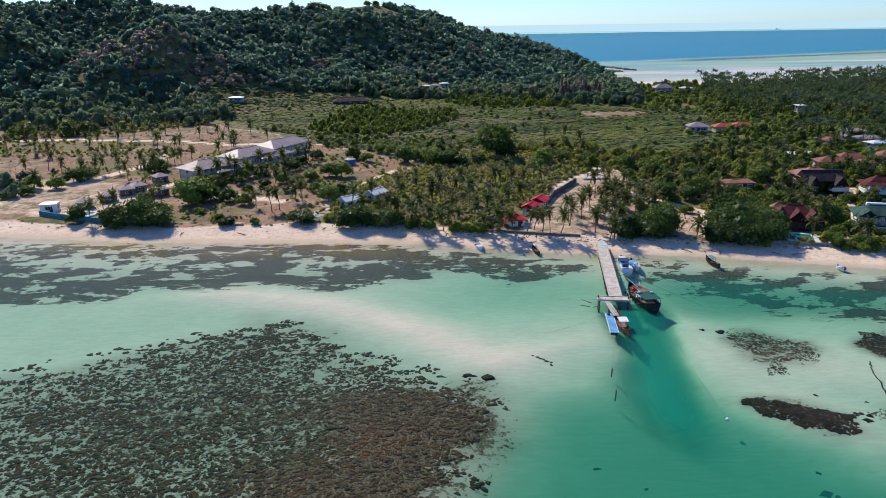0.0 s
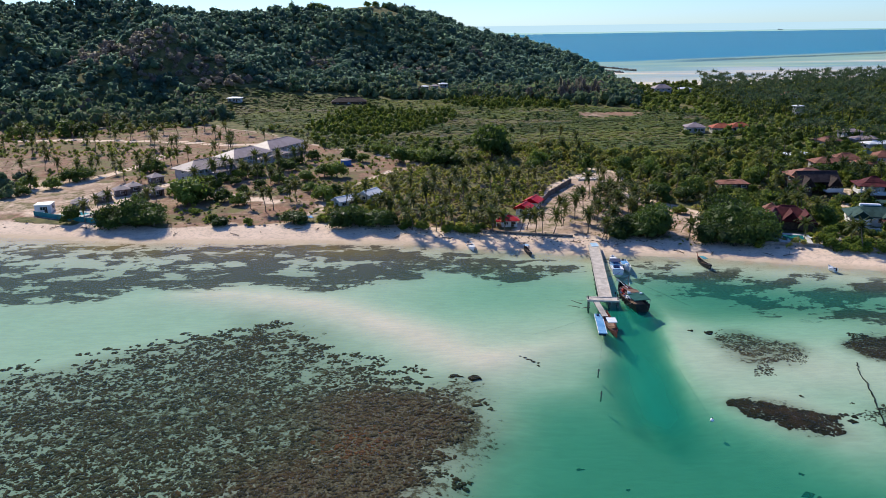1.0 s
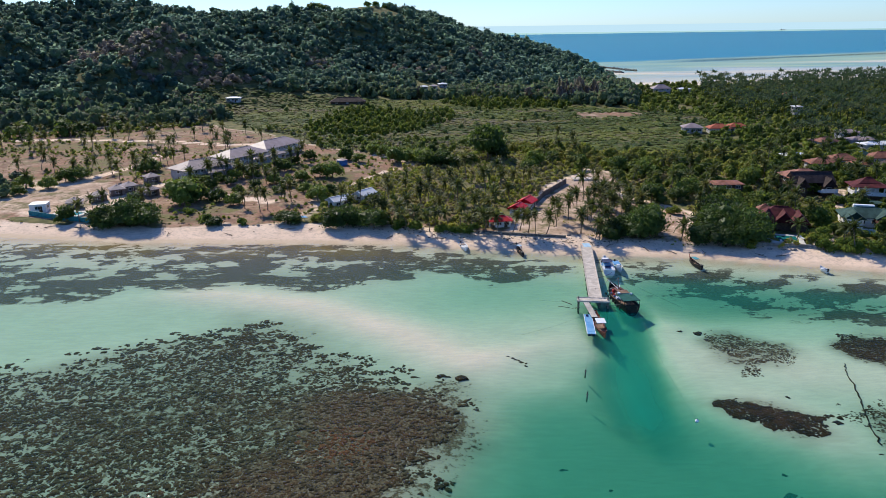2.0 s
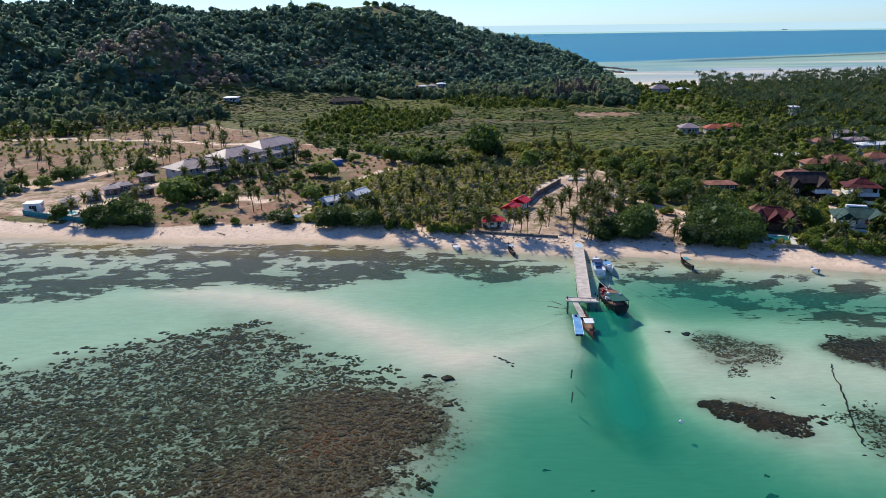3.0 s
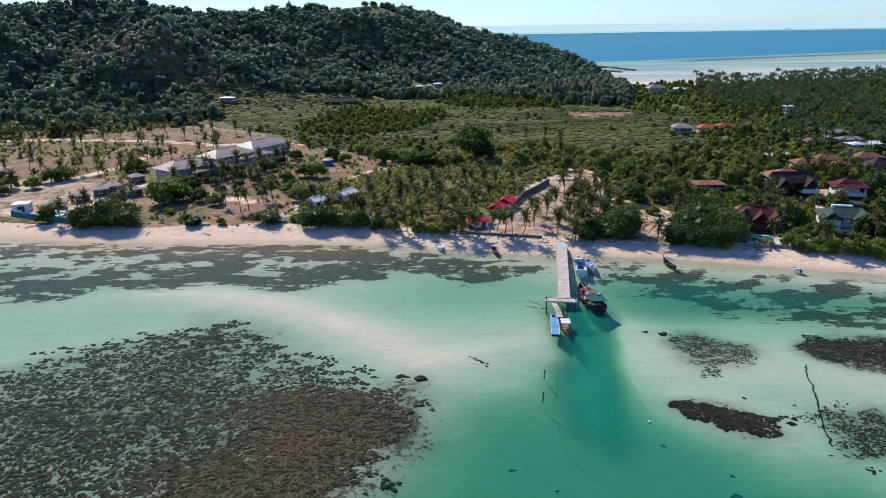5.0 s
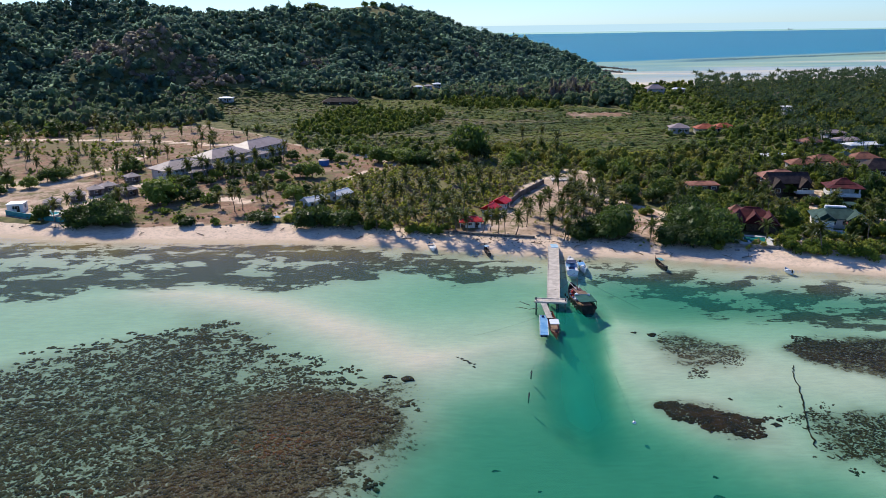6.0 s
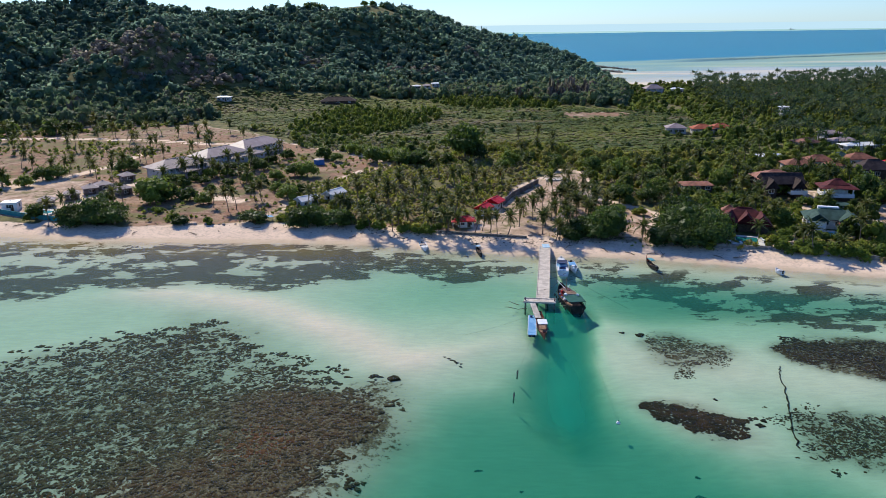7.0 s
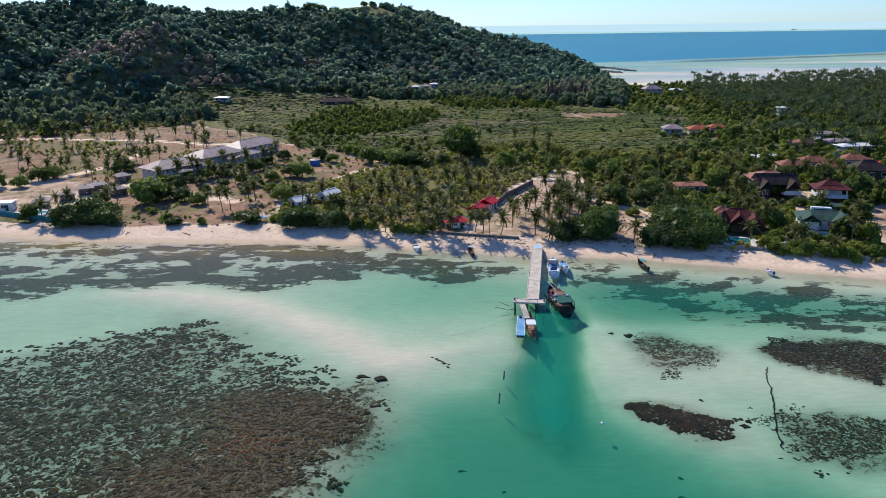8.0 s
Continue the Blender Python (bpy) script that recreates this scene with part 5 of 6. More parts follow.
for px, py in ((-3.9, -1.5), (-2.4, -1.5), (-3.9, 0.3)):
    part("post", box(px, py, 0, 0.14, 0.14, 1.8), M_PLASTER, h3)
# cottage roofs hidden among palms
house("white-roofed cottage half hidden by palms", -22.0, 241, 40, 6.0, 4.0, 2.4, 1.2, M_ROOF_WHITE, gable=True, group="cottages", name="cottage")
house("white-roofed cottage half hidden by palms", -14.0, 249, 55, 6.5, 4.0, 2.4, 1.3, M_ROOF_WHITE, gable=True, group="cottages", name="cottage")
# villas
b = house("flat brown-roofed timber house among trees", 108.5, 244, -2, 9.5, 6.5, 4.2, 0.5, M_ROOF_TERRA, M_WOODWALL, 0.5, wins=3, storeys=2, group="villas", name="house")
b = house("large dark timber house with brown tiled roofs", 136.5, 247, -3, 12.5, 9.5, 5.4, 2.2, M_ROOF_BROWN, M_WOODWALL, 0.8, wins=3, storeys=2, group="villas", name="house")
add_roof(b, 12.5, 7.0, 4.6, 3.0, 0.6, M_ROOF_DARK, True, 0, -5.2, 0, "lower_roof")
for gx in (-4.6, 4.2):
    add_roof(b, 6.0, 3.6, 3.6, 2.7, 0.4, M_ROOF_DARK, True, gx, -8.2, 90, "gable_roof")
    part("gable_wall", box(gx, -8.0, 0, 3.4, 4.6, 3.7), M_WOODWALL, b)
    add_window(b, gx, -10.35, 2.4, 1.6, 1.4)
part("terrace", box(3.8, -10.6, 1.6, 5.4, 2.6, 0.4), M_PLASTER, b)
part("railing", box(3.8, -11.8, 2.0, 5.4, 0.12, 0.9), M_PLASTER, b)
b = house("villa with steep maroon tiled roofs beside a pool", 109.5, 206, -18, 11.0, 7.0, 3.0, 2.9, M_ROOF_MAROON, M_WOODWALL, 0.9, wins=4, group="villas", name="villa")
for gx, gy, t_ in ((-4.2, -3.6, 75), (4.4, -4.0, 90), (0.4, -3.0, 90)):
    add_roof(b, 5.6, 4.4, 2.6, 2.7, 0.5, M_ROOF_MAROON, True, gx, gy, t_, "gable_roof")
    part("wing", box(gx, gy, 0, 4.0, 4.6, 2.6), M_WOODWALL, b)
part("turret", box(-3.8, 4.4, 0, 3.4, 3.4, 3.6), M_WOODWALL, b)
add_roof(b, 3.4, 3.4, 3.8, 1.6, 0.5, M_ROOF_TERRA, False, -3.8, 4.4, 0, "turret_roof")
b = thing("pavilion", "open white pavilion with a two-tiered maroon roof", "pavilion", pose(149.5, 231, float(bed(149.5, 231)), 0, 0, -14), "villas")
part("floor_slab", box(0, 0, 2.3, 9.4, 7.4, 0.4), M_PLASTER, b)
part("lower_storey", box(0, 0.8, -0.3, 8.6, 5.6, 2.6), M_WOODWALL, b)
for px in (-4.2, -1.4, 1.4, 4.2):
    for py in (-3.2, 3.2):
        part("column", box(px, py, 2.7, 0.4, 0.4, 2.5), M_PLASTER, b)
part("parapet", box(0, -3.6, 2.7, 9.2, 0.18, 0.8), M_PLASTER, b)
part("parapet", box(-4.6, 0, 2.7, 0.18, 7.0, 0.8), M_PLASTER, b)
part("inner_wall", box(1.0, 1.2, 2.7, 5.0, 3.4, 2.4), M_PLASTER, b)
add_roof(b, 9.6, 7.6, 5.3, 1.6, 0.8, M_ROOF_MAROON, False)
add_roof(b, 5.4, 3.8, 6.2, 1.6, 0.5, M_ROOF_MAROON, False, 0, 0, 0, "upper_roof")
b = house("low house with a dark green roof beside a pool", 134.5, 205.5, -18, 13.0, 7.5, 2.9, 2.2, M_ROOF_GREEN, over=0.8, wins=4, group="villas", name="house")
add_roof(b, 5.5, 4.6, 2.9, 1.9, 0.5, M_ROOF_GREEN, True, -4.0, -3.4, 90, "gable_roof")
add_roof(b, 5.5, 5.0, 2.9, 2.0, 0.5, M_ROOF_GREEN, True, 4.4, -2.8, 90, "gable_roof")
part("wing", box(-4.0, -3.6, 0, 4.4, 5.0, 2.9), M_PLASTER, b)
part("wing", box(4.4, -3.0, 0, 4.6, 4.6, 2.9), M_PLASTER, b)
part("roof_tank", box(-0.5, 1.6, 4.3, 5.6, 1.5, 1.1, 0, 0.15), M_ROOF_WHITE, b, "long white roof vent")
house("small kiosk with a pointed maroon and green roof", 136.0, 199.5, -14, 2.6, 2.6, 2.3, 1.7, M_ROOF_MAROON, over=0.6, wins=1, group="villas", name="kiosk")
house("shed with a pale green roof", 143.5, 219.5, -12, 7.0, 3.5, 2.6, 0.6, M_ROOF_GREEN, wins=2, group="sheds", name="shed")
# houses further back
far_list = (("house with terracotta roof among trees", 160.5, 279, -6, 11, 7, 3.2, 1.8, M_ROOF_TERRA), ("house with terracotta roof among trees", 170.5, 284, -8, 10, 6.5, 3.4, 2.0, M_ROOF_TERRA),
            ("low house with a terracotta roof", 174.5, 277, 0, 9, 6, 2.8, 1.3, M_ROOF_TERRA), ("low pavilion with a white sheet roof", 158.5, 298.5, 4, 9.5, 5, 3.0, 0.5, M_ROOF_WHITE),
            ("pale house with a lilac-grey hipped roof", 145.0, 379, -8, 9, 8, 3.3, 2.0, M_ROOF_GREY), ("house with orange-red tiled roofs", 157.5, 375.5, -6, 10, 7, 3.2, 2.0, M_ROOF_ORANGE),
            ("house with orange-red tiled roofs", 167.5, 377.5, -4, 9, 6, 3.4, 1.8, M_ROOF_ORANGE), ("long shed with a white roof", 208.0, 320.5, 6, 17, 6, 3.0, 0.9, M_ROOF_WHITE),
            ("grey-roofed shed among palms", 206.0, 332, 8, 13, 7, 3.2, 1.2, M_ROOF_GREY), ("dark-roofed house with steep gables", 181.0, 265, -4, 12, 8, 3.8, 3.2, M_ROOF_DARK),
            ("house with a red and terracotta roof", 188.0, 287, -3, 10, 7, 3.4, 2.0, M_ROOF_TERRA), ("house with a bright red roof", 195.0, 277, 3, 9, 6, 3.2, 1.2, M_ROOF_RED), ("small house with a green roof", 183.0, 291, 3, 5, 5, 3.4, 1.8, M_ROOF_GREEN), ("brown-roofed bungalow among palms", 188.5, 330, 10, 9, 7, 3.0, 1.8, M_ROOF_BROWN),
            ("small white tower house among palms", 225, 431, 0, 4.5, 4.5, 6.5, 0.5, M_ROOF_WHITE), ("far house with a grey roof near the coast", 193, 583, 0, 13, 9, 5.0, 3.0, M_ROOF_GREY),
            ("far white bungalow near the coast", 212, 586, 0, 9, 6, 4.2, 1.0, M_ROOF_WHITE), ("far bungalow with a red roof", 170, 566, 0, 8, 6, 3.0, 1.4, M_ROOF_TERRA), ("far red-roofed house among palms", 257, 507, 0, 9, 6, 5, 2.6, M_ROOF_TERRA),
            ("far dark-roofed hall at the foot of the hill", -46, 540, 4, 24, 9, 2.2, 2.8, M_ROOF_DARK), ("far white cottage at the foot of the hill", 9, 620, 0, 6, 5, 3.0, 0.9, M_ROOF_WHITE), ("far pale-walled house at the foot of the hill", 25, 640, 8, 7, 5, 3.0, 1.0, M_ROOF_WHITE), ("far grey-roofed house at the foot of the hill", 17, 628, -8, 6, 5, 2.8, 1.2, M_ROOF_GREY),
            ("far white hut at the edge of the woods", -122, 521, 0, 9, 5, 3.2, 0.7, M_ROOF_WHITE), ("far pale building among palms", 150, 262, 10, 5, 3, 2.6, 0.4, M_ROOF_GREY), ("blue-roofed house among palms", 207, 345, 4, 9, 6, 4.5, 1.2, M_ROOF_GREY))
for lab, lx, ly, t_, w_, d_, wh, rh, rm in far_list:
    house(lab, lx, ly, t_, w_, d_, wh - 0.4, rh, rm, M_WOODWALL if rm is M_ROOF_DARK else M_SHEDWALL, over=0.7, wins=3, storeys=2 if wh > 4.2 else 1, group="distant houses")

# ---- walls, pools, yards ----
def wall_run(label, pts, h, t, material, name="garden_wall", cap=True):
    ob = thing(name, label, "wall", pose(0, 0, 0))
    for (ax, ay), (bx, by) in zip(pts, pts[1:]):
        L = math.hypot(bx - ax, by - ay)
        n = max(1, int(L / 3))
        for i in range(n):
            f = (i + 0.5) / n
            cx, cy = ax + (bx - ax) * f, ay + (by - ay) * f
            part("panel", box(cx, cy, float(bed(cx, cy)) - 0.3, L / n - 0.03, t, h + 0.3, math.degrees(math.atan2(by - ay, bx - ax)), 0.02), material, ob)
            px, py = ax + (bx - ax) * i / n, ay + (by - ay) * i / n
            if cap:
                part("post", box(px, py, float(bed(px, py)) - 0.3, t + 0.14, t + 0.14, h + 0.4, math.degrees(math.atan2(by - ay, bx - ax))), material, ob)
    return ob


wall_run("teal-painted beach wall of a resort", [(-122, 238.5), (-112, 233.5), (-97, 227.5)], 1.5, 0.25, M_TEAL)
wall_run("grey block wall along a sandy yard", [(42.5, 236), (47, 247), (58.5, 266)], 1.8, 0.3, M_GREYWALL)
wall_run("low stone retaining wall above the beach", [(110.5, 185.5), (122, 180), (140, 172.5)], 1.1, 0.5, M_STONE)
wall_run("low stone retaining wall above the beach", [(92, 190.5), (109, 186)], 0.8, 0.4, M_STONE)


def pool(label, x, y, turn, w, d, water=None):
    g = float(bed(x, y))
    ob = thing("swimming_pool", label, "swimming pool", pose(x, y, g, 0, 0, turn), "pools")
    bm = bmesh.new()
    for bx, by, sx, sy in ((0, -d / 2 - 0.7, w + 2.8, 1.4), (0, d / 2 + 0.7, w + 2.8, 1.4), (-w / 2 - 0.7, 0, 1.4, d), (w / 2 + 0.7, 0, 1.4, d)):
        add_box(bm, bx, by, -0.4, sx, sy, 0.75)
    part("surround", bm, M_TILE, ob, "pale paved surround")
    part("pool_water", box(0, 0, -0.4, w, d, 0.62), water or M_POOL, ob, "turquoise water")


pool("turquoise swimming pool in front of a villa", 105.5, 193, -18, 5.6, 6.4, M_POOL_DEEP)
pool("bright blue swimming pool beside a green-roofed house", 129.0, 197.0, -14, 8.0, 3.6)
pool("pale empty resort pool behind a teal wall", -108.5, 238.5, -22, 8.0, 3.5)
for px, py, t_ in ((103.0, 189.5, 20), (100.2, 192.5, 60), (109.5, 192, 10)):
    lg = thing("sun_lounger", "white sun lounger beside a pool", "sun lounger", pose(px, py, float(bed(px, py)) + 0.36, 0, 0, t_), "sun loungers")
    part("seat", box(0, 0, 0.25, 0.65, 1.3, 0.1), M_ROOF_WHITE, lg)
    bk = part("backrest", box(0, 0, 0, 0.65, 0.7, 0.1), M_ROOF_WHITE, lg)
    bk.matrix_basis = pose(0, 0.92, 0.4, 35)
    for qx in (-0.28, 0.28):
        for qy in (-0.55, 0.55):
            part("leg", box(qx, qy, -0.05, 0.06, 0.06, 0.3), M_ROOF_WHITE, lg)
slab = part("concrete_slab", box(66.5, 271.5, float(bed(66.5, 271.5)) - 0.3, 9.0, 4.0, 0.8, 0, 0.05), M_CONCRETE)
tagged(slab, "pale concrete slab beside a sandy track", "slab")


def tank():
    ob = thing("water_tank", "round blue water tank beside trees", "water tank", pose(-27.5, 309, float(bed(-27.5, 309))))
    bm = bmesh.new()
    bmesh.ops.create_cone(bm, cap_ends=True, segments=24, radius1=2.2, radius2=2.2, depth=2.2, matrix=pose(0, 0, 1.1))
    part("shell", bm, M_TANKBLUE, ob)
    bm = bmesh.new()
    bmesh.ops.create_cone(bm, cap_ends=True, segments=24, radius1=2.3, radius2=0.3, depth=0.5, matrix=pose(0, 0, 2.45))
    part("lid", bm, M_ROOF_GREY, ob)


tank()


# ---- pier ----
def build_pier():
    a, b = Vector((50.0, 192.5)), Vector((43.4, 152.5))
    L = (b - a).length
    turn = math.degrees(math.atan2(b.y - a.y, b.x - a.x))
    ob = thing("pier", "long weathered concrete pier with a cross head", "pier", pose(a.x, a.y, 1.35, 0, 0, turn))
    n = 16
    for i in range(n):
        part("deck_slab", box((i + 0.5) * L / n, 0, 0, L / n - 0.04, 2.7, 0.22, 0, 0.02), M_CONCRETE, ob)
    for s in (-1, 1):
        part("kerb", box(L / 2, s * 1.38, 0.0, L, 0.16, 0.34), M_CONCRETE, ob)
        part("beam", box(L / 2, s * 0.95, -0.36, L, 0.3, 0.35), M_PILE, ob)
        for i in range(14):
            x = 1.5 + i * (L - 2.5) / 13
            part("pile", box(x, s * 1.1, -4.8, 0.3, 0.3, 4.7), M_PILE, ob)
    for i in range(4):
        part("head_slab", box(L + 1.25, -3.2 + 1.75 * i, 0, 2.4, 1.7, 0.22, 0, 0.02), M_CONCRETE, ob)
    for s in (0.15, 2.35):
        part("kerb", box(L + s, -0.58, 0.0, 0.18, 7.1, 0.36), M_CONCRETE, ob)
    for s in (-3.7, -1.4, 0.8, 2.6):
        for q in (0.4, 2.1):
            part("pile", box(L + q, s, -5.2, 0.34, 0.34, 5.1), M_PILE, ob)
    for s in (-3.8, 2.6):
        part("bollard", box(L + 1.2, s, 0.2, 0.28, 0.28, 0.7, 0, 0.05), M_PILE, ob)
    g = part("shore_mat", box(-0.2, 0.2, 0.24, 3.4, 2.0, 0.06, 8, 0.02), M_BLUE_PALE, ob, "pale blue sheet")
    # gangway and floating raft
    gw = thing("gangway", "narrow grey wooden gangway down to a raft", "gangway", pose(41.0, 146.8, 0.75, 0, 0, 92))
    for i in range(16):
        part("plank", box(-3.4 + i * 0.45, 0, 0.1 + i * 0.035, 0.4, 1.25, 0.06), M_CONCRETE, gw)
    for s in (-0.55, 0.55):
        r = part("stringer", box(0, s, 0, 7.4, 0.12, 0.16), M_PILE, gw)
        r.matrix_basis = pose(0, 0, 0.2, 0, -4.5, 0)
    rf = thing("raft", "blue floating raft with white edges", "raft", pose(39.5, 140.6, 0.0, 0, 0, 82))
    for i in range(8):
        part("deck_panel", box(-4.55 + 1.3 * i, 0, 0.34, 1.27, 1.55, 0.1, 0, 0.01), M_BLUE, rf)
    for s in (-0.82, 0.82):
        part("edge", box(0, s, 0.3, 10.6, 0.1, 0.18), M_HULL_WHITE, rf)
    for i in range(4):
        part("float", box(-4 + i * 2.66, 0, -0.3, 1.6, 1.4, 0.64, 0, 0.12), M_NAVY, rf)
    part("box", box(4.2, 0.2, 0.44, 0.6, 0.5, 0.35, 0, 0.04), M_NAVY, rf)


build_pier()


# ---- boats ----
def hull(L, B, D, rise, stern=0.75, n=14, wall=0.08, floor=0.35):
    """An open boat hull along x, bow at +x, its keel at z -0.35 D: an outer skin, gunwale and inner skin."""
    def ring(u, inset, zoff):
        s = u * 2 - 1
        taper = (1 - max(0, s) ** 2.4) * (stern + (1 - stern) * min(1, (u / 0.45)))
        half = max(B / 2 * taper - inset, 0.02)
        z = rise * max(0, s) ** 2.2 * 1.0 + rise * 0.35 * max(0, -s) ** 2
        x = (u - 0.5) * L * (1 - 0.02 * inset)
        keel = -0.35 * D + zoff + rise * 0.55 * max(0, s) ** 3
        top = 0.65 * D + z
        return [(x, -half, top), (x, -half * 0.88, (top + keel) * 0.45), (x, -half * 0.45, keel), (x, half * 0.45, keel), (x, half * 0.88, (top + keel) * 0.45), (x, half, top)]
    bm = bmesh.new()
    outer = [[bm.verts.new(c) for c in ring(i / (n - 1), 0, 0)] for i in range(n)]
    inner = [[bm.verts.new(c) for c in ring(i / (n - 1) * 0.97 + 0.012, wall, floor)] for i in range(n)]
    for rows in (outer, inner):
        for r0, r1 in zip(rows, rows[1:]):
            for k in range(5):
                bm.faces.new((r0[k], r0[k + 1], r1[k + 1], r1[k]))
        bm.faces.new(rows[0]), bm.faces.new(rows[-1])
    for r0, r1, s0, s1 in zip(outer, outer[1:], inner, inner[1:]):
        for k in (0, 5):
            bm.faces.new((r0[k], r1[k], s1[k], s0[k]))
    return bm


def deck(L, B, z, stern=0.75, n=10, t=0.06):
    bm = bmesh.new()
    up, dn = [], []
    for i in range(n):
        u = i / (n - 1) * 0.94 + 0.02
        s = u * 2 - 1
        half = max(B / 2 * (1 - max(0, s) ** 2.4) * (stern + (1 - stern) * min(1, u / 0.45)) - 0.1, 0.03)
        up.append((bm.verts.new(((u - 0.5) * L, -half, z)), bm.verts.new(((u - 0.5) * L, half, z))))
        dn.append((bm.verts.new(((u - 0.5) * L, -half, z - t)), bm.verts.new(((u - 0.5) * L, half, z - t))))
    for i in range(n - 1):
        bm.faces.new((up[i][0], up[i + 1][0], up[i + 1][1], up[i][1]))
        bm.faces.new((dn[i][0], dn[i][1], dn[i + 1][1], dn[i + 1][0]))
    return bm


def stick(parent, name, a, b, r, material, sides=6):
    V, F = tube([a, (np.array(a) + b) / 2, b], r, sides)
    return part(name, mesh_np(name, V, [F], smooth=True), material, parent)


def longtail(label, x, y, turn, L, B, hull_mat, canopy_mat, canopy=(-0.15, 0.3), trim=None):
    ob = thing("longtail_boat", label, "boat", pose(x, y, 0, 0, 0, turn), "longtail boats")
    part("hull", hull(L, B, 0.9, 0.9, 0.55), hull_mat, ob)
    part("deck", deck(L * 0.9, B * 0.9, 0.18, 0.5), M_DECK, ob)
    c0, c1 = canopy
    part("canopy", box((c0 + c1) / 2 * L, 0, 1.75, (c1 - c0) * L, B * 0.92, 0.1, 0, 0.04), canopy_mat, ob)
    for u in (c0 + 0.02, (c0 + c1) / 2, c1 - 0.02):
        for s in (-1, 1):
            stick(ob, "post", (u * L, s * B * 0.36, 0.2), (u * L, s * B * 0.36, 1.78), 0.04, M_DECK)
    for i in range(4):
        part("thwart", box((-0.3 + 0.2 * i) * L, 0, 0.42, 0.25, B * 0.7, 0.05), M_DECK, ob)
    stick(ob, "stem_post", (L * 0.48, 0, 0.9), (L * 0.535, 0, 2.0), 0.07, trim or hull_mat)
    part("engine", box(-L * 0.42, 0, 0.5, 0.9, 0.5, 0.55, 0, 0.08), M_PILE, ob)
    stick(ob, "propeller_shaft", (-L * 0.46, 0, 0.7), (-L * 0.62, 0.2, 0.05), 0.04, M_PILE)
    part("bow_rail", box(L * 0.36, 0, 0.85, 0.12, B * 0.5, 0.14), trim or M_DECK, ob)
    return ob


longtail("red-brown wooden longtail boat with a white canopy beside a raft", 41.4, 140.2, -93, 13.4, 2.1, M_HULL_RED, M_HULL_WHITE, (0.0, 0.2), M_HULL_RED)
longtail("dark longtail boat with a turquoise canopy and red stem", 75.1, 178.2, 100, 6.2, 1.3, M_HULL_DARK, M_CANOPY_TURQ, (-0.12, 0.24), M_RED)
longtail("small dark longtail boat with a pale canopy at the waterline", 31.9, 192.4, 98, 6.2, 1.3, M_HULL_DARK, M_BLUE_PALE, (0.0, 0.22), M_HULL_DARK)


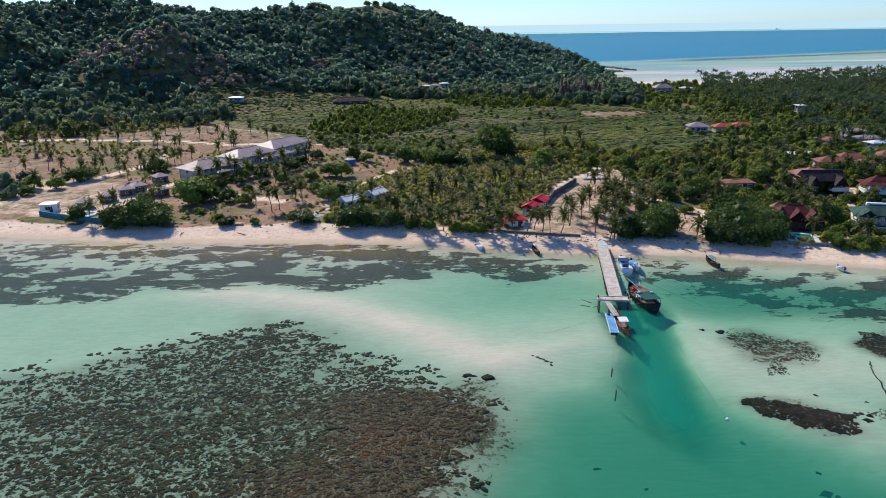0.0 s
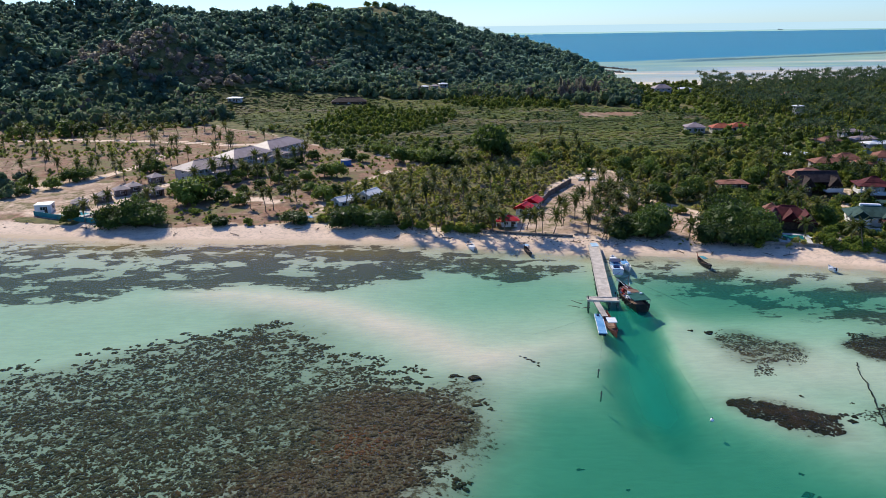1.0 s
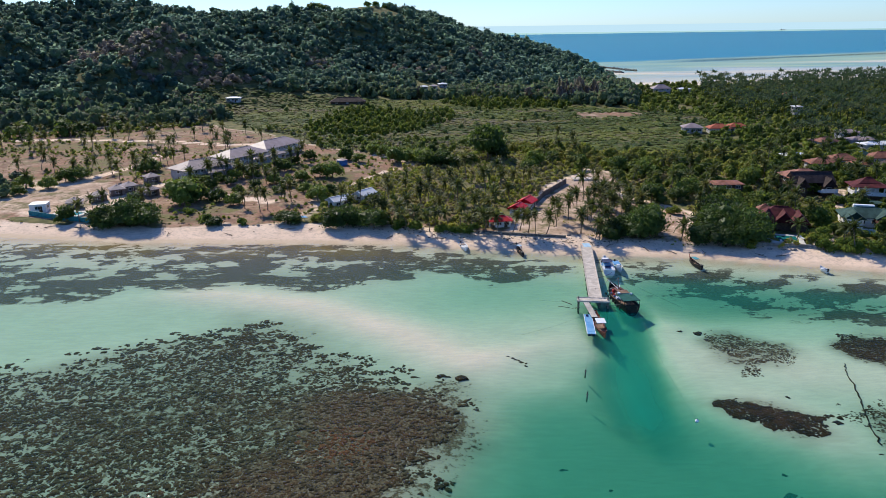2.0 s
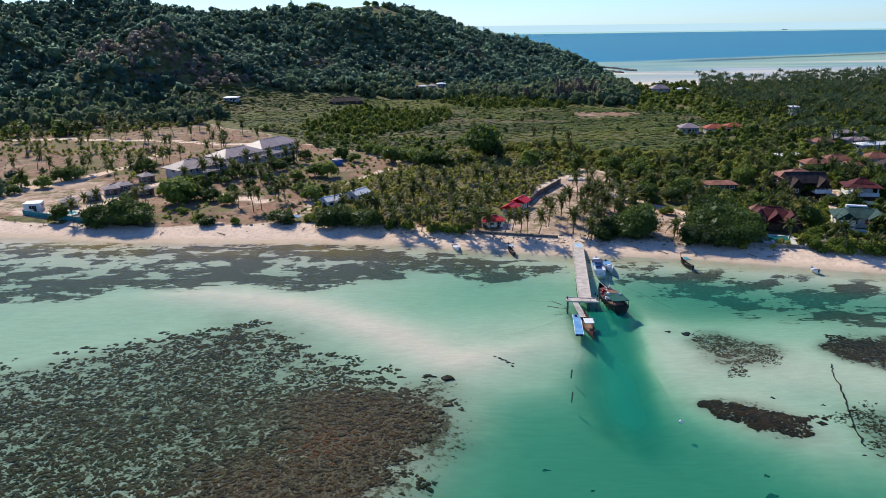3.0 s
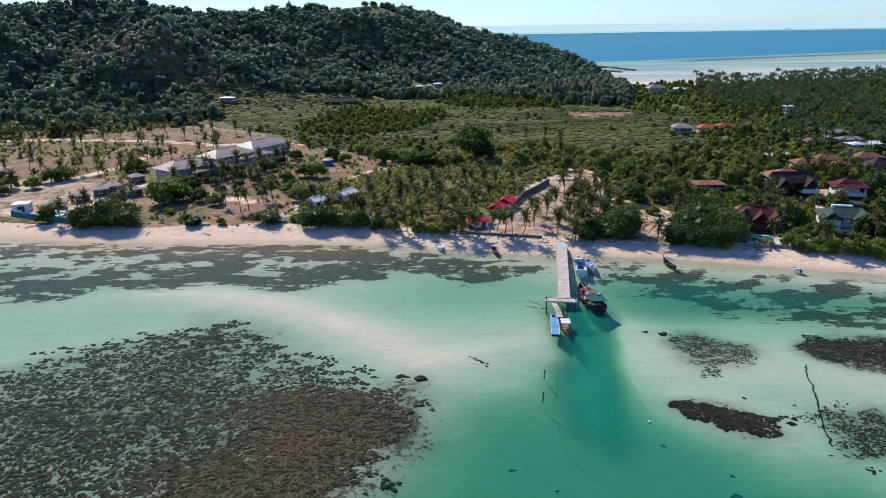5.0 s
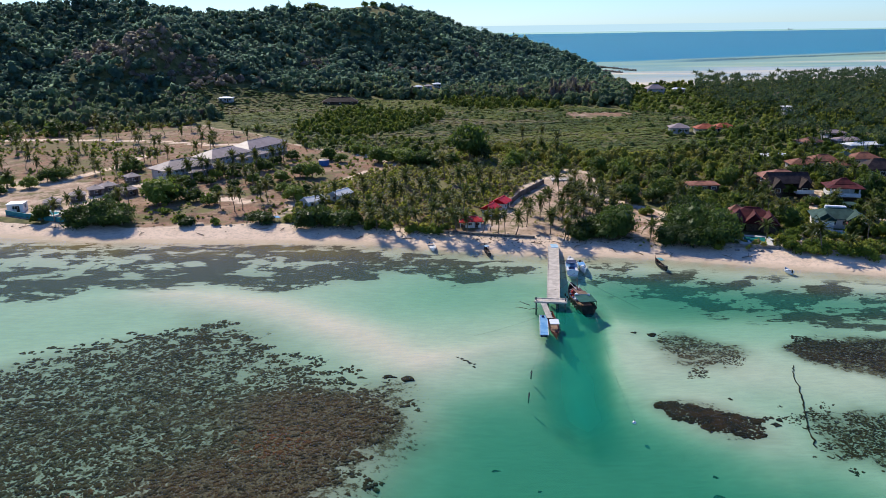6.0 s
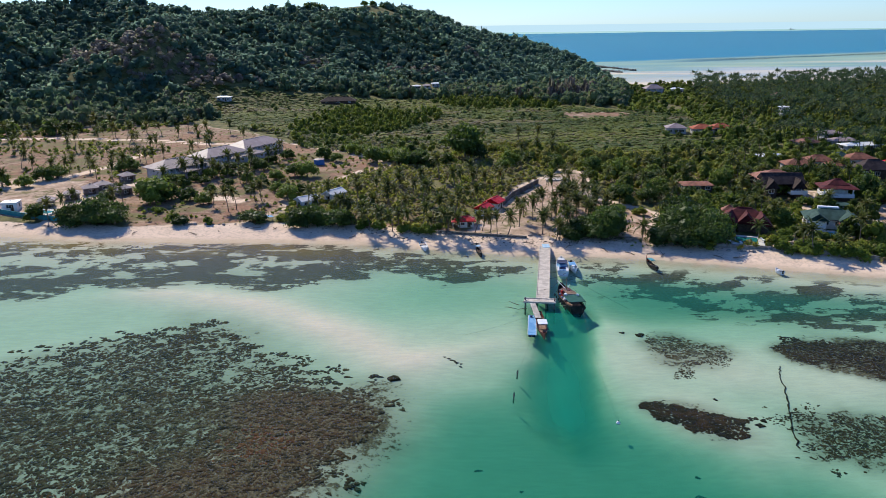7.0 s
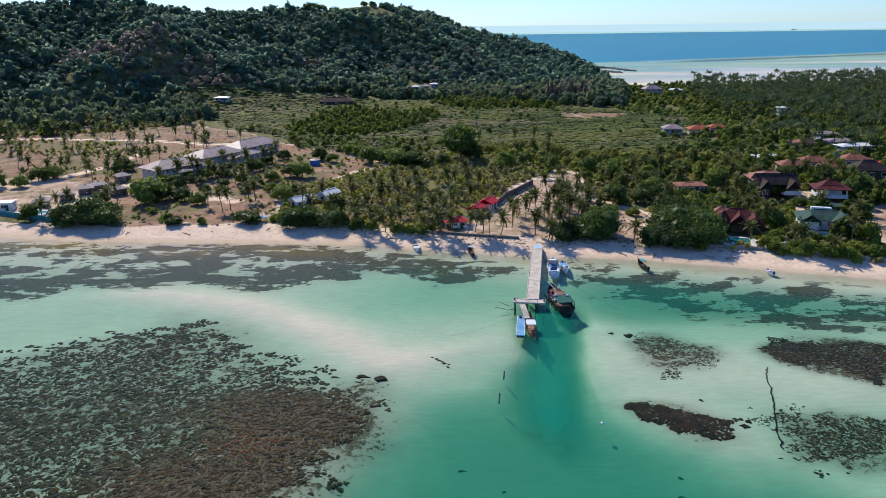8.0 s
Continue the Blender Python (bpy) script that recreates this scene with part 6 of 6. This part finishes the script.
def fishing_boat():
    ob = thing("fishing_boat", "large dark wooden fishing boat with a green canopy and cluttered deck", "fishing boat", pose(49.4, 153.8, 0, 0, 0, 96) @ Matrix.Diagonal((0.86, 0.93, 0.93, 1)))
    L, B = 16.0, 4.3
    part("hull", hull(L, B, 2.2, 1.3, 0.8, floor=1.2), M_HULL_DARK, ob)
    part("deck", deck(L * 0.95, B * 0.92, 1.05, 0.8), M_DECK, ob)
    part("canopy", box(-5.0, 0, 2.75, 5.0, 4.0, 0.12, 0, 0.04), M_CANOPY_GREEN, ob, "dark green flat canopy")
    for u in (-7.6, -5.0, -2.4):
        for s in (-1.8, 1.8):
            stick(ob, "post", (u, s, 0.9), (u, s, 2.8), 0.07, M_WOODWALL)
    c = part("wheelhouse", box(-1.0, -0.2, 1.15, 2.2, 2.2, 1.7, 0, 0.05), M_HULL_WHITE, ob)
    part("wheelhouse_roof", box(-1.0, -0.2, 2.86, 2.4, 2.3, 0.1, 0, 0.03), M_DECK, ob)
    for s in (-0.6, 0.6):
        part("window", box(0.12, -0.2 + s, 2.1, 0.06, 0.8, 0.5), M_DARKPANE, ob)
    stick(ob, "mast", (2.0, 0, 1.1), (2.2, 0, 5.6), 0.09, M_DECK)
    stick(ob, "boom", (2.0, 0, 2.6), (6.4, 1.4, 3.8), 0.07, M_HULL_WHITE)
    stick(ob, "boom", (2.0, 0, 2.4), (5.2, -1.6, 2.9), 0.07, M_HULL_WHITE)
    part("winch", box(3.6, 0.3, 1.15, 1.0, 1.2, 0.8, 0, 0.1), M_RED, ob)
    r = np.random.RandomState(4)
    for i in range(80):
        x, y = r.uniform(-2.2, 6.6), r.uniform(-1.5, 1.5)
        if abs(y) > 1.7 - 0.12 * x:
            continue
        s = r.uniform(0.25, 0.7)
        part(("crate", "net_heap", "barrel")[i % 3], box(x, y, 1.15, s, s * r.uniform(0.6, 1.2), s * r.uniform(0.4, 0.9), r.uniform(0, 90), 0.08),
             (M_DECK, M_RED, M_HULL_WHITE, M_ROPE, M_TANKBLUE, M_HULL_RED)[r.randint(6)], ob)
    cab = part("deck_cabin", box(2.6, -0.35, 1.15, 2.6, 1.7, 1.2, 4, 0.06), M_HULL_RED, ob, "red-brown plank deck cabin")
    part("cabin_roof", roof_mesh(2.7, 1.8, 0.3, 0.15, True, 0.07), M_HULL_RED, cab).matrix_basis = pose(2.6, -0.35, 2.36, 0, 0, 4)
    for px, py, pz, sx in ((-2.0, -1.5, 1.15, 0.9), (-1.6, 1.55, 1.15, 0.8), (-2.6, 1.5, 2.9, 0.7), (0.6, -1.6, 1.15, 0.6), (-3.3, -1.2, 2.9, 0.6)):
        part("crate", box(px, py, pz, sx, sx * 0.7, sx * 0.6, px * 40, 0.05), M_HULL_WHITE, ob, "white plastic crate")
    for px, py in ((5.3, 0.7), (6.0, -0.3), (4.8, -1.0)):
        part("net_heap", box(px, py, 1.15, 1.2, 0.9, 0.5, px * 33, 0.2), M_ROPE, ob, "heaped brown fishing net")
    for s in (-1.7, 1.7):
        stick(ob, "stay", (2.2, 0, 5.4), (-2.4, s, 2.8), 0.025, M_ROPE)
        stick(ob, "stay", (2.2, 0, 5.4), (6.8, s * 0.3, 2.2), 0.025, M_ROPE)
    part("hatch", box(4.4, -0.4, 1.15, 2.6, 1.6, 0.35, 0, 0.05), M_HULL_RED, ob)
    for s in (-1, 1):
        part("rail", box(-1.0, s * 2.0, 1.6, 10.0, 0.1, 0.1), M_WOODWALL, ob)
    for i in range(7):
        for s in (-1, 1):
            bm = bmesh.new()
            bmesh.ops.create_cone(bm, cap_ends=True, segments=10, radius1=0.35, radius2=0.35, depth=0.2, matrix=pose(-6 + i * 1.7, s * 2.32, 0.75, 90))
            part("tyre_fender", bm, M_HULL_DARK, ob)


fishing_boat()


def cruiser():
    ob = thing("motor_boat", "white motor boat with blue deck and navy awning", "boat", pose(52.0, 177.2, 0, 0, 0, 83), "motor boats")
    L, B = 11.0, 3.1
    part("hull", hull(L, B, 1.7, 0.7, 0.9, floor=0.6), M_HULL_WHITE, ob)
    part("deck", deck(L * 0.95, B * 0.9, 0.85, 0.9), M_BLUE, ob)
    part("transom", box(-L * 0.47, 0, 0.5, 0.5, B * 0.7, 0.7, 0, 0.05), M_NAVY, ob)
    part("bathing_platform", box(-L * 0.53, 0, 0.2, 0.9, B * 0.75, 0.12, 0, 0.04), M_HULL_WHITE, ob)
    part("cabin", box(3.0, 0, 0.85, 2.6, 1.9, 0.75, 0, 0.25), M_HULL_WHITE, ob)
    part("cabin_roof", box(2.1, 0, 1.62, 1.5, 1.8, 0.12, 0, 0.05), M_HULL_WHITE, ob)
    part("windscreen", box(1.35, 0, 1.2, 0.08, 1.8, 0.5), M_DARKPANE, ob)
    part("awning", box(0.1, 0, 2.0, 2.7, 2.5, 0.08, 0, 0.03), M_NAVY, ob, "navy awning")
    part("sunbed", box(-2.0, 0, 0.86, 1.3, 1.3, 0.25, 0, 0.08), M_NAVY, ob, "navy padded sunbed")
    for q in (-1, 1):
        part("bench", box(-3.0, q * 1.05, 0.86, 3.2, 0.45, 0.35, 0, 0.06), M_HULL_WHITE, ob)
        part("side_rail", box(-1.6, q * 1.38, 1.35, 6.4, 0.05, 0.05), M_HULL_WHITE, ob)
    part("stern_seat", box(-4.3, 0, 0.86, 0.5, 1.6, 0.4, 0, 0.06), M_BLUE_PALE, ob)
    for u in (-1.1, 1.3):
        for s in (-1.2, 1.2):
            stick(ob, "post", (u, s * 0.85, 0.8), (u, s * 0.85, 1.98), 0.04, M_HULL_WHITE)
    for s in (-1, 1):
        part("window", box(3.0, s * 0.96, 1.15, 1.6, 0.05, 0.28), M_DARKPANE, ob)
    stick(ob, "bow_rail", (4.2, -1.0, 1.5), (5.9, -0.2, 1.8), 0.03, M_HULL_WHITE)
    stick(ob, "bow_rail", (4.2, 1.0, 1.5), (5.9, 0.2, 1.8), 0.03, M_HULL_WHITE)
    d = thing("motor_boat", "small white motor boat with a pale blue cover", "boat", pose(54.9, 177.6, 0, 0, 0, -92), "motor boats")
    part("hull", hull(7.4, 2.0, 1.1, 0.5, 0.9), M_HULL_WHITE, d)
    part("cover", box(-1.4, 0, 0.7, 2.6, 1.7, 0.16, 0, 0.06), M_BLUE, d)
    part("console", box(0.6, 0, 0.2, 0.9, 0.8, 0.9, 0, 0.1), M_HULL_WHITE, d)
    part("outboard", box(-3.7, 0, 0.2, 0.5, 0.45, 0.9, 0, 0.1), M_HULL_DARK, d)
    part("seat", box(1.9, 0, 0.2, 0.7, 1.2, 0.35, 0, 0.08), M_BLUE_PALE, d)
    for lab, x, y, t_, L, B in (("small white speed boat on the beach", 16.9, 198.0, -80, 6.6, 2.2), ("small white dinghy at the waterline", 104.8, 171.6, 105, 2.6, 1.4)):
        d = thing("dinghy", lab, "boat", pose(x, y, 0.05, 0, 0, t_), "dinghies")
        part("hull", hull(L, B, 0.9, 0.4, 0.9), M_HULL_WHITE, d)
        part("foredeck", box(L * 0.12, 0, 0.52, L * 0.3, B * 0.66, 0.08, 0, 0.03), M_HULL_WHITE, d)
        part("seat", box(-L * 0.18, 0, 0.2, 0.5, B * 0.75, 0.3, 0, 0.05), M_NAVY, d)
        part("outboard", box(-L * 0.5, 0, 0.1, 0.35, 0.35, 0.8, 0, 0.08), M_HULL_DARK, d)


cruiser()


# ---- moorings ----
def rope(label, pts, r=0.045, material=None):
    V, F = tube(pts, r, 5)
    ob = part("rope", mesh_np("rope", V, [F], smooth=True), material or M_ROPE)
    return tagged(ob, label, "rope", "mooring ropes")


def sag(a, b, dip, n=9):
    s = np.linspace(0, 1, n)[:, None]
    p = np.array(a) * (1 - s) + np.array(b) * s
    p[:, 2] -= dip * 4 * (s * (1 - s))[:, 0]
    return p


rope("pale mooring rope from pier to fishing boat", sag((44.6, 158, 1.7), (48.8, 162.5, 2.4), 0.7))
rope("pale mooring rope from pier to fishing boat", sag((42.5, 151, 1.6), (48.6, 148.6, 1.7), 0.9))
rope("pale mooring rope from pier to motor boat", sag((46.0, 166, 1.6), (51.8, 171.2, 1.0), 0.5))
rope("long anchor rope from the fishing boat", sag((51.0, 147.0, 1.6), (47.8, 101.9, -0.05), 1.2, 14), 0.013)
rope("thin rope from raft to mooring posts", sag((38.9, 135.8, 0.5), (34.0, 118.9, 0.5), 0.5), 0.013)
rope("thin rope from raft out to the sea bed", sag((38.6, 144.5, 0.5), (25, 137.5, -0.3), 0.3), 0.013)
rope("thin rope from pier head out to the sea bed", sag((39.3, 152, 1.2), (31, 157.0, -0.3), 0.3), 0.013)
rope("rope lying on the shallow sea bed", sag((54, 168, -0.25), (62, 150, -0.25), 0.0), 0.03)
rope("rope lying on the shallow sea bed", sag((57, 172, -0.25), (66, 158, -0.25), 0.0), 0.03)
rope("rope from longtail boat to the shallows", sag((75.5, 175.4, 0.5), (68.5, 160, -0.1), 0.2), 0.02)
_u = np.linspace(0, 1, 34)
_x = np.interp(_u, [0, 0.18, 0.45, 0.7, 0.88, 1], [82.3, 80.6, 78.2, 76.0, 74.2, 73.2]) + np.random.RandomState(2).normal(0, 0.12, 34)
_y = np.interp(_u, [0, 0.18, 0.45, 0.7, 0.88, 1], [121.5, 118, 110, 104, 99, 95.2])
rope("dark weed-grown line on the sea bed", np.c_[_x, _y, bed(_x, _y) + 0.08], 0.05 + 0.13 * np.random.RandomState(6).rand(34) * (0.5 + 0.5 * _u), M_BANK)
for x, y, h in ((33.9, 118.9, 0.8), (32.3, 110.2, 1.1)):
    p = thing("mooring_post", "dark wooden mooring post standing in shallow water", "post", pose(x, y, 0), "mooring posts")
    stick(p, "pole", (0, 0, -0.8), (0.12, 0.05, h), 0.12, M_PILE, 8)
    part("collar", box(0.08, 0.03, h * 0.5, 0.36, 0.36, 0.16, 20, 0.05), M_ROPE, p)
b = thing("buoy", "small white mooring buoy on the water", "buoy", pose(47.7, 101.7, 0.05))
bm = bmesh.new()
bmesh.ops.create_uvsphere(bm, u_segments=12, v_segments=8, radius=0.32)
part("float", bm, M_HULL_WHITE, b)
stick(b, "ring", (0, 0, 0.28), (0, 0, 0.5), 0.05, M_PILE)

# ---- far coast ----
def breakwater(label, pts, seed):
    """A heaped bank of dark rocks along a line."""
    r = np.random.RandomState(seed)
    u = np.linspace(0, 1, 60)
    t = np.linspace(0, 1, len(pts))
    P = np.c_[np.interp(u, t, [p[0] for p in pts]), np.interp(u, t, [p[1] for p in pts])]
    bits = []
    for x, y in P:
        for k in range(3):
            V = ICO1[0] * r.uniform(0.7, 1.2, (len(ICO1[0]), 1)) * r.uniform(1.2, 2.3) * [1, 1, 0.7] + [x + r.normal(0, 1.2), y + r.normal(0, 1.2), r.uniform(-0.4, 0.7)]
            bits.append((V, NONE4, ICO1[1]))
    V, Q, T = join(bits)
    tagged(part("breakwater", mesh_np("breakwater", V, [T]), M_PILE), label, "breakwater")


breakwater("long dark rock breakwater on the far shore", [(228, 1135), (235, 1125), (250, 1066), (266, 1019), (280, 962)], 1)
breakwater("second dark rock breakwater beside an inlet", [(216, 1100), (226, 1080), (242, 961), (254, 924)], 2)
ship = thing("ship", "far cargo ship on the horizon", "ship", pose(2250, 4700, 0))
part("hull", hull(30, 6, 3, 1, 0.9), M_GREYWALL, ship)
part("bridge", box(-9, 0, 1.5, 5, 4, 4), M_GREYWALL, ship)
for i, (x, y, s) in enumerate(((-112, 779, 1.0), (-101, 788, 1.9), (-95, 793, 1.7), (-89, 798, 1.2), (-48, 830, 1.2), (-40, 836, 1.0), (-22, 848, 1.3), (-30, 843, 0.8), (222, 985, 2.0))):
    make_tree(f"round_{i % 3}", x, y, i * 40.0, s, "lone tree standing on the hilltop", 1.0, "hilltop trees")

# glowing strip in a haze colour beyond the last water, for hazy open sea
M_HAZE_GLOW, _n, _l = mat("far_sea_haze_glow")
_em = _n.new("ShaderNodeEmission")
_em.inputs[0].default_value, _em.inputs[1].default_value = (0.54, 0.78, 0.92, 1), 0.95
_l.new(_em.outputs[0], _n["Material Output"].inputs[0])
tagged(part("backdrop", box(1600, 4849, -1, 5200, 4, 44), M_HAZE_GLOW), "glowing pale blue strip standing in for far sea haze", "backdrop", kind="structure")


# ---- beach litter ----
def boulder(seed):
    r = np.random.RandomState(seed)
    V = ICO2[0] * (0.75 + 0.4 * r.rand(len(ICO2[0]), 1)) * r.uniform(0.7, 1.2, 3)
    V[:, 2] *= 0.65
    return mesh_np("boulder", V, [ICO2[1]])


ROCKS = [boulder(i) for i in range(4)]
r_ = np.random.RandomState(5)
for i, (ax, ay, bx, by, n) in enumerate(((12, 209.5, 34, 204.5, 16), (-62, 221.5, -40, 220.5, 9), (90, 189.5, 108, 184.5, 8), (40, 203, 48, 201, 4), (-30, 221, -10, 215.5, 6))):
    for k in range(n):
        f = (k + r_.uniform(0, 1)) / n
        x, y = ax + (bx - ax) * f + r_.normal(0, 0.4), ay + (by - ay) * f + r_.normal(0, 0.6)
        s = r_.uniform(0.3, 0.85)
        ob = part("boulder", ROCKS[(i + k) % 4], M_STONE)
        ob.matrix_basis = pose(x, y, float(bed(x, y)) + 0.1 * s, 0, 0, r_.uniform(0, 360)) @ Matrix.Diagonal((s, s, s, 1))
        tagged(ob, "grey boulder at the top of the beach", "boulder", "beach boulders")
LOGS = []
for k in range(3):
    s = np.linspace(0, 1, 6)
    V, F = tube(np.c_[s * 3.2 - 1.6, 0.25 * np.sin(s * 4 + k), 0.1 + 0.12 * np.sin(s * 3)], 0.13 * (1 - 0.5 * s), 6)
    W, G_ = tube(np.array([(0.2, 0.1, 0.15), (0.7, 0.6, 0.5), (0.9, 1.0, 0.9)]), [0.07, 0.05, 0.02], 5)
    V, F, _t = join([(V, F, NONE3), (W, G_, NONE3)])
    LOGS.append(mesh_np("driftwood", V, [F], smooth=True))
for i, (x, y) in enumerate(((78, 187), (80.5, 186.2), (72, 188), (-34, 217), (-28, 216), (46, 197), (57, 194), (66, 191), (10, 205), (-4, 208), (94, 183), (99, 182), (-70, 216), (-52, 214), (31, 198), (52, 196), (-100, 224), (-110, 226))):
    ob = part("driftwood", LOGS[i % 3], M_BARK)
    ob.matrix_basis = pose(x, y, float(bed(x, y)), 0, 0, i * 67.0)
    tagged(ob, "grey piece of driftwood lying on the sand", "driftwood", "driftwood")
for i, (x, y, z) in enumerate(((37.2, 153.6, 0.1), (36.2, 151.4, -0.1), (38.6, 150.2, 0.0))):
    ob = part("driftwood", LOGS[i], M_PILE)
    ob.matrix_basis = pose(x, y, z, 0, -8, 150 + i * 35) @ Matrix.Diagonal((0.8, 0.8, 0.7, 1))
    tagged(ob, "dark waterlogged branch lying in the shallows beside the pier", "driftwood", "driftwood")
wall_run("low dark stone wall in front of a beach cottage", [(14, 209.8), (24, 207.2), (36, 203.4), (46, 200.6)], 0.6, 0.6, M_PILE, cap=False)
for i, (x, y) in enumerate(((-33.5, 224.5), (-31.8, 224.0))):
    tp = part("tarpaulin", box(0, 0, 1.5, 3.0, 2.2, 0.06, 0, 0.02), M_BLUE)
    tp.matrix_basis = pose(x, y, float(bed(x, y)) - 0.1, 4, 6, 12 + i * 20)
    tagged(tp, "turquoise tarpaulin stretched low over brown ground", "tarpaulin")
    for q in ((-1.3, -0.9), (1.3, -0.9), (-1.3, 0.9), (1.3, 0.9)):
        part("pole", box(q[0], q[1], 0, 0.08, 0.08, 1.5), M_DECK, tp)


def build_litter():
    r = np.random.RandomState(31)
    X = np.concatenate([r.uniform(-130, 110, 260), r.normal(36, 22, 700)])
    D = np.clip(r.normal(11.5, 2.6, len(X)), 3, 17)
    Y = shore_y(X) + D
    bit = ICO1[0] * np.random.RandomState(8).uniform(0.6, 1.2, (len(ICO1[0]), 1)) * [1.5, 0.6, 0.5]
    plant_many("beach_litter", "dark wrack, coconut husks and twigs strewn along the beach", "litter", M_LITTER, [(bit, np.array([[0, 1, 2, 2]])[:0], ICO1[1])] * 3, X, Y, 0.05 + 0.34 * r.uniform(0, 1, len(X)) ** 3, r.uniform(0, 1, len(X)), r)


M_LITTER = surface("dry_wrack", (0.05, 0.035, 0.025), (0.16, 0.12, 0.085), 0.3, 0.95)
build_litter()
